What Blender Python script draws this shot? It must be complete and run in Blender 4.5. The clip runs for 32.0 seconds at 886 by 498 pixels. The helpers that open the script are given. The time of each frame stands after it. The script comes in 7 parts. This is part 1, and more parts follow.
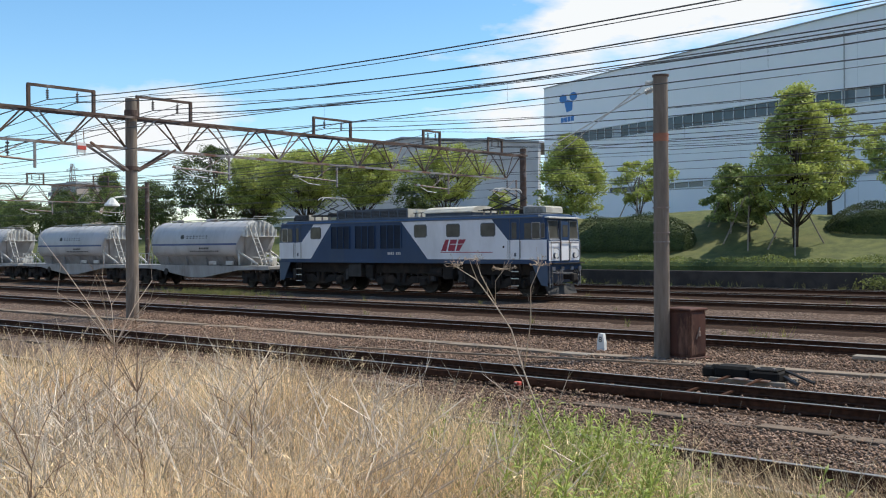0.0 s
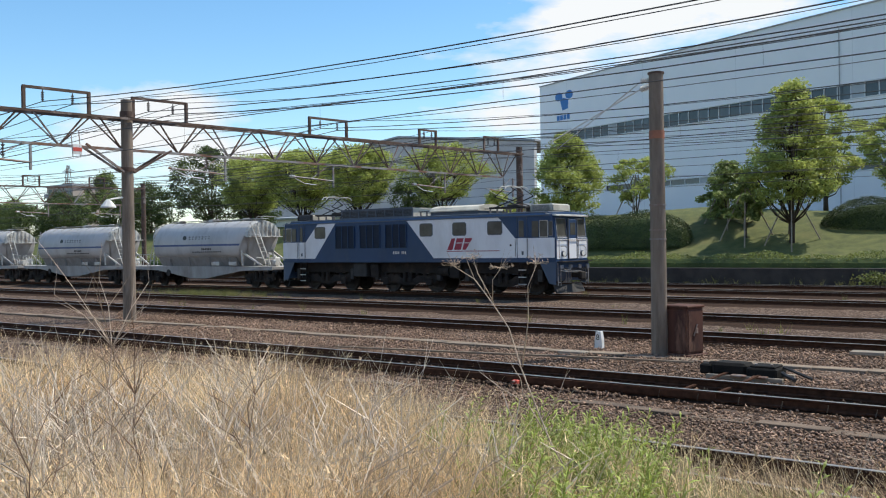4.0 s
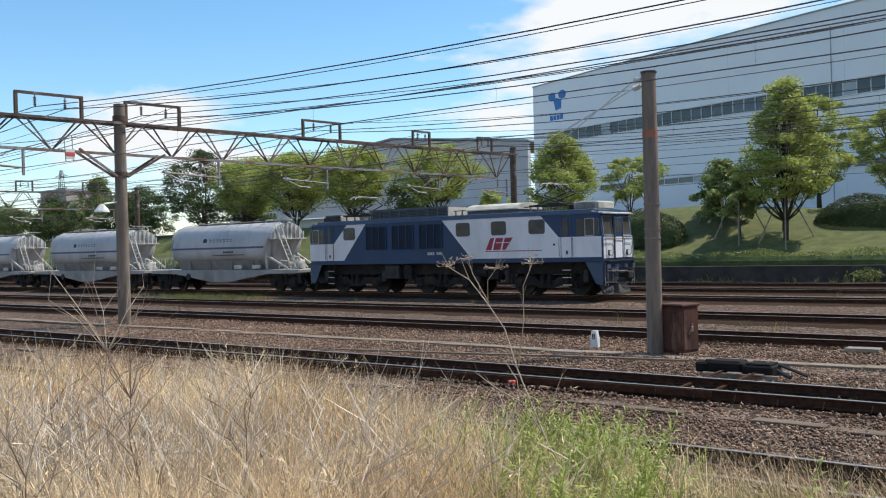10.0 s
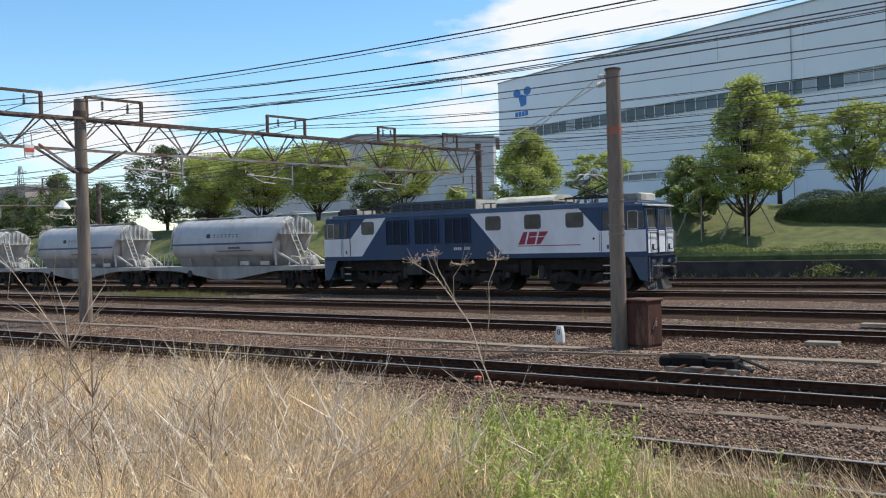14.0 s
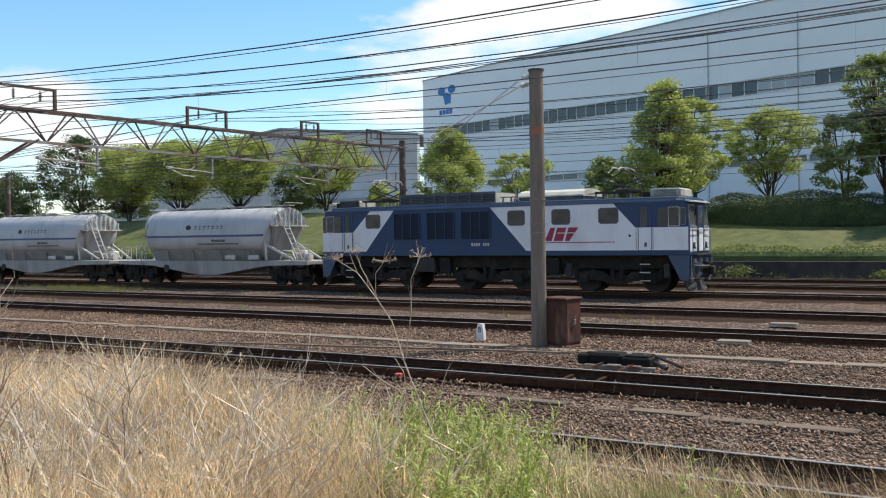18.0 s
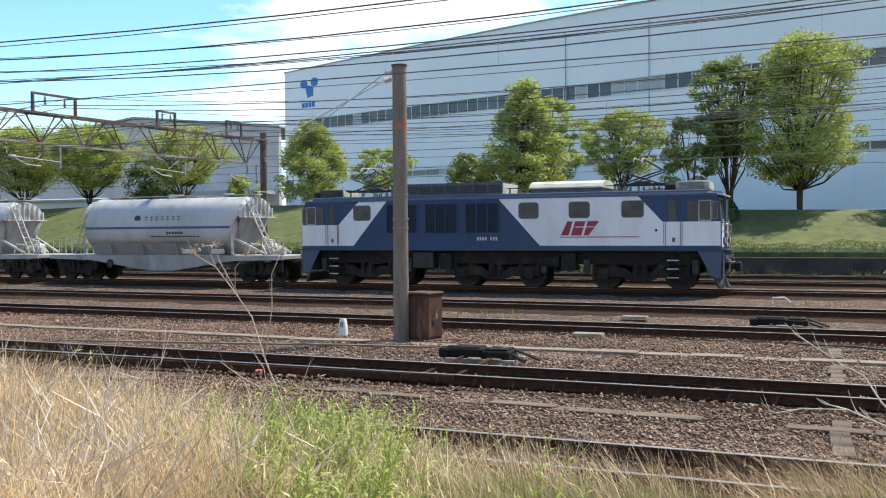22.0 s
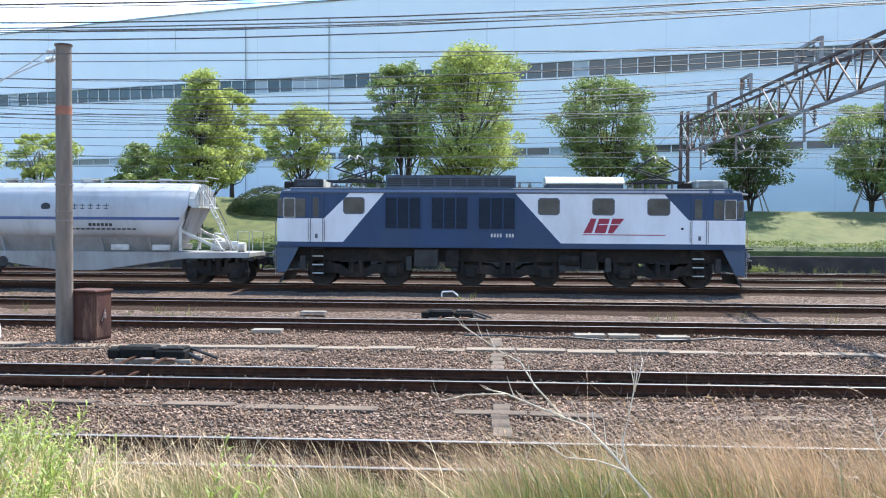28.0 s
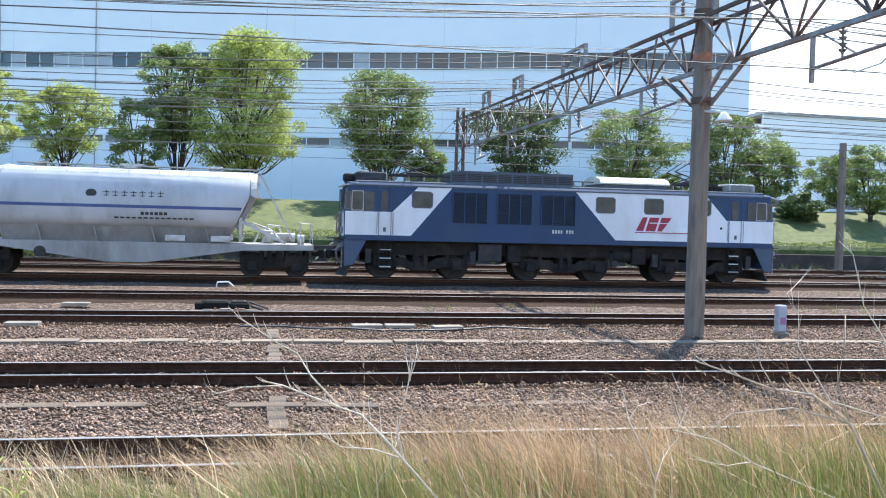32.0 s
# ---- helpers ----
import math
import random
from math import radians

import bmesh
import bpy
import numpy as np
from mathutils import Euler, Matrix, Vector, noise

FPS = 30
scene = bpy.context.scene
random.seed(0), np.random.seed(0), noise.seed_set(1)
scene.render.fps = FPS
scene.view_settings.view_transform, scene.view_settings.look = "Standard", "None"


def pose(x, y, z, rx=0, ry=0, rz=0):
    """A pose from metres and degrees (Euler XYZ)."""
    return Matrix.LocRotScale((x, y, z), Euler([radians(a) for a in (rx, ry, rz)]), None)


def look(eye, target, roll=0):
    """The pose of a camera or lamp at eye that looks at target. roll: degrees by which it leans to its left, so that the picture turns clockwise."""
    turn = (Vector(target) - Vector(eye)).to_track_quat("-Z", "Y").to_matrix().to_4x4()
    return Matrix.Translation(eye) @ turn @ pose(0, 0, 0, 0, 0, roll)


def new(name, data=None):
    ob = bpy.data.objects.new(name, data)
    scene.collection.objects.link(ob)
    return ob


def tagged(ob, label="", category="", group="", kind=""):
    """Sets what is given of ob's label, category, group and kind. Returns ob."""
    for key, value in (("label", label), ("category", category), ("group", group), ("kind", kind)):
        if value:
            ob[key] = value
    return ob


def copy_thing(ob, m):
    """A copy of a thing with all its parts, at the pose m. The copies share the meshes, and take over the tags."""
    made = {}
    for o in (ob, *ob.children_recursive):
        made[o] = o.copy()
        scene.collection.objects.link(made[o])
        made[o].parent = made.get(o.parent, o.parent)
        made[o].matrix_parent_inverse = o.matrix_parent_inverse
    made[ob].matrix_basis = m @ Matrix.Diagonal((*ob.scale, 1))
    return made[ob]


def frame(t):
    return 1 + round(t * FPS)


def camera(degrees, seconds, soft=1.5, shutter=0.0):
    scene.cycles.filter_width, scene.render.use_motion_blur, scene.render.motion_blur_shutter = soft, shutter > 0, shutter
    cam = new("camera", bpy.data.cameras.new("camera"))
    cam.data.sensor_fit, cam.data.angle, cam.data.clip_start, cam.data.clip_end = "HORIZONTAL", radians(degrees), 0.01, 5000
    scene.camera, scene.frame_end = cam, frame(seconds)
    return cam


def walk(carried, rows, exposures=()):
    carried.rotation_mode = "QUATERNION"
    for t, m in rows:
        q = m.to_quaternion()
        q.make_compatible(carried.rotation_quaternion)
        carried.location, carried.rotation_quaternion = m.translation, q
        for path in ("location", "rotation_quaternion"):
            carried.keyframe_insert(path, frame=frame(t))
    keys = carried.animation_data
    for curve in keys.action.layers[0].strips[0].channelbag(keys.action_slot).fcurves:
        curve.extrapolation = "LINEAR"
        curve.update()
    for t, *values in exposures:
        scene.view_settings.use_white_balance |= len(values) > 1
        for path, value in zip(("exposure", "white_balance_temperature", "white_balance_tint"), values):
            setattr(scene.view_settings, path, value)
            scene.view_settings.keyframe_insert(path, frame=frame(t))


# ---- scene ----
EYE = (0.0, 0.0, 2.30)


def aim(yaw, pitch, roll):
    """Camera pose at the standing point: yaw to the right of the line across the tracks, in degrees."""
    a, b = radians(yaw), radians(pitch)
    way = Vector((math.sin(a) * math.cos(b), math.cos(a) * math.cos(b), math.sin(b)))
    return look(EYE, Vector(EYE) + way * 10, roll)


cam = camera(51.1, 32.0, soft=1.1)
walk(cam, [
    (0, aim(-38.49, -0.17, -0.42)),
    (0.5, aim(-38.49, -0.17, -0.27)),
    (1, aim(-38.50, -0.18, -0.28)),
    (1.5, aim(-38.48, -0.19, -0.30)),
    (2, aim(-38.43, -0.20, -0.51)),
    (2.5, aim(-38.38, -0.21, -0.40)),
    (3, aim(-38.34, -0.24, -0.38)),
    (3.5, aim(-38.32, -0.27, -0.77)),
    (5.5, aim(-38.28, -0.19, -0.95)),
    (6, aim(-38.26, -0.14, -0.96)),
    (6.5, aim(-38.19, -0.11, -0.88)),
    (7, aim(-38.13, -0.12, -0.71)),
    (7.5, aim(-38.06, -0.12, -0.93)),
    (8, aim(-37.99, -0.13, -1.02)),
    (8.5, aim(-37.96, -0.14, -1.32)),
    (9, aim(-38.00, -0.15, -1.15)),
    (9.5, aim(-38.01, -0.16, -1.22)),
    (10, aim(-37.98, -0.17, -1.48)),
    (10.5, aim(-37.83, -0.19, -1.43)),
    (11, aim(-37.64, -0.20, -1.44)),
    (11.5, aim(-37.45, -0.24, -1.35)),
    (12, aim(-37.20, -0.27, -1.70)),
    (12.5, aim(-36.91, -0.28, -1.78)),
    (13, aim(-36.61, -0.31, -1.58)),
    (13.5, aim(-36.25, -0.38, -1.44)),
    (14, aim(-35.87, -0.46, -1.61)),
    (14.5, aim(-35.49, -0.58, -1.51)),
    (16.5, aim(-34.17, -0.74, -1.34)),
    (17, aim(-33.32, -0.73, -1.20)),
    (17.5, aim(-32.25, -0.73, -1.20)),
    (18, aim(-31.09, -0.74, -0.81)),
    (18.5, aim(-30.28, -0.72, -0.66)),
    (19, aim(-29.56, -0.69, -0.59)),
    (19.5, aim(-28.75, -0.68, -0.54)),
    (20, aim(-27.73, -0.69, -0.54)),
    (20.5, aim(-26.53, -0.77, -0.73)),
    (21, aim(-25.42, -0.92, -0.27)),
    (21.5, aim(-24.18, -1.04, -0.28)),
    (22, aim(-22.61, -1.15, -0.41)),
    (22.5, aim(-21.26, -1.28, -0.57)),
    (23, aim(-20.04, -1.47, -0.63)),
    (23.5, aim(-18.71, -1.70, -0.42)),
    (24, aim(-17.09, -1.96, -0.49)),
    (24.5, aim(-15.29, -2.21, -0.14)),
    (25, aim(-13.54, -2.33, 0.35)),
    (25.5, aim(-12.11, -2.24, 0.32)),
    (27.5, aim(-4.77, -1.49, 0.12)),
    (28, aim(-2.99, -1.42, 0.36)),
    (28.5, aim(-1.26, -1.34, 0.17)),
    (29, aim(0.40, -1.46, 0.23)),
    (29.5, aim(2.06, -1.64, 0.57)),
    (30, aim(3.76, -1.73, 0.79)),
    (30.5, aim(5.47, -1.72, 1.13)),
    (31, aim(7.16, -1.72, 1.30)),
    (31.5, aim(8.92, -1.73, 1.14)),
    (32, aim(10.65, -1.78, 1.45)),
], exposures=[(0, 0.22, 6550, 9), (13, 0.22, 6550, 9), (17, 0.3, 6650, 9), (19, 0.38, 6750, 9), (21, 0.54, 6700, 9), (23, 0.84, 6550, 9), (25, 1.06, 6200, 9), (28, 1.3, 6000, 9), (32, 1.32, 6000, 9)])

# ---- world and sun ----
SUN_AZ, SUN_EL = 58.0, 57.0          # degrees from +X towards +Y, and above the horizon


def make_world():
    w = bpy.data.worlds.new("sky")
    scene.world = w
    w.use_nodes = True
    nt = w.node_tree
    nt.nodes.clear()
    N, L = nt.nodes.new, nt.links.new
    out, bg = N("ShaderNodeOutputWorld"), N("ShaderNodeBackground")
    sky = N("ShaderNodeTexSky")
    sky.sky_type, sky.sun_disc = "NISHITA", False
    sky.sun_elevation, sky.sun_rotation = radians(SUN_EL), radians(90 - SUN_AZ)
    sky.air_density, sky.dust_density, sky.ozone_density = 1.0, 0.1, 3.0
    tc = N("ShaderNodeTexCoord")
    mp = N("ShaderNodeMapping")
    mp.inputs["Location"].default_value = (1.37, 0.42, 0.15)
    mp.inputs["Scale"].default_value = (2.2, 2.2, 6.5)
    ns = N("ShaderNodeTexNoise")
    ns.inputs["Scale"].default_value, ns.inputs["Detail"].default_value = 1.0, 7
    ns.inputs["Roughness"].default_value = 0.58
    sep = N("ShaderNodeSeparateXYZ")
    low = N("ShaderNodeMapRange")          # more cloud towards the horizon
    for i, v in enumerate((0.0, 0.33, 0.20, -0.10)):
        low.inputs[i + 1].default_value = v
    add, add2, side = N("ShaderNodeMath"), N("ShaderNodeMath"), N("ShaderNodeMapRange")
    for i, v in enumerate((-0.68, -0.43, -0.10, 0.13)):      # hazier towards the sun
        side.inputs[i + 1].default_value = v
    ramp = N("ShaderNodeValToRGB")
    ramp.color_ramp.elements[0].position, ramp.color_ramp.elements[1].position = 0.575, 0.66
    mix = N("ShaderNodeMixRGB")
    mix.inputs[2].default_value = (6.4, 6.6, 6.8, 1)
    L(tc.outputs["Generated"], mp.inputs[0])
    L(mp.outputs[0], ns.inputs["Vector"])
    L(tc.outputs["Generated"], sep.inputs[0])
    L(sep.outputs[2], low.inputs[0])
    L(ns.outputs[0], add.inputs[0])
    L(low.outputs[0], add.inputs[1])
    L(sep.outputs[0], side.inputs[0])
    L(add.outputs[0], add2.inputs[0])
    L(side.outputs[0], add2.inputs[1])
    L(add2.outputs[0], ramp.inputs[0])
    L(ramp.outputs[0], mix.inputs[0])
    hue = N("ShaderNodeHueSaturation")
    hue.inputs["Hue"].default_value, hue.inputs["Saturation"].default_value, hue.inputs["Value"].default_value = 0.494, 1.18, 1.26
    L(sky.outputs[0], hue.inputs["Color"])
    L(hue.outputs[0], mix.inputs[1])
    L(mix.outputs[0], bg.inputs[0])
    bg.inputs[1].default_value = 0.125
    L(bg.outputs[0], out.inputs[0])


make_world()
sun = new("sun", bpy.data.lights.new("sun", "SUN"))
sun.data.energy, sun.data.angle, sun.data.color = 4.5, radians(0.8), (1.0, 0.94, 0.82)
sun.matrix_world = look((0, 0, 60), Vector((0, 0, 60)) - Vector((
    math.cos(radians(SUN_AZ)) * math.cos(radians(SUN_EL)), math.sin(radians(SUN_AZ)) * math.cos(radians(SUN_EL)), math.sin(radians(SUN_EL)))))


# ---- mesh helpers ----
def quads_mesh(name, v):
    """A mesh of loose quads from an array of N x 4 x 3."""
    n = len(v)
    me = bpy.data.meshes.new(name)
    me.vertices.add(n * 4)
    me.vertices.foreach_set("co", np.asarray(v, np.float32).ravel())
    me.loops.add(n * 4)
    me.loops.foreach_set("vertex_index", np.arange(n * 4, dtype=np.int32))
    me.polygons.add(n)
    me.polygons.foreach_set("loop_start", np.arange(0, n * 4, 4, dtype=np.int32))
    me.update(calc_edges=True)
    return me


def leaf_quads(rs, centres, size, leaf, slim=0.45):
    """Leaves scattered in clumps round the centres."""
    n = len(centres)
    d = rs.randn(n, 3)
    d /= np.linalg.norm(d, axis=1)[:, None]
    p = centres + d * (rs.rand(n, 1) ** 0.42) * size
    u = rs.randn(n, 3) * (1, 1, 0.6)
    u /= np.linalg.norm(u, axis=1)[:, None]
    w = np.cross(u, rs.randn(n, 3))
    w /= np.linalg.norm(w, axis=1)[:, None]
    k = leaf * (0.6 + 0.8 * rs.rand(n, 1))
    return np.stack([p - u * k, p + w * k * slim, p + u * k, p - w * k * slim], 1)


class Geo:
    """Collects vertices and faces for one mesh."""

    def __init__(self):
        self.v, self.f = [], []

    def add(self, verts, faces):
        n = len(self.v)
        self.v += [tuple(p) for p in verts]
        self.f += [tuple(i + n for i in q) for q in faces]
        return self

    def box(self, x0, x1, y0, y1, z0, z1, c=0.0):
        """A box, its edges chamfered by c."""
        if not c:
            return self.add([(x, y, z) for x in (x0, x1) for y in (y0, y1) for z in (z0, z1)],
                            [(0, 1, 3, 2), (4, 6, 7, 5), (0, 4, 5, 1), (2, 3, 7, 6), (0, 2, 6, 4), (1, 5, 7, 3)])
        ring = lambda d, z: [(x0 + d, y0 + c, z), (x0 + c, y0 + d, z), (x1 - c, y0 + d, z), (x1 - d, y0 + c, z),
                             (x1 - d, y1 - c, z), (x1 - c, y1 - d, z), (x0 + c, y1 - d, z), (x0 + d, y1 - c, z)]
        return self.loft([ring(c, z0), ring(0, z0 + c), ring(0, z1 - c), ring(c, z1)])

    def loft(self, rings, caps=True, closed=True):
        n, verts, faces = len(rings[0]), [p for r in rings for p in r], []
        for k in range(len(rings) - 1):
            for i in range(n if closed else n - 1):
                j = (i + 1) % n
                faces.append((k * n + i, k * n + j, (k + 1) * n + j, (k + 1) * n + i))
        if caps:
            faces += [tuple(range(n))[::-1], tuple(range((len(rings) - 1) * n, len(rings) * n))]
        return self.add(verts, faces)

    def rod(self, a, b, r0, r1=None, n=6, caps=True):
        """A round bar from a to b."""
        a, b = Vector(a), Vector(b)
        r1 = r0 if r1 is None else r1
        w = (b - a).normalized()
        u = w.orthogonal().normalized()
        k = w.cross(u)
        ring = lambda p, r: [p + (u * math.cos(2 * math.pi * i / n) + k * math.sin(2 * math.pi * i / n)) * r for i in range(n)]
        return self.loft([ring(a, r0), ring(b, r1)], caps)

    def tube(self, pts, r, n=5, taper=1.0):
        pts = [Vector(p) for p in pts]
        rings = []
        for i, p in enumerate(pts):
            w = (pts[min(i + 1, len(pts) - 1)] - pts[max(i - 1, 0)]).normalized()
            u = Vector((0, 0, 1)).cross(w)
            u = u.normalized() if u.length > 1e-3 else Vector((1, 0, 0))
            k = w.cross(u)
            q = r * (1 + (taper - 1) * i / max(1, len(pts) - 1))
            rings.append([p + (u * math.cos(2 * math.pi * j / n) + k * math.sin(2 * math.pi * j / n)) * q for j in range(n)])
        return self.loft(rings)

    def bar(self, a, b, w, h):
        """A square bar from a to b."""
        a, b = Vector(a), Vector(b)
        d = (b - a).normalized()
        u = Vector((0, 0, 1)).cross(d)
        u = u.normalized() if u.length > 1e-3 else Vector((1, 0, 0))
        k = d.cross(u)
        ring = lambda p: [p + u * (sx * w / 2) + k * (sz * h / 2) for sx, sz in ((-1, -1), (1, -1), (1, 1), (-1, 1))]
        return self.loft([ring(a), ring(b)])

    def prism(self, poly, y0, y1):
        """An outline of (x, z) pushed along y."""
        return self.loft([[(x, y0, z) for x, z in poly], [(x, y1, z) for x, z in poly]])

    def prism_x(self, poly, x0, x1):
        """An outline of (y, z) pushed along x."""
        return self.loft([[(x0, y, z) for y, z in poly], [(x1, y, z) for y, z in poly]])

    def mesh(self, name, smooth=False):
        me = bpy.data.meshes.new(name)
        me.from_pydata(self.v, [], self.f)
        bm = bmesh.new()
        bm.from_mesh(me)
        bmesh.ops.recalc_face_normals(bm, faces=bm.faces)
        bm.to_mesh(me)
        bm.free()
        if smooth:
            me.polygons.foreach_set("use_smooth", [True] * len(me.polygons))
        return me


def part(name, geo, material, parent=None, label="", smooth=False, at=None):
    """One mesh object, as a part of parent."""
    me = geo if isinstance(geo, bpy.types.Mesh) else geo.mesh(name, smooth)
    if not me.materials:
        me.materials.append(material)
    ob = new(name, me)
    if parent:
        ob.parent = parent
    if at:
        ob.location = at
    return tagged(ob, label)


def thing(name, label, category, group="", at=(0, 0, 0), kind=""):
    ob = new(name)
    ob.empty_display_size = 0.3
    ob.location = at
    return tagged(ob, label, category, group, kind)


def setting(name, geo, material, label, category="", kind="structure", smooth=False):
    return tagged(part(name, geo, material, None, "", smooth), label, category, "", kind)


# ---- materials ----
def mat(name, c1, c2=None, scale=8.0, rough=0.7, metal=0.0, stain=None, stain_scale=0.7, stain_at=(0.5, 0.7), bump=0.0, bump_scale=40.0,
        island=0.0, each=0.0, coords="Object", stretch=(1, 1, 1), spec=0.4):
    m = bpy.data.materials.new(name)
    m.use_nodes = True
    nt = m.node_tree
    N, L = nt.nodes.new, nt.links.new
    b = nt.nodes["Principled BSDF"]
    b.inputs["Roughness"].default_value, b.inputs["Metallic"].default_value = rough, metal
    b.inputs["Specular IOR Level"].default_value = spec
    c2 = c2 or tuple(x * 0.75 for x in c1)
    if coords == "World":
        src = N("ShaderNodeNewGeometry").outputs["Position"]
    else:
        src = N("ShaderNodeTexCoord").outputs["Object"]
    mp = N("ShaderNodeMapping")
    mp.inputs["Scale"].default_value = stretch
    L(src, mp.inputs[0])
    n1 = N("ShaderNodeTexNoise")
    n1.inputs["Scale"].default_value, n1.inputs["Detail"].default_value = scale, 5
    L(mp.outputs[0], n1.inputs["Vector"])
    r1 = N("ShaderNodeValToRGB")
    r1.color_ramp.elements[0].position, r1.color_ramp.elements[1].position = 0.32, 0.68
    r1.color_ramp.elements[0].color, r1.color_ramp.elements[1].color = (*c1, 1), (*c2, 1)
    L(n1.outputs[0], r1.inputs[0])
    col = r1.outputs[0]
    if stain:
        n2 = N("ShaderNodeTexNoise")
        n2.inputs["Scale"].default_value, n2.inputs["Detail"].default_value = stain_scale, 6
        n2.inputs["Roughness"].default_value = 0.65
        L(mp.outputs[0], n2.inputs["Vector"])
        r2 = N("ShaderNodeMapRange")
        r2.inputs[1].default_value, r2.inputs[2].default_value = stain_at
        L(n2.outputs[0], r2.inputs[0])
        mx = N("ShaderNodeMixRGB")
        L(r2.outputs[0], mx.inputs[0])
        L(col, mx.inputs[1])
        mx.inputs[2].default_value = (*stain, 1)
        col = mx.outputs[0]
    if island or each:
        rnd = N("ShaderNodeNewGeometry").outputs["Random Per Island"] if island else N("ShaderNodeObjectInfo").outputs["Random"]
        a = island or each
        mr = N("ShaderNodeMapRange")
        mr.inputs[3].default_value, mr.inputs[4].default_value = 1 - a, 1 + a
        L(rnd, mr.inputs[0])
        hs = N("ShaderNodeHueSaturation")
        L(mr.outputs[0], hs.inputs["Value"])
        L(col, hs.inputs["Color"])
        col = hs.outputs[0]
    L(col, b.inputs["Base Color"])
    if bump:
        n3 = N("ShaderNodeTexNoise")
        n3.inputs["Scale"].default_value, n3.inputs["Detail"].default_value = bump_scale, 4
        L(mp.outputs[0], n3.inputs["Vector"])
        bp = N("ShaderNodeBump")
        bp.inputs["Strength"].default_value, bp.inputs["Distance"].default_value = bump, 0.03
        L(n3.outputs[0], bp.inputs["Height"])
        L(bp.outputs[0], b.inputs["Normal"])
    return m


def leaf_mat(name, c1, c2, through_amount=0.45, island=0.35):
    """Thin leaves: part of the light comes through."""
    m = mat(name, c1, c2, 1.3, 0.55, island=island, coords="World")
    nt = m.node_tree
    b, out = nt.nodes["Principled BSDF"], nt.nodes["Material Output"]
    tr, mx = nt.nodes.new("ShaderNodeBsdfTranslucent"), nt.nodes.new("ShaderNodeMixShader")
    mx.inputs[0].default_value = through_amount
    nt.links.new(b.inputs["Base Color"].links[0].from_socket, tr.inputs[0])
    nt.links.new(b.outputs[0], mx.inputs[1])
    nt.links.new(tr.outputs[0], mx.inputs[2])
    nt.links.new(mx.outputs[0], out.inputs[0])
    return m


M = {}


def ballast_mat():
    """Packed crushed stones: every cell its own tone, shade painted into the gaps between, rusty and dusty patches."""
    m = bpy.data.materials.new("ballast")
    m.use_nodes = True
    nt = m.node_tree
    N, L = nt.nodes.new, nt.links.new
    b = nt.nodes["Principled BSDF"]
    b.inputs["Roughness"].default_value, b.inputs["Specular IOR Level"].default_value = 0.95, 0.2
    pos = N("ShaderNodeNewGeometry").outputs["Position"]
    cells, wide, bump = N("ShaderNodeTexVoronoi"), N("ShaderNodeTexNoise"), N("ShaderNodeBump")
    cells.inputs["Scale"].default_value, wide.inputs["Scale"].default_value, wide.inputs["Detail"].default_value = 17.0, 0.4, 6
    L(pos, cells.inputs["Vector"])
    L(pos, wide.inputs["Vector"])
    sep = N("ShaderNodeSeparateColor")
    L(cells.outputs["Color"], sep.inputs[0])
    tone = N("ShaderNodeValToRGB")
    for at, c in ((0.0, (0.04, 0.025, 0.018)), (0.35, (0.13, 0.081, 0.056)), (0.7, (0.25, 0.162, 0.114)), (1.0, (0.5, 0.385, 0.305))):
        e = tone.color_ramp.elements.new(at) if 0 < at < 1 else tone.color_ramp.elements[0 if at == 0 else -1]
        e.color = (*c, 1)
    L(sep.outputs[0], tone.inputs[0])
    # shade between the stones, as a darker tone towards each cell's edge
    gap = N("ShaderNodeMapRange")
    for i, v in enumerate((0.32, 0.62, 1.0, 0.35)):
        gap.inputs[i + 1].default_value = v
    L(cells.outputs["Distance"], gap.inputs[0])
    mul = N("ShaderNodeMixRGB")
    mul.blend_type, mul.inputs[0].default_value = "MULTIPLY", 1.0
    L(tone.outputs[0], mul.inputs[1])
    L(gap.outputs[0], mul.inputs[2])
    patch = N("ShaderNodeMapRange")
    for i, v in enumerate((0.42, 0.72, 0.0, 0.55)):
        patch.inputs[i + 1].default_value = v
    L(wide.outputs[0], patch.inputs[0])
    rust = N("ShaderNodeMixRGB")
    rust.inputs[2].default_value = (0.13, 0.08, 0.055, 1)
    L(patch.outputs[0], rust.inputs[0])
    L(mul.outputs[0], rust.inputs[1])
    L(rust.outputs[0], b.inputs["Base Color"])
    bump.invert = True
    bump.inputs["Strength"].default_value, bump.inputs["Distance"].default_value = 1.0, 0.05
    L(cells.outputs["Distance"], bump.inputs["Height"])
    L(bump.outputs[0], b.inputs["Normal"])
    return m


M["ballast"] = ballast_mat()
M["stone"] = mat("stone", (0.325, 0.213, 0.15), (0.16, 0.1, 0.068), 3, 0.9, island=0.55, stain=(0.15, 0.095, 0.065), stain_scale=0.3, coords="World")
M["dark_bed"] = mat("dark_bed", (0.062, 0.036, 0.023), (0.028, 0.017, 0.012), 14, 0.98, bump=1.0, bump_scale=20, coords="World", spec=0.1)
M["sleeper"] = mat("sleeper", (0.075, 0.047, 0.033), (0.035, 0.023, 0.017), 5, 0.85, each=0.3, stretch=(1, 0.15, 1), bump=0.3)
M["rust_rail"] = mat("rust_rail", (0.085, 0.040, 0.024), (0.04, 0.02, 0.013), 9, 0.95, coords="World", spec=0.1)
M["rail_head"] = mat("rail_head", (0.42, 0.385, 0.35), (0.30, 0.27, 0.24), 3, 0.42, 0.7, coords="World", stretch=(0.05, 1, 1))
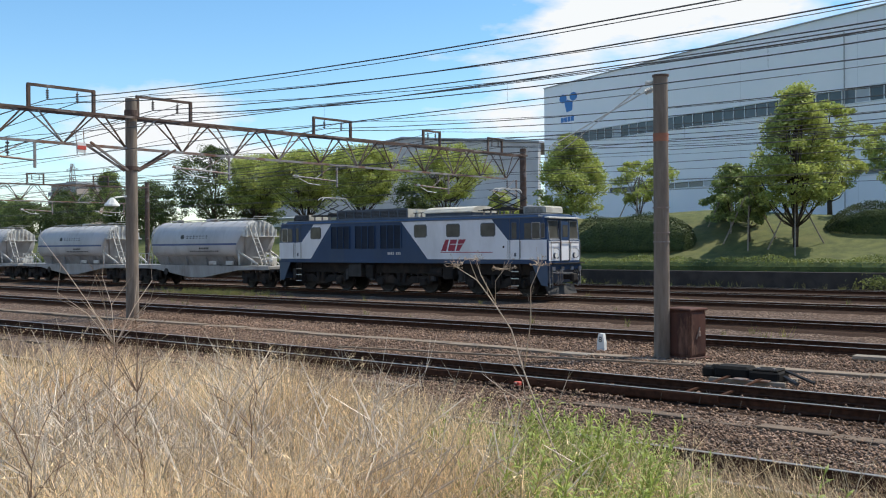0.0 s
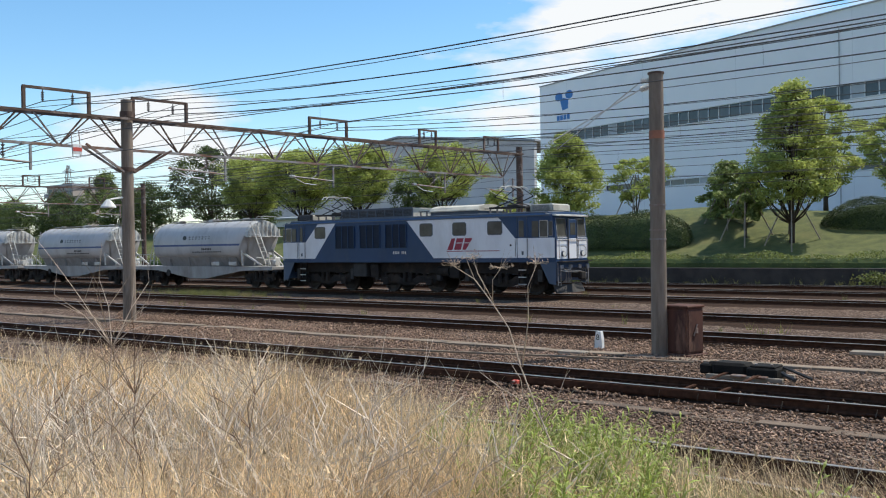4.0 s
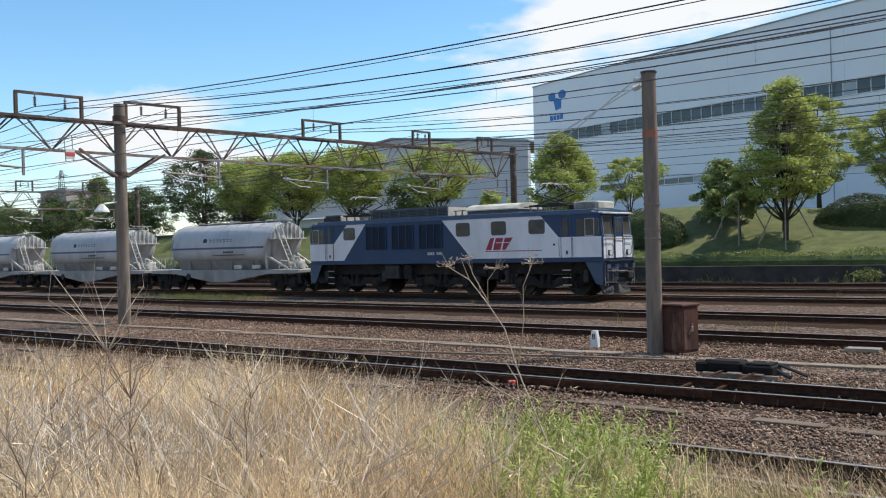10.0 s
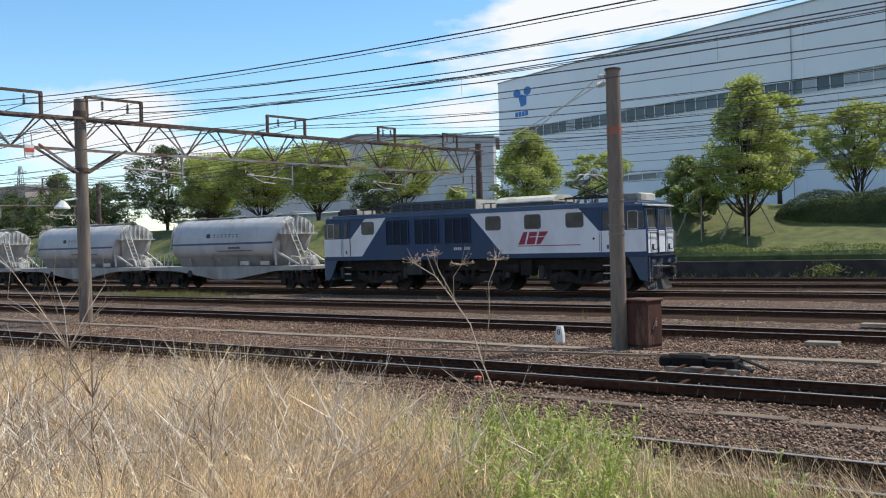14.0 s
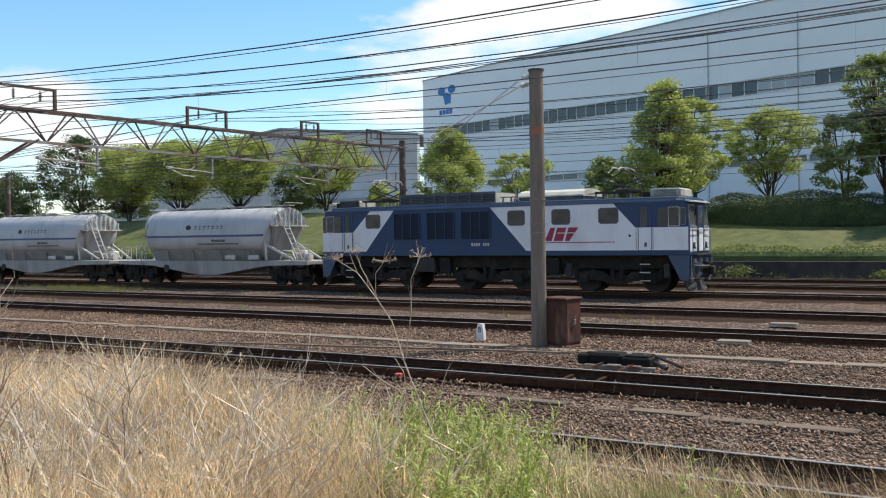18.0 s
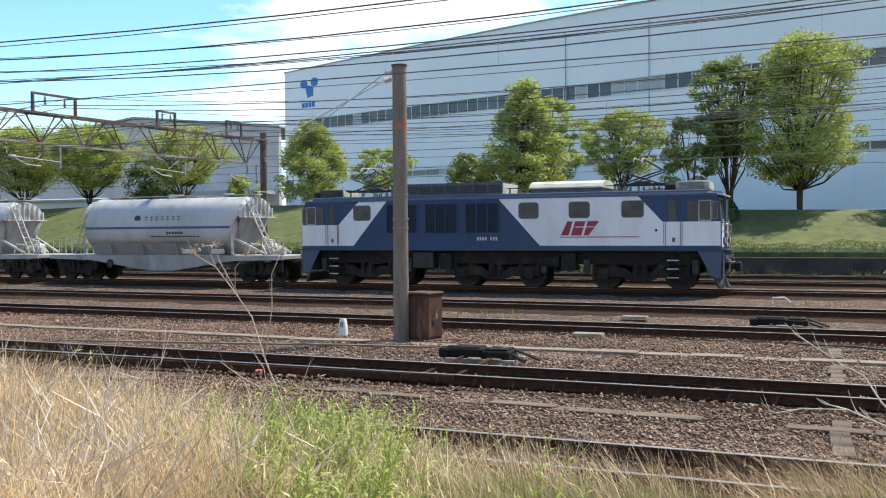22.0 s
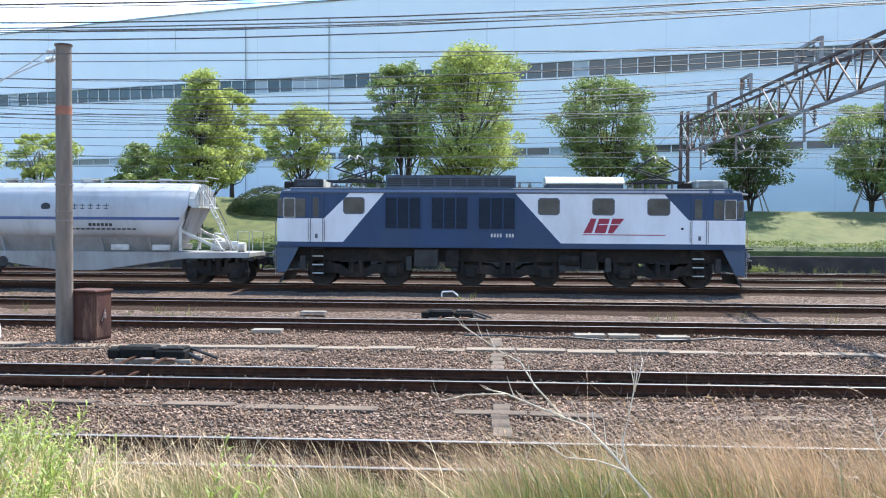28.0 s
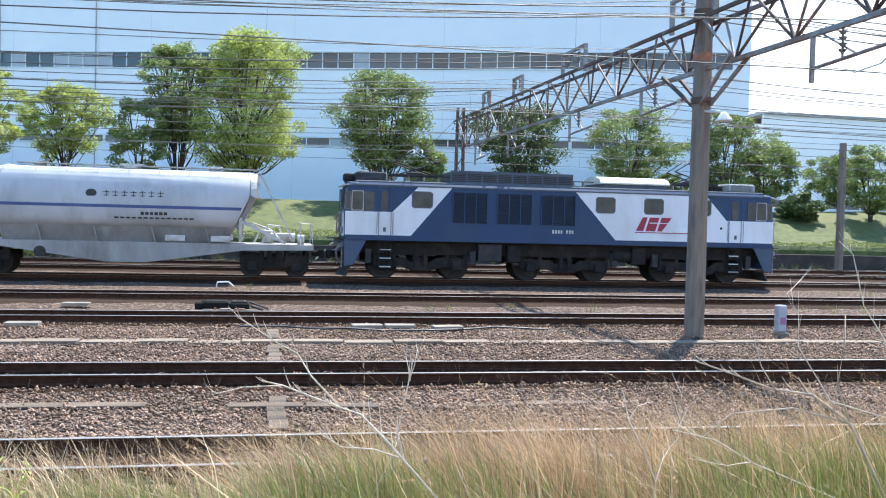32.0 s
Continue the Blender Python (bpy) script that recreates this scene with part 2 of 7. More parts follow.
M["concrete"] = mat("concrete", (0.25, 0.19, 0.135), (0.16, 0.12, 0.087), 2.5, 0.9, stain=(0.20, 0.17, 0.14), stain_scale=0.8, bump=0.25, each=0.12)
M["lid_tan"] = mat("lid_tan", (0.165, 0.12, 0.085), (0.105, 0.075, 0.055), 3, 0.95, stain=(0.08, 0.06, 0.045), stain_scale=1.5, bump=0.3, each=0.2)
M["pole_concrete"] = mat("pole_concrete", (0.245, 0.196, 0.155), (0.175, 0.14, 0.112), 3, 0.9, stain=(0.115, 0.09, 0.07), stain_scale=1.4, bump=0.2, stretch=(3, 3, 0.5))
M["galv"] = mat("galv", (0.34, 0.33, 0.32), (0.24, 0.23, 0.22), 6, 0.6, 0.4, stain=(0.22, 0.12, 0.08), stain_scale=1.1, stain_at=(0.45, 0.6))
M["rust_steel"] = mat("rust_steel", (0.13, 0.085, 0.065), (0.075, 0.05, 0.04), 5, 0.85, stain=(0.24, 0.20, 0.18), stain_scale=1.3, stain_at=(0.55, 0.62))
M["rust_box"] = mat("rust_box", (0.105, 0.042, 0.028), (0.045, 0.02, 0.015), 4, 0.85, stain=(0.23, 0.12, 0.08), stain_scale=2.2, stain_at=(0.55, 0.7), bump=0.2, stretch=(1, 1, 0.3))
M["wire"] = mat("wire", (0.03, 0.03, 0.032), (0.05, 0.05, 0.05), 3, 0.6)
M["wire_grey"] = mat("wire_grey", (0.10, 0.10, 0.10), (0.06, 0.06, 0.06), 3, 0.6, 0.2)
M["porcelain"] = mat("porcelain", (0.22, 0.20, 0.19), (0.14, 0.12, 0.11), 6, 0.3)
M["white_porcelain"] = mat("white_porcelain", (0.72, 0.72, 0.70), (0.6, 0.6, 0.58), 6, 0.3)
M["white_paint"] = mat("white_paint", (0.74, 0.74, 0.73), (0.62, 0.62, 0.60), 4, 0.6)
M["red_paint"] = mat("red_paint", (0.62, 0.10, 0.07), (0.45, 0.07, 0.05), 4, 0.6)
M["black_steel"] = mat("black_steel", (0.022, 0.023, 0.025), (0.04, 0.04, 0.042), 5, 0.5)
M["wood_grey"] = mat("wood_grey", (0.34, 0.29, 0.23), (0.21, 0.175, 0.14), 6, 0.9, stretch=(0.2, 2, 2))
M["orange_band"] = mat("orange_band", (0.40, 0.16, 0.09), (0.26, 0.11, 0.07), 8, 0.7)

# ---- ground and tracks ----
TRACKS = (("a", 9.28), ("b", 14.25), ("c", 22.12), ("d", 28.05), ("e", 36.03), ("f", 42.2), ("g", 47.8))
X0, X1 = -130.0, 75.0
M["soil"] = mat("soil", (0.13, 0.095, 0.062), (0.055, 0.04, 0.027), 3, 0.95, stain=(0.10, 0.12, 0.04), stain_scale=0.25, bump=0.6, bump_scale=12, coords="World")
M["lawn"] = mat("lawn", (0.115, 0.126, 0.035), (0.06, 0.075, 0.021), 1.6, 0.9, stain=(0.135, 0.126, 0.046), stain_scale=0.12, bump=0.8, bump_scale=14, coords="World")


def bank(y):
    """Height of the near bank and of the yard beyond it."""
    return 0.8 if y < 4.3 else max(-0.26, 0.8 - 1.06 * (y - 4.3) / 3.1)


def crest(x, y):
    """Height of the lawn behind the yard."""
    k = min(1.0, max(0.0, (y - 53.5) / 14.5))
    k = k * k * (3 - 2 * k)
    top = 3.5 + 1.0 / (1 + math.exp((x + 14) / 4.0)) + 0.45 * math.exp(-((x + 28) / 5.0) ** 2) + 0.3 * math.exp(-((x + 60) / 12.0) ** 2) + 0.5 / (1 + math.exp(-(x - 44) / 3.0))
    return 0.72 + k * (top - 0.72)


def grid(xs, ys, z):
    g = Geo()
    g.v = [(x, y, z(x, y)) for y in ys for x in xs]
    n = len(xs)
    g.f = [(j * n + i, j * n + i + 1, (j + 1) * n + i + 1, (j + 1) * n + i) for j in range(len(ys) - 1) for i in range(n - 1)]
    return g


def build_ground():
    xs = [-3000, -600, -200] + [X0 + i * 2.0 for i in range(int((X1 - X0) / 2) + 1)] + [150, 600, 3000]
    ys = [-3000, -300, -40, -6, 0, 1, 1.5, 2, 3, 4, 4.3, 5, 6, 7, 7.4, 8, 9, 30, 51.9, 120, 300, 900, 3500]
    setting("ground", grid(xs, ys, lambda x, y: bank(y) - (0.05 if y > 8.5 else 0) - (0.2 if y > 50 else 0) + (0.04 * math.sin(x * 1.7 + y) if y < 9 else 0)), M["soil"],
            "bare brown soil of the railway yard and its bank", "ground", smooth=True)
    rnd = random.Random(3)
    xs = [X0 + i * 0.5 for i in range(int((X1 - X0) / 0.5) + 1)]
    ys = [7.2 + i * 0.53 for i in range(85)]
    bed = grid(xs, ys, lambda x, y: -0.215 + 0.03 * noise.noise((x * 0.5, y * 0.7, 0)) + rnd.uniform(-0.015, 0.015) - (0.10 if y < 7.5 else 0))
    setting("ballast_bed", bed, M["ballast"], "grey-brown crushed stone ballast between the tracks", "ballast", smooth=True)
    xs = [-190 + i * 3.0 for i in range(107)]
    ys = [52.5, 53.0, 53.5] + [54.5 + i * 1.5 for i in range(28)]
    setting("lawn", grid(xs, ys, crest), M["lawn"], "mown green lawn on a low mound behind the yard", "lawn", smooth=True)


def rail_profile(y):
    return [(y - 0.062, -0.153), (y + 0.062, -0.153), (y + 0.062, -0.14), (y + 0.012, -0.115), (y + 0.012, -0.045), (y + 0.033, -0.03),
            (y + 0.033, -0.006), (y - 0.033, -0.006), (y - 0.033, -0.03), (y - 0.012, -0.045), (y - 0.012, -0.115), (y - 0.062, -0.14)]


def build_tracks():
    sl = Geo().box(-0.11, 0.11, -1.05, 1.05, -0.29, -0.135, 0.012).mesh("sleeper")
    tie = Geo().box(-0.09, 0.09, -0.09, 0.09, -0.139, -0.118, 0.006).mesh("tie_plate")
    spike = Geo().rod((0, 0, -0.15), (0.03, -0.02, -0.04), 0.011, 0.007, n=5).mesh("rail_spike")
    for name, yc in TRACKS:
        tr = thing("railway_track", "narrow-gauge railway track with worn steel rails on dark ballast", "track", "parallel yard tracks", (0, yc, 0), "structure")
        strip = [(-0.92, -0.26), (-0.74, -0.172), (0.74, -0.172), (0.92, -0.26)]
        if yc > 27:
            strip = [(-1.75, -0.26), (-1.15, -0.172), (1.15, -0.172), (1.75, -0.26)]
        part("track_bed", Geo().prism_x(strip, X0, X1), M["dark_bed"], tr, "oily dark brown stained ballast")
        for s in (-0.566, 0.566):
            part("rail", Geo().prism_x(rail_profile(s), X0, X1), M["rust_rail"], tr, "rusty rail web and foot")
            part("rail_head", Geo().box(X0, X1, s - 0.031, s + 0.031, -0.008, 0.0, 0.002), M["rail_head"], tr, "polished running surface of the rail")
        if yc < 37:
            half = 26 + yc * 1.1
            xc = -0.36 * yc
            k = 0
            x = max(X0, xc - half)
            while x < min(X1, xc + half) and k < 280:
                part("sleeper", sl, M["sleeper"], tr, at=(x, 0, -0.07))
                if yc < 16:
                    for s in (-0.566, 0.566):
                        part("tie_plate", tie, M["rust_rail"], tr, at=(x, s, 0))
                    if abs(xc - x) < 17:
                        part("rail_spike", spike, M["lid_tan"], tr, at=(x + 0.05, -0.66, 0))
                x += 0.64
                k += 1


def build_troughs():
    """Concrete cable troughs with loose covers along and across the tracks."""
    rnd = random.Random(5)
    t = thing("cable_trough", "long pale concrete cable trough with separate lids", "cable trough", at=(0, 18.5, -0.235), kind="structure")
    lid = Geo().box(-0.485, 0.485, -0.19, 0.19, 0.0, 0.075, 0.008).mesh("lid")
    for i in range(70):
        ob = part("lid", lid, M["concrete"], t, at=(-50 + i * 1.0, rnd.uniform(-0.02, 0.02), rnd.uniform(-0.01, 0.02)))
        ob.rotation_euler = (rnd.uniform(-0.02, 0.02), rnd.uniform(-0.01, 0.01), rnd.uniform(-0.015, 0.015))
    t = thing("cable_trough", "low weathered concrete cable trough half sunk in ballast", "cable trough", at=(0, 12.45, -0.245), kind="structure")
    lid = Geo().box(-0.485, 0.485, -0.13, 0.13, 0.0, 0.07, 0.008).mesh("lid")
    for i in range(36):
        ob = part("lid", lid, M["lid_tan"], t, at=(-30 + i * 1.0, 0.25 * math.sin(i * 0.35) + rnd.uniform(-0.03, 0.03), rnd.uniform(-0.03, 0.02)))
        ob.rotation_euler = (rnd.uniform(-0.04, 0.04), rnd.uniform(-0.02, 0.02), 0.08 * math.cos(i * 0.35) + rnd.uniform(-0.03, 0.03))
    t = thing("crossing_trough", "concrete trough lids crossing under the tracks", "cable trough", at=(0.13, 0, -0.225), kind="structure")
    lid = Geo().box(-0.115, 0.115, -0.247, 0.247, 0.0, 0.06, 0.005).mesh("lid")
    for y in [11.1 + i * 0.5 for i in range(4)] + [15.7 + i * 0.5 for i in range(5)] + [19.2, 19.7, 20.2]:
        ob = part("lid", lid, M["lid_tan"], t, at=(rnd.uniform(-0.03, 0.03), y, rnd.uniform(0, 0.008)))
        ob.rotation_euler = (0, 0, rnd.uniform(-0.02, 0.02))


# ---- masts, portals, wires ----
def pole(name, label, x, y, top, r0, r1, material, group="", band=None):
    p = thing(name, label, "pole", group, (x, y, -0.2))
    g = Geo()
    n = 20
    rings = []
    for k in range(9):
        z = (top + 0.2) * k / 8
        r = r0 + (r1 - r0) * k / 8
        rings.append([(r * math.cos(2 * math.pi * i / n), r * math.sin(2 * math.pi * i / n), z) for i in range(n)])
    part("shaft", g.loft(rings), material, p, smooth=False)
    if band:
        r = r0 + (r1 - r0) * band / top + 0.006
        part("band", Geo().rod((0, 0, band + 0.14), (0, 0, band + 0.32), r, n=20), M["orange_band"], p, "faded orange marking band")
    return p


def insulator(parent, p, length=0.42, material=None, down=True, r=0.06):
    g = Geo()
    d = Vector((0, 0, -1)) if down is True else Vector(down).normalized()
    p = Vector(p)
    g.rod(p, p + d * length, r * 0.3, n=6)
    for k in range(4):
        a = p + d * (length * (0.2 + 0.19 * k))
        g.rod(a, a + d * 0.05, r, r * 0.55, n=8)
    return part("insulator", g, material or M["porcelain"], parent)


def ztop(y):
    return 6.92 + 0.018 * (y - 19.0)


FRAMES = ((15.15, 17.45), (19.16, 21.43), (27.77, 30.03), (35.15, 36.44), (40.6, 41.9))


def portal(x, near, far_y, lattice, detail, label):
    """A truss beam across all tracks with its frames, brackets and braces."""
    t = thing("catenary_portal", label, "catenary portal", "catenary portals", (x, 0, 0))
    steel = M["rust_steel"]
    y0, y1 = near, far_y
    for s in (-0.28, 0.28):
        part("top_chord", Geo().bar((s, y0, ztop(y0)), (s, y1, ztop(y1)), 0.075, 0.08), steel, t)
    zb = lambda y: 5.86 + 0.006 * (y - 21)
    part("bottom_chord", Geo().bar((0, y0 + 1.7, zb(y0)), (0, y1 - 1.7, zb(y1)), 0.09, 0.09), M["galv"], t, "paler galvanised lower chord")
    n = int((y1 - y0 - 3.4) / 2.25)
    for k in range(n + 1):
        yb = y0 + 1.7 + (y1 - y0 - 3.4) * k / n
        for s in (-0.28, 0.28):
            for e in (-1, 1):
                yt = min(y1, max(y0, yb + e * 1.05))
                part("diagonal", Geo().bar((0, yb, zb(yb)), (s, yt, ztop(yt)), 0.045, 0.045), steel if (k + e) % 3 else M["galv"], t)
    for a, b in FRAMES:
        if not y0 < a < y1:
            continue
        fr = part("wire_frame", Geo().bar((0, a, ztop(a)), (0, a, ztop(a) + 0.82), 0.1, 0.1).bar((0, b, ztop(b)), (0, b, ztop(b) + 0.82), 0.1, 0.1)
                  .bar((0, a - 0.04, ztop(a) + 0.80), (0, b + 0.04, ztop(b) + 0.80), 0.09, 0.09), M["galv"] if lattice else M["rust_steel"], t, "square frame above the beam")
        for q in (0.28, 0.74):
            insulator(fr, (0, a + (b - a) * q, ztop(a) + 0.76), 0.4)
    for name, yc in TRACKS[1:6]:
        if not y0 < yc < y1 - 1:
            continue
        br = part("bracket", Geo().bar((0, yc + 1.1, zb(yc)), (0, yc + 1.1, 4.95), 0.07, 0.07).rod((0, yc + 1.1, 5.2), (0, yc - 1.5, 5.3), 0.035, n=8)
                  .rod((0, yc + 0.9, zb(yc)), (0, yc - 0.2, 5.26), 0.02, n=6), M["galv"], t, "hanging arm that holds the wires")
        part("steady_arm", Geo().tube([(0.05, yc - 1.2, 5.22), (0.1, yc - 0.7, 5.02), (0.1, yc, 4.98)], 0.018), M["white_paint"], br)
        insulator(br, (0, yc + 0.2, zb(yc)), 0.55, r=0.075)
        insulator(br, (0, yc - 1.45, 5.3), 0.3, M["white_porcelain"], (0, 1, 0.0), r=0.07)
    return t


def build_portals():
    # portal at the grey mast
    for x, far, lat in ((-29.14, 44.0, False), (9.59, 47.0, True), (-67.9, 45.5, False)):
        t = portal(x, 5.2, far, lat, 1, "rusty steel truss portal carrying the overhead wires" if not lat else "weathered steel truss portal on a round mast and a lattice column")
        y = 18.9 if x < 0 else 19.7
        p = pole("concrete_mast", "weathered round grey mast under a wire portal", x, y, 7.62, 0.225, 0.195, M["pole_concrete"], "portal masts", 6.1 if x > 0 else None)
        for s in (-1, 1):
            br = Geo()
            for q in (-0.22, 0.22):
                br.bar((q * 0.5, s * 0.2, 5.25), (q, s * 1.7, 6.12), 0.07, 0.07)
            part("brace", br, M["rust_steel"] if s > 0 else M["galv"], p, "slanted brace")
        for z0, z1, r in ((5.28, 5.42, 0.245), (7.2, 7.4, 0.235)):
            part("clamp", Geo().rod((0, 0, z0), (0, 0, z1), r, n=20), M["rust_steel"], p)
        up, k = (0.75, 0.7) if lat else (0.0, 1.0)
        lamp = Geo().rod((0, -0.2, 4.35 + up), (0.1, -0.75, 4.28 + up), 0.03).loft([[(k * r * math.cos(a * 0.524) + 0.12, k * r * math.sin(a * 0.524) - 0.85, 4.27 + up - k * (4.27 - z)) for a in range(12)] for r, z in ((0.26, 3.98), (0.25, 4.03), (0.12, 4.2), (0.05, 4.27))])
        part("yard_lamp", lamp, M["white_paint"], p, "white enamel lamp shade")
        if lat:
            c = thing("lattice_column", "tapered weathered lattice steel column", "column", at=(x, far, -0.2))
            for sx in (-1, 1):
                for sy in (-1, 1):
                    part("leg", Geo().bar((0.22 * sx, 0.3 * sy, 0), (0.15 * sx, 0.17 * sy, 8.3), 0.07, 0.07), M["rust_steel"], c)
            for k in range(14):
                z0, z1 = 0.59 * k, 0.59 * (k + 1)
                w = lambda z: 0.3 - 0.13 * z / 8.3
                d = lambda z: 0.22 - 0.07 * z / 8.3
                e = 1 if k % 2 else -1
                part("lacing", Geo().bar((-d(z0), -e * w(z0), z0), (-d(z1), e * w(z1), z1), 0.04, 0.04).bar((d(z0), e * w(z0), z0), (d(z1), -e * w(z1), z1), 0.04, 0.04)
                     .bar((-d(z0) * e, -w(z0), z0), (d(z1) * e, -w(z1), z1), 0.04, 0.04), M["rust_steel"], c)
        else:
            pole("portal_post", "dark steel end post of a wire portal", x, far, 7.8, 0.2, 0.18, M["rust_steel"], "portal end posts")
    # single mast between the portals
    p = pole("concrete_mast", "tall round grey-brown mast beside a rusty cabinet", -8.95, 19.0, 6.02, 0.178, 0.158, M["pole_concrete"], "", 4.63)
    part("cap", Geo().rod((0, 0, 6.2), (0, 0, 6.24), 0.18, n=20), M["rust_steel"], p)
    for z in (2.55, 2.75, 3.3):
        part("strap", Geo().rod((0, 0, z), (0, 0, z + 0.03), 0.186, n=20), M["galv"], p)
    insulator(p, (-0.15, 0, 5.95), 0.28, M["white_porcelain"], (-1, 0.2, -0.15), r=0.075)
    insulator(p, (-0.15, 0, 6.08), 0.2, M["white_porcelain"], (-1, -0.2, 0.1), r=0.06)
    part("stay_wire", Geo().rod((-0.45, 0.05, 5.9), (-4.7, 3.0, 5.25), 0.018).rod((-0.45, 0.05, 6.05), (-8.0, 9.0, 5.8), 0.016), M["white_paint"], p, "bright stay wire")
    s = thing("portal_sign", "small white plate with a red band hung from the beam", "sign", at=(-29.14, 16.8, 5.45))
    part("plate", Geo().box(0.32, 0.35, -0.16, 0.16, 0.08, 0.42, 0.004), M["white_paint"], s)
    part("red_stripe", Geo().box(0.351, 0.356, -0.16, 0.16, 0.18, 0.31), M["red_paint"], s)
    part("hanger", Geo().bar((0.3, -0.14, 0.0), (0.2, -0.14, 0.9), 0.02, 0.02).bar((0.3, 0.14, 0.0), (0.2, 0.14, 0.9), 0.02, 0.02), M["galv"], s)


def wire(xs, y, z, sag, r, material, parent, y_shift=0.0, name="wire"):
    """One wire that hangs between the portals at xs."""
    pts = []
    for a, b in zip(xs, xs[1:]):
        for k in range(10):
            q = k / 10
            pts.append((a + (b - a) * q, y + y_shift * math.sin(math.pi * q), z - sag * 4 * q * (1 - q)))
    pts.append((xs[-1], y, z))
    return part(name, Geo().tube(pts, r, 4), material, parent)


def build_wires():
    spans = (-106.6, -67.9, -29.14, 9.59, 48.3)
    for name, yc in TRACKS[1:6]:
        w = thing("overhead_line", "overhead contact line with droppers above a track", "overhead wires", "overhead lines", (0, yc, 0))
        wire(spans, 0, 5.85, 0.5, 0.010, M["wire_grey"], w, name="messenger_wire")
        wire(spans, 0, 5.0, 0.04, 0.010, M["wire_grey"], w, name="contact_wire")
        for a, b in zip(spans, spans[1:]):
            for k in range(1, 8):
                q = k / 8
                part("dropper", Geo().rod((a + (b - a) * q, 0, 5.0), (a + (b - a) * q, 0, 5.85 - 0.5 * 4 * q * (1 - q)), 0.0025, n=3), M["wire_grey"], w)
    rnd = random.Random(8)
    for i, (a, b) in enumerate(FRAMES):
        w = thing("feeder_cables", "black feeder cables hung between wire portals", "cables", "feeder cables", (0, 0, 0))
        for k, (y, z, sag, r, m) in enumerate(((a + (b - a) * 0.28, 0.36, 0.62, 0.015, "wire"), (a + (b - a) * 0.74, 0.36, 0.78, 0.015, "wire"), (a + 0.1, 0.82, 0.75, 0.009, "wire_grey"), (b - 0.1, 0.82, 0.95, 0.010, "wire_grey"),
                                               (a - 0.15, 0.05, 0.6, 0.009, "wire"), (b + 0.3, -0.3, 0.45, 0.009, "wire_grey"), (b + 0.9, -0.1, 0.7, 0.010, "wire_grey"))):
            if i == 0 and k in (2, 3, 6) or i == 1 and k == 6 or i > 1 and k in (2, 4, 6):
                continue
            wire(spans, y, ztop(y) + z, sag + rnd.uniform(0, 0.12), r, M[m], w, name="cable")


# ---- buildings ----
M["cladding"] = mat("cladding", (0.86, 0.90, 0.93), (0.82, 0.87, 0.91), 0.25, 0.55, stain=(0.76, 0.82, 0.87), stain_scale=0.06, stain_at=(0.45, 0.8))
M["cladding_grey"] = mat("cladding_grey", (0.40, 0.42, 0.43), (0.36, 0.38, 0.39), 0.2, 0.6)
M["cladding_joint"] = mat("cladding_joint", (0.66, 0.71, 0.74), (0.60, 0.65, 0.69), 0.2, 0.6)
M["roof_grey"] = mat("roof_grey", (0.36, 0.38, 0.40), (0.30, 0.32, 0.34), 0.3, 0.6)
M["glass_dark"] = mat("glass_dark", (0.055, 0.07, 0.08), (0.085, 0.10, 0.11), 0.4, 0.15, each=0.4, spec=0.6)
M["warehouse_wall"] = mat("warehouse_wall", (0.60, 0.60, 0.59), (0.53, 0.53, 0.52), 0.2, 0.7, stain=(0.44, 0.43, 0.42), stain_scale=0.08)
M["ink_dark"] = mat("ink_dark", (0.008, 0.008, 0.009), (0.012, 0.012, 0.012), 2, 0.8)
M["glass_pale"] = mat("glass_pale", (0.42, 0.47, 0.50), (0.36, 0.40, 0.44), 0.6, 0.3)
M["frame_alu"] = mat("frame_alu", (0.72, 0.75, 0.77), (0.62, 0.65, 0.67), 2, 0.5, 0.3)
M["logo_blue"] = mat("logo_blue", (0.05, 0.22, 0.55), (0.04, 0.18, 0.48), 2, 0.5)


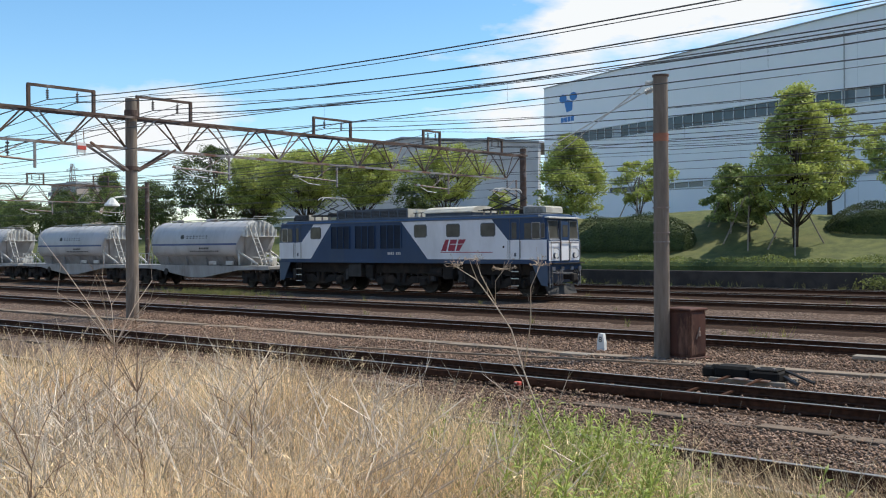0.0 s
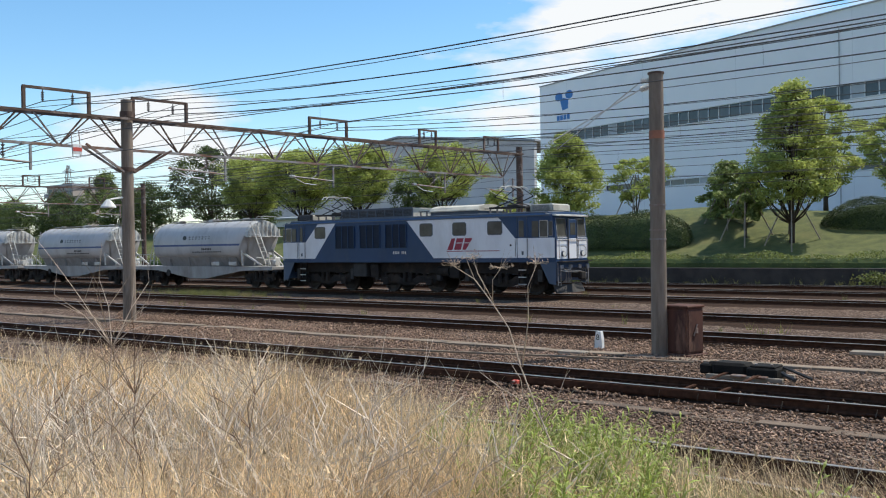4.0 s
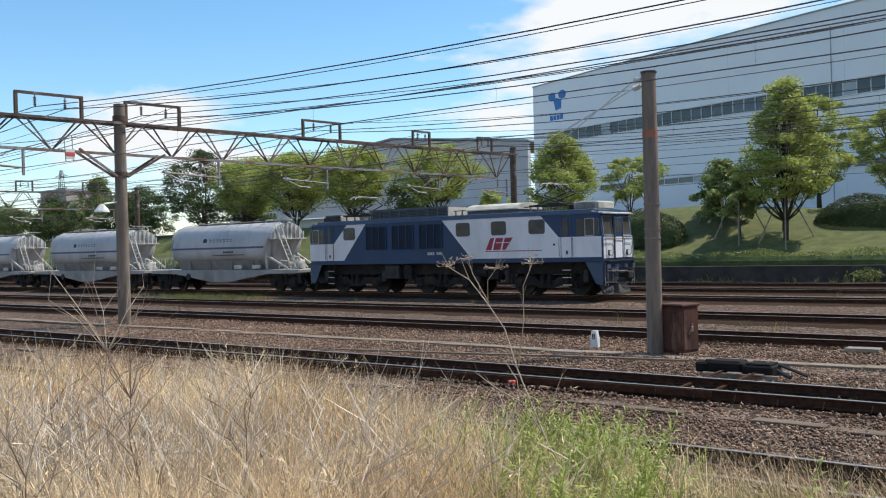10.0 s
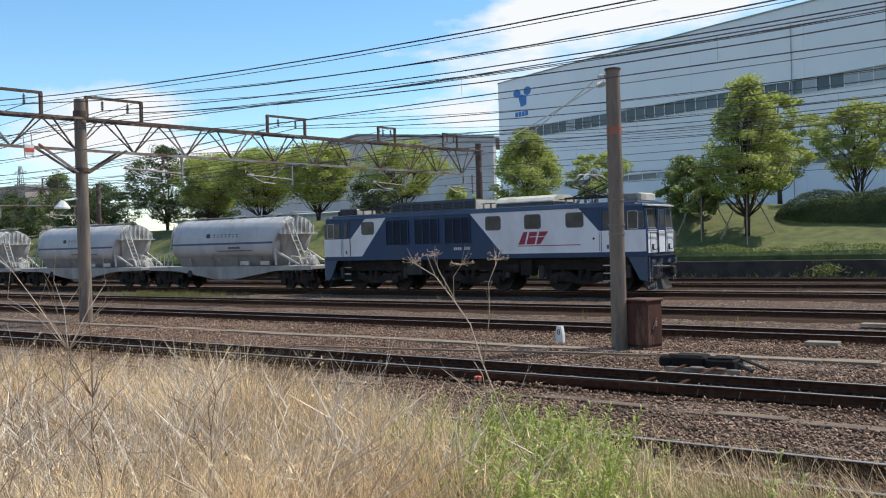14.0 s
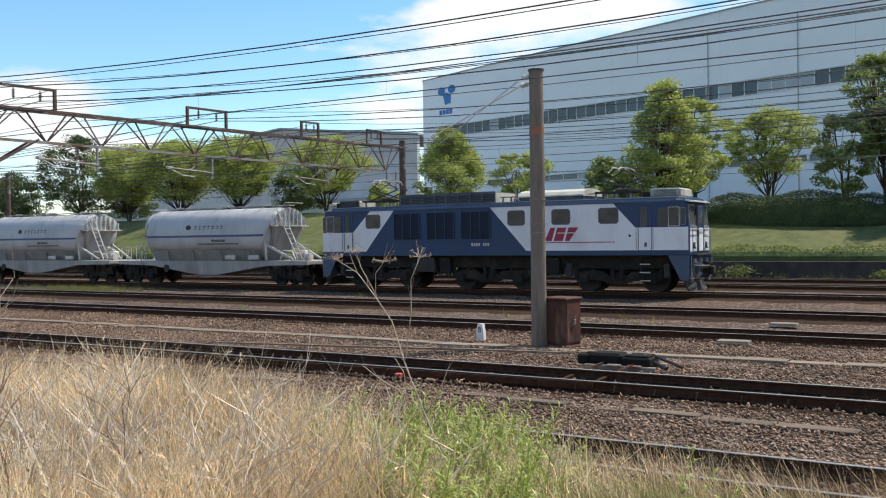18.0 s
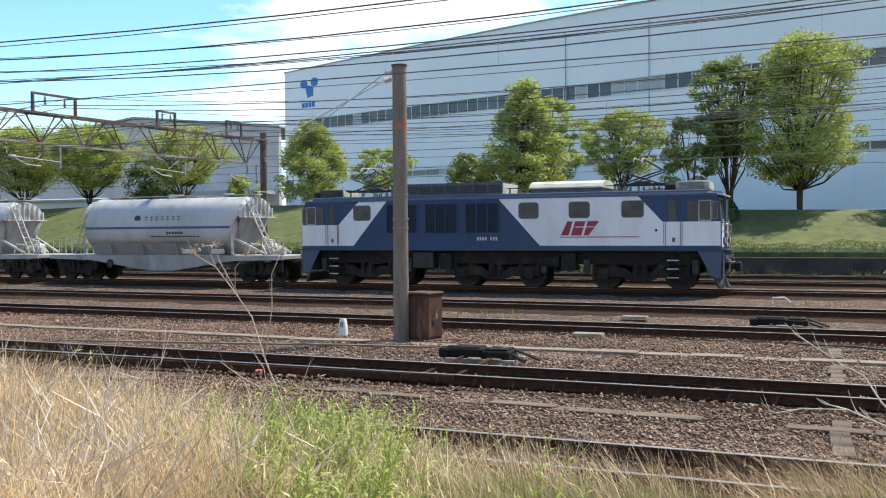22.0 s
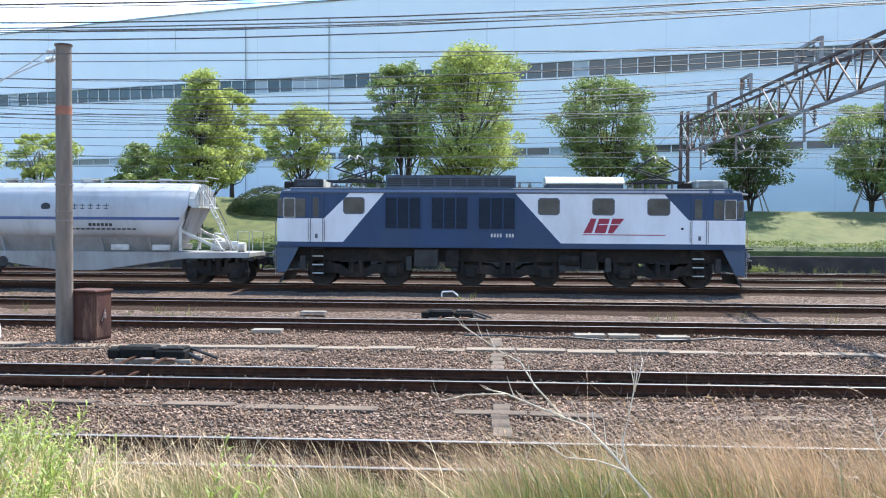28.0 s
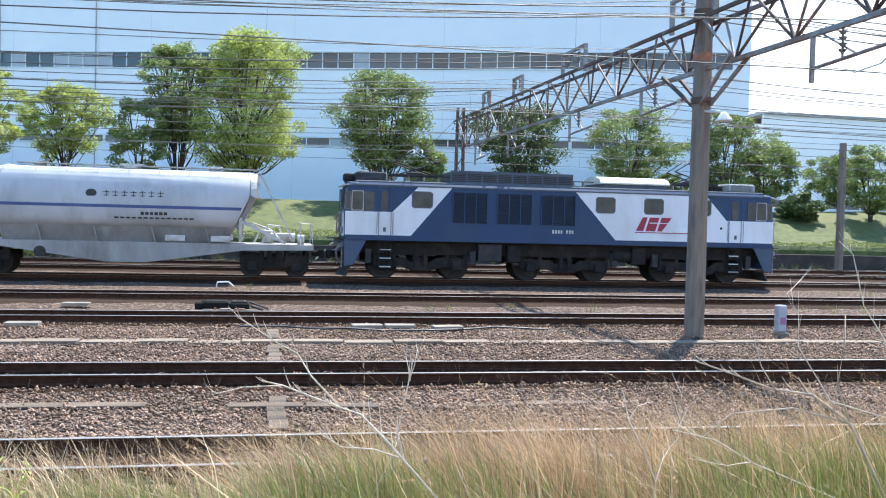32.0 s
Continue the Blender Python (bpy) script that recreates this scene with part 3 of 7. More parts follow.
def build_factory():
    ax, ay, bx, by = -76.0, 120.7, 44.5, 81.5
    length = math.hypot(bx - ax, by - ay)
    f = thing("factory", "large pale blue metal-clad factory hall with two long window bands", "factory", at=(ax, ay, 0))
    f.rotation_euler = (0, 0, math.atan2(by - ay, bx - ax))
    top = lambda s: 26.2 + 0.75 * math.sin(math.pi * min(1, max(0, s / length * 1.15)))
    # horizontal courses of wall between the window bands
    lo0, lo1, up0, up1 = 9.55, 10.3, 17.25, 18.85
    for z0, z1 in ((0, lo0), (lo1, up0)):
        part("wall", Geo().box(0, length, 0, 0.4, z0, z1), M["cladding"], f)
    n = 40
    ring = [[(length * k / n, y, z) for y, z in ((0, up1), (0.4, up1), (0.4, top(length * k / n)), (0, top(length * k / n)))] for k in range(n + 1)]
    part("wall", Geo().loft(ring), M["cladding"], f)
    part("side_wall", Geo().box(0, 0.4, 0.404, 70, 0, 26.0), M["cladding"], f)
    part("side_wall", Geo().box(length - 0.4, length, 0.404, 70, 0, 26.0), M["cladding"], f)
    part("rear_wall", Geo().box(0, length, 70.004, 70.4, 0, 26.0), M["cladding"], f)
    part("roof", Geo().loft([[(length * k / n, 0.1, top(length * k / n) - 0.3), (length * k / n, 70.2, top(length * k / n) - 0.3), (length * k / n, 70.2, top(length * k / n) - 0.1), (length * k / n, 0.1, top(length * k / n) - 0.1)] for k in range(n + 1)]), M["roof_grey"], f)
    part("parapet_cap", Geo().loft([[(length * k / n, y, z + top(length * k / n)) for y, z in ((-0.12, -0.02), (0.5, -0.02), (0.5, 0.14), (-0.12, 0.14))] for k in range(n + 1)]), M["roof_grey"], f, "dark metal roof edge")
    # inner backing so that no light leaks through the bands
    part("inner_wall", Geo().box(0.5, length - 0.5, 1.2, 1.3, 0, 25), M["cladding_grey"], f)
    for (z0, z1), s0, w in (((lo0, lo1), 14.0, 2.4), ((up0, up1), 3.5, 1.6)):
        part("wall", Geo().box(0, s0, 0, 0.4, z0, z1), M["cladding"], f)
        k = int((length - 1.0 - s0) / w)
        panes = {kind: Geo().box(0.05, w - 0.05, 0.16, 0.19, z0 + 0.05, z1 - 0.05).mesh("pane") for kind in ("glass_dark", "glass_pale", "ink_dark")}
        mull = Geo().box(-0.05, 0.05, 0.06, 0.24, z0, z1, 0.01).mesh("mullion")
        wide = Geo().box(-0.16, 0.16, -0.03, 0.24, z0, z1, 0.01).mesh("mullion")
        for i in range(k):
            q = s0 + i * w
            kind = "ink_dark" if z0 > 15 and 62.9 < q < 64.0 else "glass_pale" if z0 > 15 and 56 < q < 61.5 or (i * 7) % 23 == 3 else "glass_dark"
            part("pane", panes[kind], M[kind], f, "dark open window" if kind == "ink_dark" else "", at=(q, 0, 0))
            part("mullion", wide if i % 4 == 0 and z0 < 15 else mull, M["frame_alu"], f, at=(s0 + i * w, 0, 0))
        part("wall", Geo().box(s0 + k * w, length, 0, 0.4, z0, z1), M["cladding"], f)
        part("sill", Geo().box(s0, s0 + k * w, -0.08, 0.3, z0 - 0.12, z0 + 0.03, 0.02), M["frame_alu"], f)
        part("lintel", Geo().box(s0, s0 + k * w, -0.04, 0.3, z1 - 0.04, z1 + 0.1, 0.02), M["frame_alu"], f)
    for s in [6.2 + 15.2 * i for i in range(8)]:
        for z0, z1 in ((0.2, lo0 - 0.14), (lo1 + 0.12, up0 - 0.14), (up1 + 0.12, top(s) - 0.2)):
            part("panel_joint", Geo().box(s - 0.02, s + 0.02, -0.006, 0.0, z0, z1), M["cladding_joint"], f)
    for s in (50.3, 61.0):
        part("downpipe", Geo().rod((s, -0.1, 0), (s, -0.1, 25), 0.06, n=8), M["cladding_grey"], f)
    # plain blue emblem near the corner
    g = Geo()
    for cx, cz, r in ((4.4, 24.1, 0.8), (6.7, 24.2, 0.8)):
        g.loft([[(cx + r * math.cos(a * 0.4488), y, cz + 0.8 * r * math.sin(a * 0.4488)) for a in range(14)] for y in (-0.06, -0.004)])
    g.prism([(4.7, 23.6), (5.4, 23.85), (6.5, 23.5), (6.4, 22.2), (5.2, 22.0)], -0.06, -0.004)
    part("emblem", g, M["logo_blue"], f, "blue three-lobed emblem")
    for i in range(4):
        part("emblem_bar", Geo().box(3.9 + i * 0.75, 4.5 + i * 0.75, -0.05, -0.004, 20.6, 21.3), M["logo_blue"], f, "blue lettering bar")
    # far hall behind the trees
    h = thing("warehouse", "low grey warehouse with a shallow gabled roof", "warehouse", at=(0, 0, 0))
    part("wall", Geo().prism([(-200, 0), (-105.5, 0), (-105.5, 23.8), (-143, 27.6), (-200, 21.5)], 165, 166), M["warehouse_wall"], h)
    part("roof", Geo().loft([[(-201, y, 21.6), (-143, y, 27.7), (-105, y, 23.9), (-105, y, 24.3), (-143, y, 28.1), (-201, y, 22.0)] for y in (164.6, 215)]), M["roof_grey"], h)
    part("canopy", Geo().box(-140, -106, 158, 164.5, 10.0, 10.8), M["roof_grey"], h)
    # hall beyond the factory's far end
    h = thing("warehouse", "pale blue low hall with a window strip", "warehouse", at=(52, 92, 0))
    part("wall", Geo().box(0, 60, 0, 0.4, 0, 14.5), M["cladding"], h)
    part("roof", Geo().box(-0.3, 60.3, -0.3, 40, 14.504, 14.8), M["roof_grey"], h)
    for i in range(12):
        part("pane", Geo().box(1 + i * 2.2, 3.0 + i * 2.2, -0.05, -0.004, 4.6, 5.4), M["glass_dark"], h)
    part("side_wall", Geo().box(0, 0.4, 0.404, 40, 0, 13.6), M["cladding"], h)
    # low white shed behind the trees
    h = thing("shed", "low white shed seen between the tree trunks", "shed", at=(-122, 96, 0))
    part("wall", Geo().box(0, 46, 0, 0.3, 0, 6.6), M["white_paint"], h)
    part("side_wall", Geo().box(45.7, 46, 0.304, 18, 0, 6.6), M["white_paint"], h)
    part("roof", Geo().prism_x([(-0.5, 6.55), (18, 7.6), (18, 7.8), (-0.5, 6.8)], -0.4, 46.4), M["roof_grey"], h)
    for i in range(6):
        part("door", Geo().box(3 + i * 7.2, 6.6 + i * 7.2, -0.05, -0.004, 0.1, 4.2), M["cladding_grey"], h)
    # block of flats far off
    h = thing("apartment_building", "distant beige block of flats with balconies", "apartment building", at=(-262, 143, 0))
    part("wall", Geo().box(0, 14, 0, 12, 0, 21), mat("beige_wall", (0.42, 0.36, 0.31), (0.36, 0.31, 0.27), 0.2, 0.8), h)
    part("roof", Geo().box(-0.4, 14.4, -0.4, 12.4, 21.004, 21.6), M["roof_grey"], h)
    for k in range(7):
        part("balcony", Geo().box(0.5, 13.5, -1.3, -0.004, 1.2 + k * 2.8, 2.3 + k * 2.8), M["roof_grey"], h)
        for i in range(5):
            part("window", Geo().box(0.9 + i * 2.6, 2.6 + i * 2.6, -0.03, -0.002, 2.35 + k * 2.8, 3.6 + k * 2.8), M["glass_dark"], h)


# ---- planting ----
M["bark"] = mat("bark", (0.10, 0.075, 0.055), (0.055, 0.042, 0.032), 6, 0.95, bump=0.5, stretch=(1, 1, 0.3))
M["leaf"] = leaf_mat("leaf", (0.29, 0.35, 0.115), (0.17, 0.22, 0.07), 0.36)
M["leaf_yellow"] = leaf_mat("leaf_yellow", (0.48, 0.52, 0.15), (0.31, 0.36, 0.095), 0.44)
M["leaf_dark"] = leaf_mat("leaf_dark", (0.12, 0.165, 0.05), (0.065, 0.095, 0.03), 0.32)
M["hedge"] = leaf_mat("hedge", (0.24, 0.27, 0.075), (0.13, 0.16, 0.04), 0.35)
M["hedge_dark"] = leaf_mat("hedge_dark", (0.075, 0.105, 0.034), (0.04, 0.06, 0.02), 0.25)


def crown_radius(form, q):
    """Half width of a crown, as a share, at the share q of its height."""
    if form == "cone":
        return min(1.0, 0.55 + 1.6 * q) * max(0.0, 1.06 - q) ** 0.75 * 1.15
    if form == "vase":
        return min(1.0, 0.42 + 0.95 * q) * (1 - max(0.0, (q - 0.55) / 0.45) ** 2.2 * 0.72)
    return (max(0.0, 1 - (2 * q - 0.95) ** 2 * 0.93)) ** 0.5


def tree(seed, x, y, height, width, stem, material, label, clumps=46, leaves=110, trunks=1, leaf=0.17, form="round"):
    """A tree with its trunk, limbs and a ragged crown of clumps."""
    rnd = random.Random(seed)
    z = crest(x, y) - 0.1 if y > 52 else -0.2
    t = thing("tree", label, "tree", "trees on the lawn", (x, y, z))
    wood, rs, spots, sizes = Geo(), np.random.RandomState(seed), [], []
    c0 = height * stem
    deep = height - c0
    starts = []
    for k in range(trunks):
        a = 6.283 * k / trunks + rnd.uniform(-0.4, 0.4)
        out = (0.0 if trunks == 1 else (0.26 if form == "vase" else 0.12)) * width * rnd.uniform(0.7, 1.2)
        pts = []
        for j in range(7):
            q = j / 6
            sway = 0.02 * width
            pts.append((math.cos(a) * (0.06 * (trunks > 1) + out * q ** 1.5) + rnd.uniform(-sway, sway) * q, math.sin(a) * (0.06 * (trunks > 1) + out * q ** 1.5) + rnd.uniform(-sway, sway) * q, -0.2 + (c0 + deep * 0.8) * q))
        wood.tube(pts, 0.021 * height / trunks ** 0.45, 6, 0.22)
        starts.append(pts)
    for i in range(clumps):
        q = rnd.random() ** 0.85
        b = rnd.uniform(0, 6.283)
        lump = 1 + (0.34 if form == "cone" else 0.55) * noise.noise((math.cos(b) * 1.3 + seed * 1.37, math.sin(b) * 1.3, q * 2.6)) + 0.2 * noise.noise((math.cos(b) * 3.1, math.sin(b) * 3.1 + seed, q * 6))
        rho = crown_radius(form, q) * width / 2 * lump * rnd.random() ** 0.36
        c = Vector((math.cos(b) * rho, math.sin(b) * rho, c0 + deep * (0.03 + 0.93 * q) + (lump - 1) * 0.8))
        s = rnd.uniform(0.055, 0.115) * min(width + 2.0, width * 1.4)
        spots.append(tuple(c))
        sizes.append((s, s, s * rnd.uniform(0.5, 0.8)))
        if i % 3 == 0 or form == "vase" and i % 2:
            pts = min(starts, key=lambda p: (Vector(p[4]) - c).length)
            low = [p for p in pts[1:] if p[2] < c.z - 0.15 * deep] or [pts[1]]
            a = Vector(rnd.choice(low[-3:]))
            m = (a + c) / 2 + Vector((rnd.uniform(-0.15, 0.15), rnd.uniform(-0.15, 0.15), -0.04 * height))
            wood.tube([a, m, c], 0.0062 * height, 4, 0.25)
    part("trunk", wood, M["bark"], t, smooth=True)
    quads = leaf_quads(rs, np.repeat(np.array(spots), leaves, 0), np.repeat(np.array(sizes), leaves, 0), leaf)
    part("crown", quads_mesh("crown", quads), material, t)
    return t


def stakes(x, y, h=3.4):
    t = thing("tree_stakes", "slanted grey wooden props round a young tree", "tree stakes", "tree stakes", (x, y, crest(x, y) - 0.1))
    for a in (0.4, 2.0, 3.5, 5.0):
        bx, by = 1.75 * math.cos(a), 1.75 * math.sin(a)
        part("stake", Geo().rod((bx, by, crest(x + bx, y + by) - crest(x, y) - 0.1), (0.12 * math.cos(a), 0.12 * math.sin(a), h), 0.05, 0.042, n=7), M["wood_grey"], t)


def build_planting():
    gr = "round-crowned green tree on the lawn"
    # (X, Y, top height over the rails, width, share of bare stem, leaf, clumps, trunks, stakes)
    rows = ((-54.4, 69, 12.0, 8.6, 0.24, "leaf_yellow", 120, 3, 0, "vase"), (-40.8, 69, 11.9, 6.6, 0.06, "leaf_yellow", 150, 1, 0, "cone"), (-34.9, 70, 9.3, 4.8, 0.25, "leaf_yellow", 36, 3, 1, "vase"),
            (-19.0, 59.7, 12.6, 5.9, 0.24, "leaf_yellow", 190, 1, 1, "cone"), (-22.2, 60.4, 6.6, 2.6, 0.3, "leaf", 34, 1, 1, "cone"), (-20.4, 72, 13.6, 4.6, 0.2, "leaf_yellow", 66, 1, 0, "round"), (-24.4, 63.2, 7.8, 4.8, 0.08, "leaf", 70, 2, 1, "cone"),
            (-14.2, 69, 11.3, 6.0, 0.25, "leaf_yellow", 84, 3, 0, "vase"), (-6.6, 69.5, 14.6, 5.0, 0.34, "leaf", 110, 2, 0, "vase"), (-1.9, 69, 15.7, 8.2, 0.14, "leaf_yellow", 260, 3, 0, "round"), (-9.1, 68, 10.3, 4.6, 0.2, "leaf", 60, 2, 0, "round"),
            (8.2, 69, 13.1, 7.6, 0.3, "leaf", 150, 4, 1, "vase"), (11.4, 68, 8.1, 3.4, 0.2, "leaf", 60, 1, 1, "round"), (18.9, 69, 11.4, 7.6, 0.18, "leaf_dark", 110, 7, 1, "vase"), (27.6, 69, 11.6, 7.4, 0.18, "leaf", 110, 6, 1, "vase"),
            (36.0, 69, 11.6, 6.8, 0.2, "leaf", 90, 5, 1, "vase"), (40.0, 70, 9.4, 5.4, 0.16, "leaf", 80, 3, 0, "vase"), (46.6, 70, 8.5, 5.6, 0.15, "leaf", 70, 2, 0, "round"), (32.0, 70, 6.5, 2.6, 0.2, "leaf", 36, 3, 0, "vase"), (39.2, 63.8, 4.9, 3.2, 0.02, "leaf_dark", 70, 2, 0, "round"), (44.8, 63.2, 8.8, 5.0, 0.12, "leaf", 60, 3, 0, "vase"), (49.5, 66, 6.4, 4, 0.05, "leaf", 50, 2, 0, "round"),
            (-65.4, 69, 12.5, 8.8, 0.26, "leaf_yellow", 190, 3, 0, "vase"), (-73.7, 69, 12.6, 9.6, 0.26, "leaf_yellow", 200, 4, 0, "vase"), (-81.6, 69, 12.6, 9.0, 0.24, "leaf_yellow", 190, 3, 0, "vase"), (-90.8, 70, 14.6, 8.6, 0.08, "leaf_dark", 150, 2, 0, "round"), (-97, 66, 10.2, 8, 0.02, "leaf_dark", 110, 2, 0, "round"),
            (-104.0, 68, 9.6, 7.6, 0.02, "leaf_dark", 100, 2, 0, "round"), (-112.0, 69, 12.8, 6.6, 0.06, "leaf", 100, 1, 0, "cone"), (-118, 67, 9.6, 7.6, 0.02, "leaf_dark", 100, 2, 0, "round"), (-124.5, 70, 10.7, 8.4, 0.02, "leaf_dark", 100, 2, 0, "cone"), (-131, 68, 9.0, 8.4, 0.02, "leaf_dark", 90, 2, 0, "round"), (-138, 70, 10.4, 7.4, 0.02, "leaf", 90, 2, 0, "cone"), (-148, 72, 10, 8.4, 0.02, "leaf_dark", 90, 2, 0, "round"),
            (-47.0, 68, 7.1, 3.6, 0.08, "leaf_yellow", 40, 2, 0, "round"), (-60, 72, 9.4, 6.4, 0.05, "leaf_dark", 70, 2, 0, "round"), (-86, 73, 9.7, 7, 0.05, "leaf_dark", 80, 2, 0, "round"))
    names = {"leaf": "leafy green tree with an airy crown on the lawn", "leaf_yellow": "tree with a fresh yellow-green crown on the lawn", "leaf_dark": "dense dark green tree on the lawn"}
    for i, (x, y, top, w, stem, lf, cl, tr, st, form) in enumerate(rows):
        tree(40 + i, x, y, top - crest(x, y), w, stem, M[lf], names[lf], cl, 150, tr, 0.115, form)
        if st:
            stakes(x, y)
    rnd = random.Random(77)
    # low clipped hedge along the retaining wall
    h = thing("clipped_hedge", "long low clipped yellow-green hedge above the retaining wall", "hedge", kind="stuff")
    rs = np.random.RandomState(78)
    n = 90000
    hx, hy = -120 + 180 * rs.rand(n), 52.6 + 2.3 * rs.rand(n)
    hz = 0.7 + rs.rand(n) ** 0.4 * (0.85 + 0.12 * np.sin(hx * 0.9) + 0.08 * np.sin(hx * 2.3)) * (1 - 0.12 * np.abs(hy - 53.7))
    part("foliage", quads_mesh("foliage", leaf_quads(rs, np.stack([hx, hy, hz], 1), 0.05, 0.055, 0.5)), M["hedge"], h)
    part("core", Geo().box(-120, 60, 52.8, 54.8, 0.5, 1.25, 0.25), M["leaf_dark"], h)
    # rounded dark hedges on the mound
    for x0, x1, yy, zz, hh in ((-34.8, -25.6, 59.5, 2.0, 2.2), (-18.3, -5.4, 63.4, 2.75, 1.95)):
        hd = thing("round_hedge", "dense dark green rounded hedge on the lawn", "hedge", "round hedges", ((x0 + x1) / 2, yy, zz))
        L = (x1 - x0) / 2
        n = int(4200 * L)
        ha, hb = rs.uniform(-1, 1, n), rs.uniform(-0.3, math.pi, n)
        hs = (1 - np.abs(ha) ** 6) ** 0.5 * rs.uniform(0.9, 1.05, n)
        spot = np.stack([ha * L, -np.cos(hb) * 1.5 * hs, 0.1 + np.maximum(-0.1, np.sin(hb)) * hh * hs * (1 + 0.08 * np.sin(ha * L * 1.3))], 1)
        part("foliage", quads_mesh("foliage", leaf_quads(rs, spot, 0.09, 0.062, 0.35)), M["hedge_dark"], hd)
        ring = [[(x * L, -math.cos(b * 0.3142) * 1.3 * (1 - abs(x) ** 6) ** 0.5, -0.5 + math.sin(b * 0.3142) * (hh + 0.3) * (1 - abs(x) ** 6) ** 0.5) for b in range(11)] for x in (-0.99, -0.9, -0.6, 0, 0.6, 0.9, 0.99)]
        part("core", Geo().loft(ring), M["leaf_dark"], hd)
    w = Geo()
    w.box(-140, 75, 51.9, 52.45, -0.3, 0.74, 0.02)
    setting("wall_retaining", w, mat("dark_concrete", (0.065, 0.058, 0.052), (0.035, 0.032, 0.03), 1.2, 0.95, stain=(0.035, 0.035, 0.032), stain_scale=0.6, coords="World"), "low dark stained concrete retaining wall", "wall")


# ---- rolling stock ----
M["loco_blue"] = mat("loco_blue", (0.019, 0.053, 0.128), (0.015, 0.043, 0.106), 1.2, 0.5, stain=(0.03, 0.058, 0.108), stain_scale=0.5, stretch=(1, 1, 0.4))
M["loco_grey_blue"] = mat("loco_grey_blue", (0.06, 0.095, 0.155), (0.05, 0.08, 0.13), 1.2, 0.5)
M["loco_white"] = mat("loco_white", (0.78, 0.79, 0.82), (0.72, 0.73, 0.76), 0.8, 0.45, stain=(0.52, 0.52, 0.52), stain_scale=0.6, stain_at=(0.5, 0.85), stretch=(1, 1, 0.35))
M["loco_roof"] = mat("loco_roof", (0.10, 0.12, 0.15), (0.07, 0.085, 0.11), 2, 0.7)
M["under"] = mat("under", (0.012, 0.0105, 0.01), (0.022, 0.018, 0.016), 5, 0.9, stain=(0.045, 0.032, 0.024), stain_scale=1.5)
M["under_grey"] = mat("under_grey", (0.05, 0.048, 0.047), (0.032, 0.03, 0.029), 4, 0.8)
M["pipe_grey"] = mat("pipe_grey", (0.30, 0.30, 0.31), (0.18, 0.175, 0.17), 6, 0.55, stain=(0.08, 0.07, 0.06), stain_scale=3)
M["tyre"] = mat("tyre", (0.03, 0.024, 0.021), (0.018, 0.015, 0.013), 5, 0.6)
M["louvre"] = mat("louvre", (0.014, 0.021, 0.04), (0.01, 0.016, 0.03), 2, 0.6)
M["window"] = mat("window", (0.06, 0.058, 0.05), (0.095, 0.092, 0.08), 2.5, 0.2, spec=0.25)
M["logo_red"] = mat("logo_red", (0.33, 0.03, 0.06), (0.28, 0.025, 0.05), 3, 0.5)
M["ac_grey"] = mat("ac_grey", (0.40, 0.40, 0.37), (0.32, 0.32, 0.30), 2, 0.7, stain=(0.22, 0.21, 0.18), stain_scale=1.4)
M["tan_cover"] = mat("tan_cover", (0.60, 0.57, 0.48), (0.50, 0.47, 0.40), 2, 0.7, stain=(0.36, 0.33, 0.27), stain_scale=1.0)
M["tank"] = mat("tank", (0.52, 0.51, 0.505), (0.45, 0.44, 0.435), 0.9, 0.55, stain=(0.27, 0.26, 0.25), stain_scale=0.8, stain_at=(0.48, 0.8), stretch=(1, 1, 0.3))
# tank grey darkened for the shade below its crease, with stains
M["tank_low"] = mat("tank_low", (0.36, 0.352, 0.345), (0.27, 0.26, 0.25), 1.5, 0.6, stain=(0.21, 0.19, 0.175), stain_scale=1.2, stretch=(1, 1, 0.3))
M["tank_blue"] = mat("tank_blue", (0.06, 0.09, 0.22), (0.05, 0.075, 0.18), 2, 0.5)
M["wagon_white"] = mat("wagon_white", (0.58, 0.57, 0.54), (0.44, 0.43, 0.40), 3, 0.6, stain=(0.27, 0.22, 0.18), stain_scale=1.5)
M["glow_white"] = mat("lens", (0.75, 0.74, 0.70), (0.7, 0.68, 0.64), 4, 0.1)


def wheelset(parent, x, r, gauge=0.56):
    """Two wheels on an axle, turning about y."""
    g = Geo()
    n = 24
    for s in (-1, 1):
        prof = [(0.10, 0.06), (r * 0.45, 0.03), (r * 0.82, 0.02), (r * 0.84, 0.062), (r, 0.065), (r, -0.05), (r + 0.03, -0.055), (r + 0.03, -0.075), (r * 0.8, -0.07), (r * 0.78, -0.03), (0.10, -0.06)]
        g.loft([[(q * math.cos(2 * math.pi * i / n), s * (gauge + w), q * math.sin(2 * math.pi * i / n)) for i in range(n)] for q, w in prof], caps=False)
        for i in range(5):
            a = i * 1.2566
            g.rod((r * 0.6 * math.cos(a), s * (gauge + 0.03), r * 0.6 * math.sin(a)), (r * 0.6 * math.cos(a), s * (gauge + 0.055), r * 0.6 * math.sin(a)), 0.06, n=6)
    g.rod((0, -gauge - 0.16, 0), (0, gauge + 0.16, 0), 0.085, n=12)
    ob = part("wheelset", g, M["tyre"], parent, "dark worn steel wheels on an axle", at=(x, 0, r))
    return ob


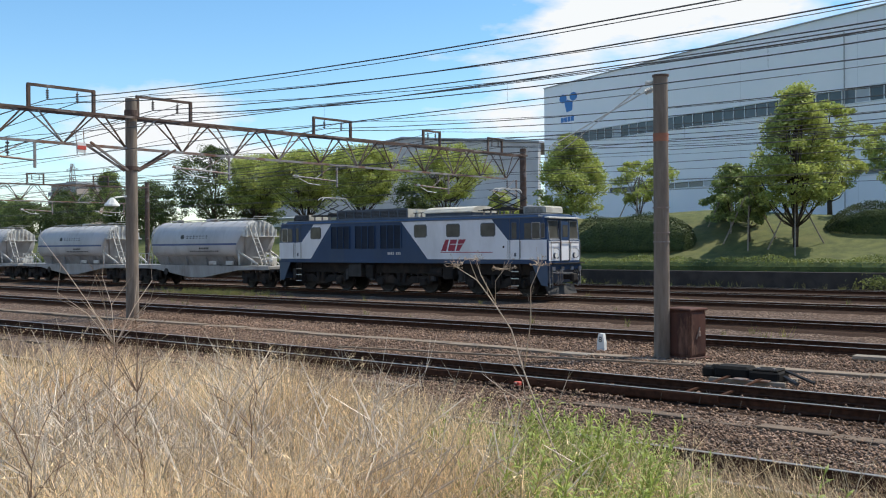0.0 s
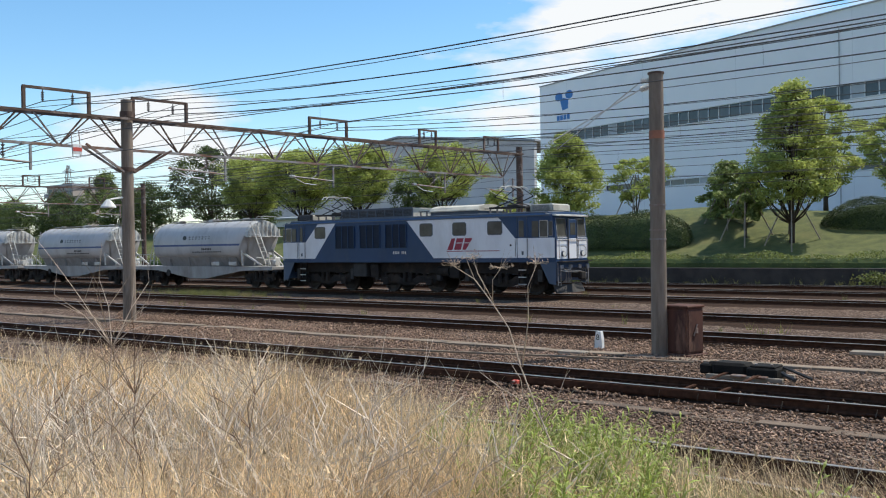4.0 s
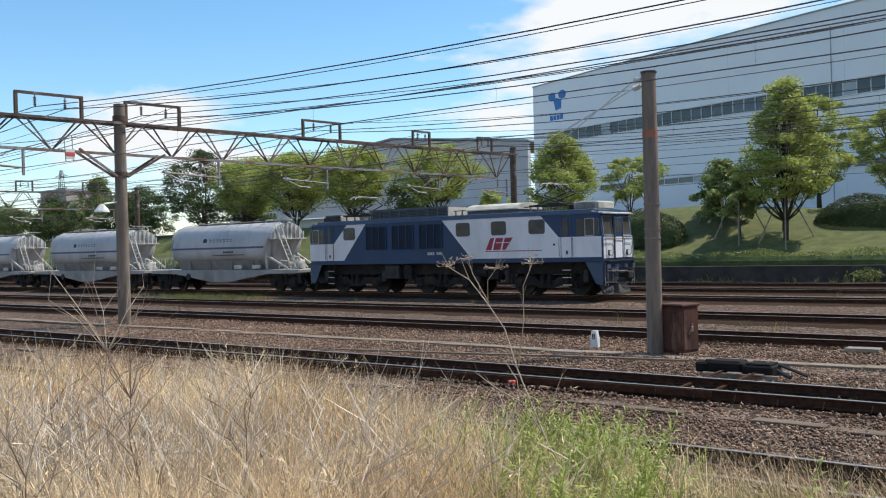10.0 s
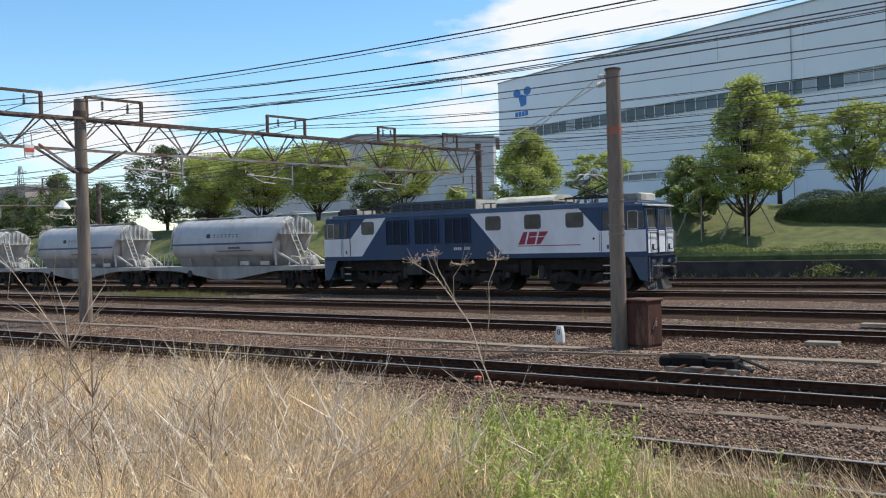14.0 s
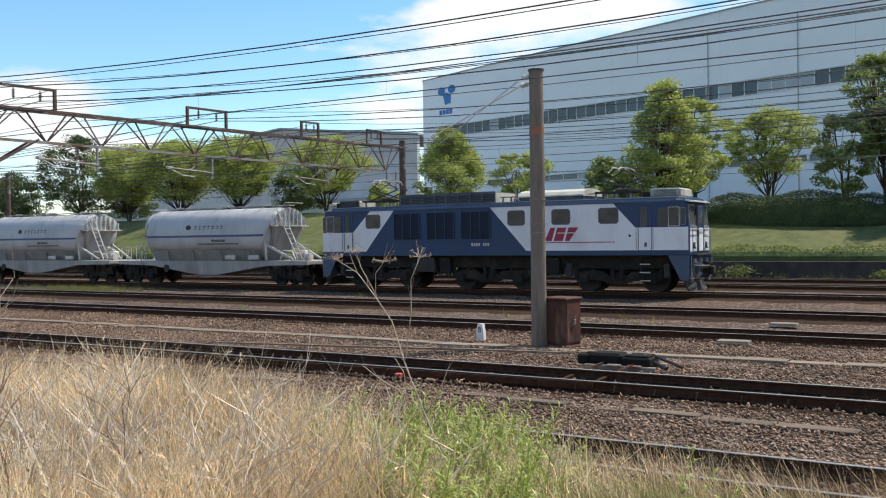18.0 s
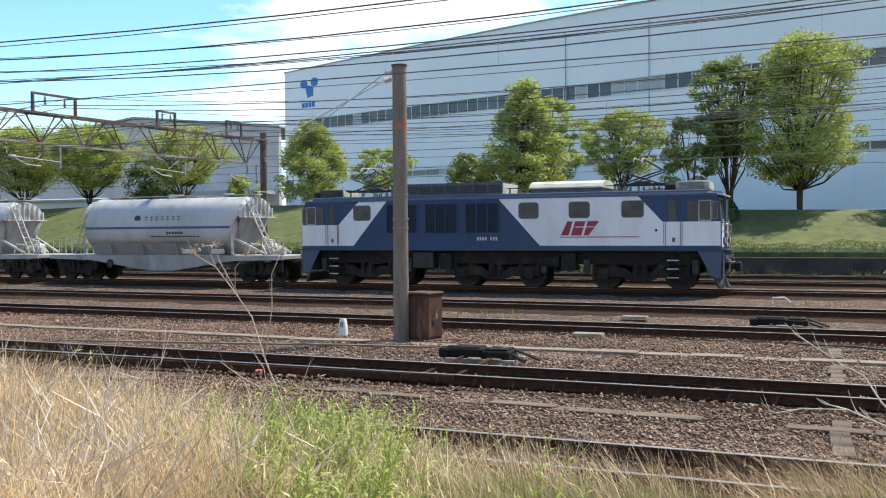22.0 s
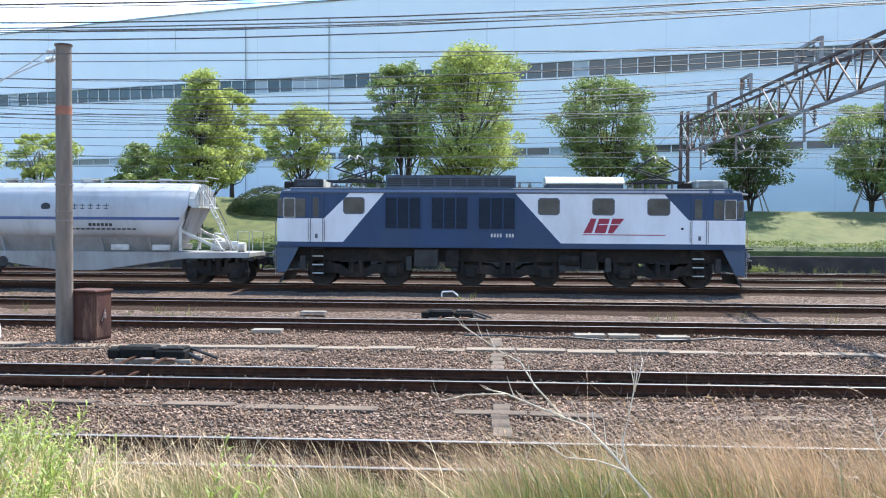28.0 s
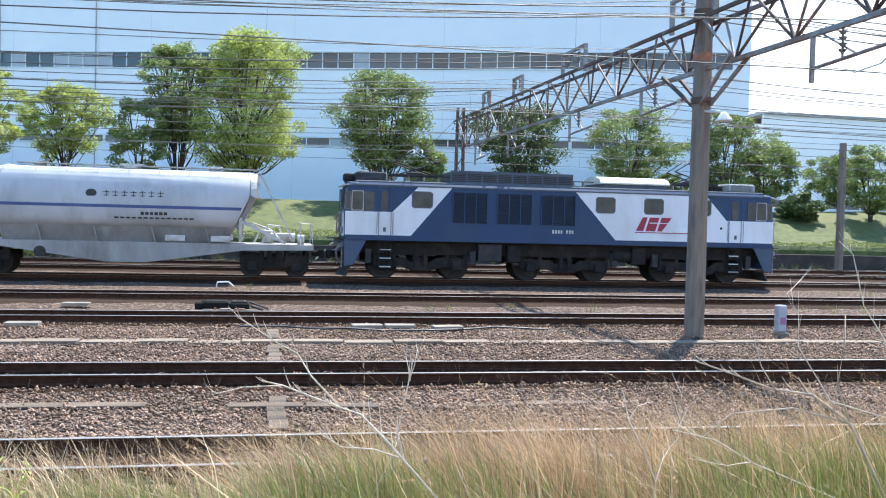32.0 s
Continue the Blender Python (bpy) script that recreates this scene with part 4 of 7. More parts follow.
def bogie(parent, x, base, r, y=0.98):
    g = Geo()
    for s in (-1, 1):
        g.prism([(x - base / 2 - 0.45, 0.62), (x - base / 2 - 0.3, 0.82), (x - 0.6, 0.84), (x - 0.4, 0.68), (x + 0.4, 0.68), (x + 0.6, 0.84), (x + base / 2 + 0.3, 0.82), (x + base / 2 + 0.45, 0.62),
                 (x + base / 2 + 0.3, 0.5), (x + 0.7, 0.48), (x + 0.4, 0.36), (x - 0.4, 0.36), (x - 0.7, 0.48), (x - base / 2 - 0.3, 0.5)], s * y - 0.06, s * y + 0.06)
        for e in (-1, 1):
            g.box(x + e * base / 2 - 0.19, x + e * base / 2 + 0.19, s * (y + 0.1) - 0.1, s * (y + 0.1) + 0.1, r - 0.2, r + 0.17, 0.04)
            for q in (-0.36, 0.36):
                g.rod((x + e * base / 2 + q, s * y, 0.5), (x + e * base / 2 + q, s * y, 0.95), 0.085, n=8)
        g.rod((x - 0.18, s * (y + 0.08), 0.5), (x - 0.18, s * (y + 0.08), 0.98), 0.1, n=8).rod((x + 0.18, s * (y + 0.08), 0.5), (x + 0.18, s * (y + 0.08), 0.98), 0.1, n=8)
    g.box(x - 0.3, x + 0.3, -y, y, 0.5, 0.85, 0.03)
    return part("bogie_frame", g, M["under"], parent, "grimy dark bogie frame")


def LX(c):
    return (c - 112) / 1338 * 17.44 - 8.72


def LZ(c):
    return 3.6 - (c - 90) / 74


HALF = 1.43      # half width of the locomotive body


def side_poly(pts, s, t=0.006):
    """A flat shape on one body side."""
    return Geo().prism([(LX(x), LZ(z)) for x, z in pts], s * HALF, s * (HALF + t))


def build_loco():
    lo = thing("electric_locomotive", "blue and white six-axle electric freight locomotive", "locomotive")
    # body shell with sloping cab ends
    secs = []
    for x, zt, inset in ((-8.72, 2.5, 0.10), (-8.70, 2.55, 0.06), (-8.62, 3.42, 0.05), (-8.55, 3.55, 0.0), (8.55, 3.55, 0.0), (8.62, 3.42, 0.05), (8.70, 2.55, 0.06), (8.72, 2.5, 0.10)):
        w = HALF - inset
        secs.append([(x, -w, 1.48), (x, w, 1.48), (x, w, zt - 0.02), (x, w - 0.1, zt + 0.10 * (zt > 3.5)), (x, 0, zt + 0.17 * (zt > 3.5)), (x, -w + 0.1, zt + 0.10 * (zt > 3.5)), (x, -w, zt - 0.02)])
    part("body", Geo().loft(secs), M["loco_blue"], lo, "dark blue steel body")
    part("gutter", Geo().box(-8.45, 8.45, -HALF - 0.03, -HALF, 3.52, 3.57).box(-8.45, 8.45, HALF, HALF + 0.03, 3.52, 3.57), M["loco_roof"], lo)
    part("roof", Geo().box(-8.3, 8.3, -1.25, 1.25, 3.63, 3.735, 0.03), M["loco_roof"], lo, "dark grey-blue roof deck")
    for pts in ([(114, 232), (305, 232), (425, 95), (325, 95), (250, 167), (114, 167)], [(800, 95), (1220, 95), (1290, 167), (1448, 167), (1448, 232), (930, 232)]):
        for s in (-1, 1):
            part("white_panel", side_poly(pts, s), M["loco_white"], lo, "white painted side panel")
    part("sill_beam", Geo().box(-8.70, 8.70, -HALF - 0.02, -HALF, 1.50, 1.60).box(-8.70, 8.70, HALF, HALF + 0.02, 1.50, 1.60), M["loco_blue"], lo)
    # louvre banks
    for a, b in ((427, 530), (560, 665), (695, 800)):
        x0, x1, z0, z1 = LX(a), LX(b), LZ(193), LZ(107)
        for s in (-1, 1):
            lv = part("louvre_panel", Geo().box(x0, x1, *sorted((s * HALF, s * (HALF + 0.01))), z0, z1), M["louvre"], lo, "dark blue louvred air intake")
            g = Geo()
            for k in range(14):
                z = z0 + (z1 - z0) * (k + 0.5) / 14
                g.add([(x0 + 0.03, s * (HALF + 0.012), z + 0.03), (x1 - 0.03, s * (HALF + 0.012), z + 0.03), (x1 - 0.03, s * (HALF + 0.045), z - 0.03), (x0 + 0.03, s * (HALF + 0.045), z - 0.03)], [(0, 1, 2, 3)])
            tagged(part("slat", g, M["louvre"], lv), kind="stuff")
            for q in (0.0, 0.34, 0.67, 1.0):
                x = x0 + (x1 - x0) * q
                part("divider", Geo().box(x - 0.018, x + 0.018, s * (HALF + 0.03) - 0.03, s * (HALF + 0.03) + 0.03, z0, z1), M["loco_blue"], lv)
    # side windows, doors
    def window(a, b, top=110, low=152, frame=M["loco_roof"], wide=0.035, cut=0.07):
        x0, x1, z0, z1 = LX(a), LX(b), LZ(low), LZ(top)
        for s in (-1, 1):
            oct_ = lambda e, c: [(x0 - e + c, z0 - e), (x1 + e - c, z0 - e), (x1 + e, z0 - e + c), (x1 + e, z1 + e - c), (x1 + e - c, z1 + e), (x0 - e + c, z1 + e), (x0 - e, z1 + e - c), (x0 - e, z0 - e + c)]
            w = part("side_window", Geo().prism(oct_(0, cut), *sorted((s * (HALF + 0.018), s * (HALF + 0.022)))), M["window"], lo, "dark glass window")
            part("frame", Geo().prism(oct_(wide, cut + 0.01), *sorted((s * (HALF + 0.0062), s * (HALF + 0.0178)))), frame, w)
    for a, b in ((308, 365), (867, 924), (1021, 1079), (1176, 1235)):
        window(a, b)
    for a, b in ((134, 164), (1391, 1421)):
        window(a, b, 112, 163, M["wagon_white"], 0.03, 0.015)
    for a, b in ((116, 128), (1427, 1440)):
        window(a, b, 114, 160, M["pipe_grey"], 0.015, 0.01)
    for a, b in ((169, 196), (1359, 1386)):
        window(a, b, 112, 163, M["loco_blue"], 0.02, 0.01)
    for a, b in ((210, 247), (1298, 1340)):
        x0, x1 = LX(a), LX(b)
        d = part("cab_door", Geo().box(x0, x0 + 0.02, -HALF - 0.02, -HALF, LZ(232), LZ(98)).box(x1 - 0.02, x1, -HALF - 0.02, -HALF, LZ(232), LZ(98)).box(x0, x1, -HALF - 0.02, -HALF, LZ(98), LZ(95)), M["loco_roof"], lo)
        part("handrail", Geo().rod((x1 + 0.06, -HALF - 0.06, LZ(228)), (x1 + 0.06, -HALF - 0.06, LZ(170)), 0.014).rod((x0 - 0.06, -HALF - 0.06, LZ(228)), (x0 - 0.06, -HALF - 0.06, LZ(170)), 0.014), M["galv"], d)
        part("plate", Geo().box(x1 - 0.3, x1 - 0.2, -HALF - 0.02, -HALF - 0.0065, LZ(222), LZ(210)), M["loco_roof"], d)
        window(a + 9, b - 14, 110, 162, M["loco_roof"], 0.02, 0.02)
    # plain red emblem shapes over a thin line, number bars
    for s in (-1, 1):
        sk = lambda x, z: (LX(x + (203 - z) * 0.32), LZ(z))
        y0, y1 = sorted((s * (HALF + 0.0065), s * (HALF + 0.012)))
        for shape in ([(994, 203), (1018, 203), (1018, 163), (1002, 163)], [(1025, 203), (1056, 203), (1056, 163), (1025, 163)], [(1063, 203), (1078, 203), (1096, 163), (1063, 163)]):
            part("emblem", Geo().prism([sk(x, z) for x, z in shape], y0, y1), M["logo_red"], lo, "dark red slanted emblem shape")
        part("emblem_slit", Geo().prism([sk(1030, 180.5), sk(1088, 180.5), sk(1088, 178), sk(1030, 178)], *sorted((s * (HALF + 0.0122), s * (HALF + 0.014)))), M["loco_white"], lo)
        part("red_line", Geo().box(LX(992), LX(1225), y0, y1, LZ(209), LZ(206.5)), M["logo_red"], lo, "thin dark red line")
        g = Geo()
        for i in range(8):
            if i != 4:
                g.box(LX(731 + i * 8.6), LX(731 + i * 8.6 + 5.2), *sorted((s * (HALF + 0.001), s * (HALF + 0.008))), LZ(216.5), LZ(206.5))
        tagged(part("number_bar", g, M["wagon_white"], lo, "pale lettering bars"), kind="stuff")
    for s in (-1, 1):
        part("lock", Geo().rod((LX(1272), s * HALF, LZ(190)), (LX(1272), s * (HALF + 0.02), LZ(190)), 0.05, n=8), M["under"], lo)
    # cab ends
    for s in (-1, 1):
        X = 8.72 * s
        face = part("cab_face", Geo().loft([[(X - s * 0.04, -1.3, 1.62), (X + s * 0.012, -1.3, 1.62), (X + s * 0.012, 1.3, 1.62), (X - s * 0.04, 1.3, 1.62)], [(X - s * 0.04, -1.3, 2.5), (X + s * 0.004, -1.3, 2.5), (X + s * 0.004, 1.3, 2.5), (X - s * 0.04, 1.3, 2.5)]]), M["loco_white"], lo, "white lower cab front")
        for y in (-0.83, 0.83):
            part("windscreen", Geo().loft([[(X - s * (0.022 + 0.078 * q) + s * e, y + yy, 2.62 + 0.78 * q) for e, yy in ((0.0, -0.38), (0.012, -0.38), (0.012, 0.38), (0.0, 0.38))] for q in (0, 1)]), M["window"], face, "dark cab windscreen")
            part("headlamp", Geo().rod((X, y, 1.85), (X + s * 0.09, y, 1.85), 0.13, 0.12, n=14), M["loco_roof"], face)
            part("headlamp_glass", Geo().rod((X + s * 0.09, y, 1.85), (X + s * 0.1, y, 1.85), 0.105, n=14), M["glow_white"], face)
        part("end_door", Geo().box(*sorted((X - s * 0.02, X + s * 0.05)), -0.33, 0.33, 2.52, 3.36, 0.015), M["loco_blue"], face, "blue upper half of the gangway door")
        part("door_panel", Geo().box(*sorted((X - s * 0.02, X + s * 0.05)), -0.33, 0.33, 1.62, 2.516, 0.015), M["loco_white"], face, "white lower half of the gangway door")
        part("door_window", Geo().box(*sorted((X + s * 0.05, X + s * 0.056)), -0.22, 0.22, 2.68, 3.22), M["window"], face)
        part("door_frame", Geo().box(*sorted((X - s * 0.02, X + s * 0.07)), -0.385, -0.335, 1.6, 3.4, 0.01).box(*sorted((X - s * 0.02, X + s * 0.07)), 0.335, 0.385, 1.6, 3.4, 0.01), M["loco_roof"], face)
        part("visor", Geo().loft([[(X - s * 0.5, y, 3.57), (X + s * 0.06, y, 3.50), (X + s * 0.06, y, 3.55), (X - s * 0.5, y, 3.66)] for y in (-1.38, -0.7, 0.7, 1.38)]), M["wagon_white"], face, "white rain visor over the cab front")
        for y in (-0.83, 0.83):
            fr = Geo()
            for z in (2.47, 2.55):
                fr.box(*sorted((X, X + s * 0.03)), y - 0.42, y + 0.42, z - 0.012, z + 0.012)
            part("vent_bar", fr, M["loco_white"], face)
            g = Geo()
            for q0, q1, ya, yb in ((0, 0.04, -0.42, 0.42), (0.96, 1, -0.42, 0.42), (0, 1, -0.42, -0.38), (0, 1, 0.38, 0.42)):
                g.loft([[(X - s * (0.022 + 0.078 * q) + s * e, y + yy, 2.60 + 0.82 * q) for e, yy in ((0.0, ya), (0.02, ya), (0.02, yb), (0.0, yb))] for q in (q0, q1)])
            part("windscreen_frame", g, M["pipe_grey"], face, "grey metal windscreen frame")
            part("front_rail", Geo().tube([(X + s * 0.02, y + 0.2, 1.72), (X + s * 0.12, y + 0.2, 1.8), (X + s * 0.12, y + 0.2, 2.1), (X + s * 0.1, y + 0.05, 2.18), (X + s * 0.02, y - 0.1, 2.18)], 0.018), M["pipe_grey"], face)
        g = Geo()
        for y in (-0.42, 0.42, -1.25, 1.25):
            g.rod((X + s * 0.09, y, 1.65), (X + s * 0.09, y, 2.45), 0.016)
        g.rod((X + s * 0.09, -1.25, 2.45), (X + s * 0.09, 1.25, 2.45), 0.016)
        part("grab_rail", g, M["galv"], face)
        part("end_beam", Geo().box(*sorted((X - s * 0.2, X + s * 0.1)), -1.3, 1.3, 1.2, 1.5, 0.02), M["loco_blue"], lo)
        part("apron", Geo().loft([[(X + s * a, y, z) for y in (-1.35, 1.35)] + [(X + s * (a - 0.05), y, z) for y in (1.35, -1.35)] for a, z in ((-0.05, 1.5), (-0.35, 0.62))]), M["loco_grey_blue"], lo, "grey-blue end skirt")
        for y in (-1.36, 1.36):
            part("skirt", Geo().prism([(X, 1.5), (X - s * 0.85, 1.5), (X - s * 0.35, 0.55), (X - s * 0.03, 0.5)], y - 0.03, y + 0.03), M["loco_grey_blue"], lo, "slanted grey-blue corner skirt")
        part("snow_plough", Geo().loft([[(X + s * (0.1 - abs(y) * 0.2), y, 0.12), (X + s * (0.2 - abs(y) * 0.2), y, 0.12), (X + s * (0.0 - abs(y) * 0.2), y, 0.5), (X - s * (0.06 + abs(y) * 0.2), y, 0.5)] for y in (-1.2, -0.6, 0, 0.6, 1.2)]), M["under_grey"], lo, "pale scraped plough blade")
        c = part("coupler", Geo().box(*sorted((X, X + s * 0.42)), -0.13, 0.13, 0.78, 1.0, 0.03).box(*sorted((X + s * 0.36, X + s * 0.58)), -0.2, 0.2, 0.72, 1.06, 0.05), M["under"], lo, "dark knuckle coupler")
        g = Geo()
        for y in (-0.95, -0.75, -0.55, 0.5, 0.7, 0.9):
            part("brake_hose", Geo().tube([(X + s * 0.02, y, 1.3), (X + s * 0.25, y, 1.1), (X + s * 0.2, y + 0.1, 0.75), (X + s * 0.05, y + 0.12, 0.6)], 0.03), M["pipe_grey"] if y < 0 else M["under_grey"], lo)
        for y in (-1.15, -0.4, 0.4, 1.1):
            part("jumper_box", Geo().box(*sorted((X + s * 0.1, X + s * 0.2)), y - 0.1, y + 0.1, 1.18, 1.36, 0.02), M["pipe_grey"], lo)
        part("lever", Geo().tube([(X + s * 0.14, -1.3, 1.12), (X + s * 0.3, -1.1, 1.08), (X + s * 0.32, 0.2, 1.06)], 0.018), M["pipe_grey"], lo)
        part("step_plate", Geo().box(*sorted((X + s * 0.02, X + s * 0.3)), -1.32, 1.32, 1.48, 1.52), M["under"], lo)
        for y in (-1.2, 1.2):
            part("end_ladder", Geo().bar((X + s * 0.06, y - 0.12, 0.45), (X + s * 0.06, y - 0.12, 1.45), 0.03, 0.03).bar((X + s * 0.06, y + 0.12, 0.45), (X + s * 0.06, y + 0.12, 1.45), 0.03, 0.03).bar((X + s * 0.06, y - 0.12, 0.6), (X + s * 0.06, y + 0.12, 0.6), 0.04, 0.04).bar((X + s * 0.06, y - 0.12, 0.95), (X + s * 0.06, y + 0.12, 0.95), 0.04, 0.04), M["pipe_grey"], lo)
    # roof gear
    part("resistor_box", Geo().box(LX(427), LX(800), -0.95, 0.95, 3.74, LZ(45), 0.05), M["black_steel"], lo, "long black louvred box")
    g = Geo()
    for k in range(9):
        x = LX(427) + (LX(800) - LX(427)) * k / 8
        g.box(x - 0.03, x + 0.03, -0.99, -0.95, 3.75, LZ(46)).box(x - 0.03, x + 0.03, 0.95, 0.99, 3.75, LZ(46))
    g.box(LX(425), LX(802), -1.0, -0.95, LZ(52), LZ(44)).box(LX(425), LX(802), -1.0, -0.95, 3.74, 3.80)
    for k in range(5):
        g.box(LX(429), LX(798), -0.975, -0.951, 3.85 + k * 0.07, 3.87 + k * 0.07)
    part("resistor_ribs", g, M["loco_roof"], lo)
    part("resistor_end", Geo().box(LX(801), LX(803), -0.93, 0.93, 3.75, LZ(48)), M["tan_cover"], lo, "pale end plate")
    arc = [(y, 3.95 + 0.27 * (1 - (y / 1.05) ** 2) ** 0.5) for y in [-1.05 + 0.15 * i for i in range(15)]]
    part("roof_cover", Geo().prism_x(arc + [(1.05, 3.9), (-1.05, 3.9)], LX(888), LX(1113)), M["tan_cover"], lo, "rounded cream roof cover", )
    part("cover_base", Geo().box(LX(892), LX(1110), -0.98, 0.98, 3.73, 3.9), M["loco_roof"], lo)
    for a, b in ((150, 236), (1318, 1408)):
        ac = part("air_conditioner", Geo().box(LX(a), LX(b), -0.75, 0.75, 3.735, LZ(54), 0.05), M["under_grey"] if a < 200 else M["ac_grey"], lo, "boxy roof air conditioner")
        part("end_cover", Geo().box(LX(b) + 0.002, LX(b) + 0.05, -0.72, 0.72, 3.76, LZ(57), 0.02), M["tan_cover"], ac, "pale end cover")
        part("cable_duct", Geo().box(LX(a) - 0.45, LX(a) - 0.06, -0.4, 0.4, 3.735, 4.0, 0.04), M["under"], ac)
        g = Geo()
        for k in range(6):
            g.box(LX(a) + 0.15, LX(b) - 0.15, -0.765, -0.751, 3.80 + k * 0.045, 3.815 + k * 0.045)
        part("vent", g, M["loco_roof"], ac)
    part("horn", Geo().rod((LX(120), 0.4, 3.78), (LX(160), 0.4, 3.78), 0.1, 0.05, n=10), M["under_grey"], lo)
    g = Geo()
    for x in [LX(260 + 45 * k) for k in range(4)] + [LX(815), LX(845), LX(1140), LX(1170), LX(1210), LX(1255)]:
        for y in (-0.55, 0.55):
            part("roof_insulator", Geo().rod((x, y, 3.73), (x, y, 3.95), 0.055, 0.04, n=8), M["porcelain"], lo)
    part("roof_conduit", Geo().rod((LX(250), -0.55, 3.97), (LX(430), -0.55, 3.97), 0.02).rod((LX(805), -0.55, 3.97), (LX(880), -0.55, 3.97), 0.02).rod((LX(1115), -0.55, 3.97), (LX(1290), -0.55, 3.97), 0.02).rod((LX(1120), 1.2, 3.85), (LX(420), 1.2, 3.85), 0.015), M["under_grey"], lo)
    # both pantographs are raised to the wire
    for a, b, zt, zk, kx in ((245, 410, 4.98, 4.52, 0.82), (1138, 1290, 4.98, 4.52, 0.82)):
        xc, q = (LX(a) + LX(b)) / 2, (LX(b) - LX(a)) / 2
        pg = part("pantograph", Geo().box(xc - q, xc + q, -0.62, -0.56, 3.98, 4.04).box(xc - q, xc + q, 0.56, 0.62, 3.98, 4.04).box(xc - 0.1, xc + 0.1, -0.6, 0.6, 3.97, 4.03).box(xc - 0.75, xc - 0.6, -0.58, 0.58, 3.97, 4.05).box(xc + 0.6, xc + 0.75, -0.58, 0.58, 3.97, 4.05), M["under_grey"], lo, "grey frame of the current collector")
        for y in (-0.5, 0.5):
            for e in (-1, 1):
                part("lower_arm", Geo().rod((xc - e * 0.62, y, 4.05), (xc + e * kx, y * 0.8, zk), 0.028), M["under_grey"], pg)
                part("upper_arm", Geo().rod((xc + e * kx, y * 0.8, zk), (xc + e * 0.14, y * 0.9, zt - 0.04), 0.022), M["under_grey"], pg)
        part("spring_box", Geo().box(xc - 0.3, xc + 0.3, -0.16, 0.16, 4.03, 4.15, 0.03), M["under_grey"], pg)
        for e in (-0.16, 0.16):
            part("pan_head", Geo().tube([(xc + e, -0.98, zt - 0.16), (xc + e, -0.84, zt - 0.03), (xc + e, -0.66, zt), (xc + e, 0.66, zt), (xc + e, 0.84, zt - 0.03), (xc + e, 0.98, zt - 0.16)], 0.026), M["wagon_white"], pg, "worn contact strip with drooping horns")
    # underframe
    part("underframe", Geo().box(-8.3, 8.3, -1.0, 1.0, 0.95, 1.48, 0.02), M["under"], lo, "dark grimy underframe")
    for xc in (-5.75, 0.0, 5.75):
        bogie(lo, xc, 2.8, 0.56, 1.02)
        for e in (-1, 1):
            for s in (-1, 1):
                part("sandbox", Geo().box(xc + e * 2.02 - 0.12, xc + e * 2.02 + 0.12, *sorted((s * 1.0, s * 1.2)), 0.6, 1.15, 0.03), M["under_grey"], lo)
    part("battery_box", Geo().box(LX(510), LX(580), -1.3, -0.7, 0.75, 1.42, 0.03), M["under_grey"], lo, "grey equipment box")
    part("air_tank", Geo().rod((LX(930), -1.05, 1.05), (LX(985), -1.05, 1.05), 0.24, n=14), M["under"], lo)
    for a, b in ((990, 1035), (600, 640)):
        part("equipment_box", Geo().box(LX(a), LX(b), -1.25, -0.7, 0.72, 1.4, 0.03), M["under"], lo)
    for a in (232, 1318):
        g = Geo()
        for z in (0.5, 0.82, 1.14, 1.42):
            g.box(LX(a) - 0.22, LX(a) + 0.22, -1.42, -1.2, z - 0.015, z + 0.015)
        for z in (0.5, 0.82, 1.14):
            part("step_tread", Geo().box(LX(a) - 0.21, LX(a) + 0.21, -1.445, -1.421, z - 0.022, z + 0.022, 0.004), M["wagon_white"], lo, "worn pale step edge")
        part("cab_steps", g.box(LX(a) - 0.24, LX(a) - 0.22, -1.4, -1.3, 0.48, 1.5).box(LX(a) + 0.22, LX(a) + 0.24, -1.4, -1.3, 0.48, 1.5), M["under"], lo)
    sets = [wheelset(lo, xc + e * 1.4, 0.56) for xc in (-5.75, 0.0, 5.75) for e in (-1, 1)]
    return lo, sets


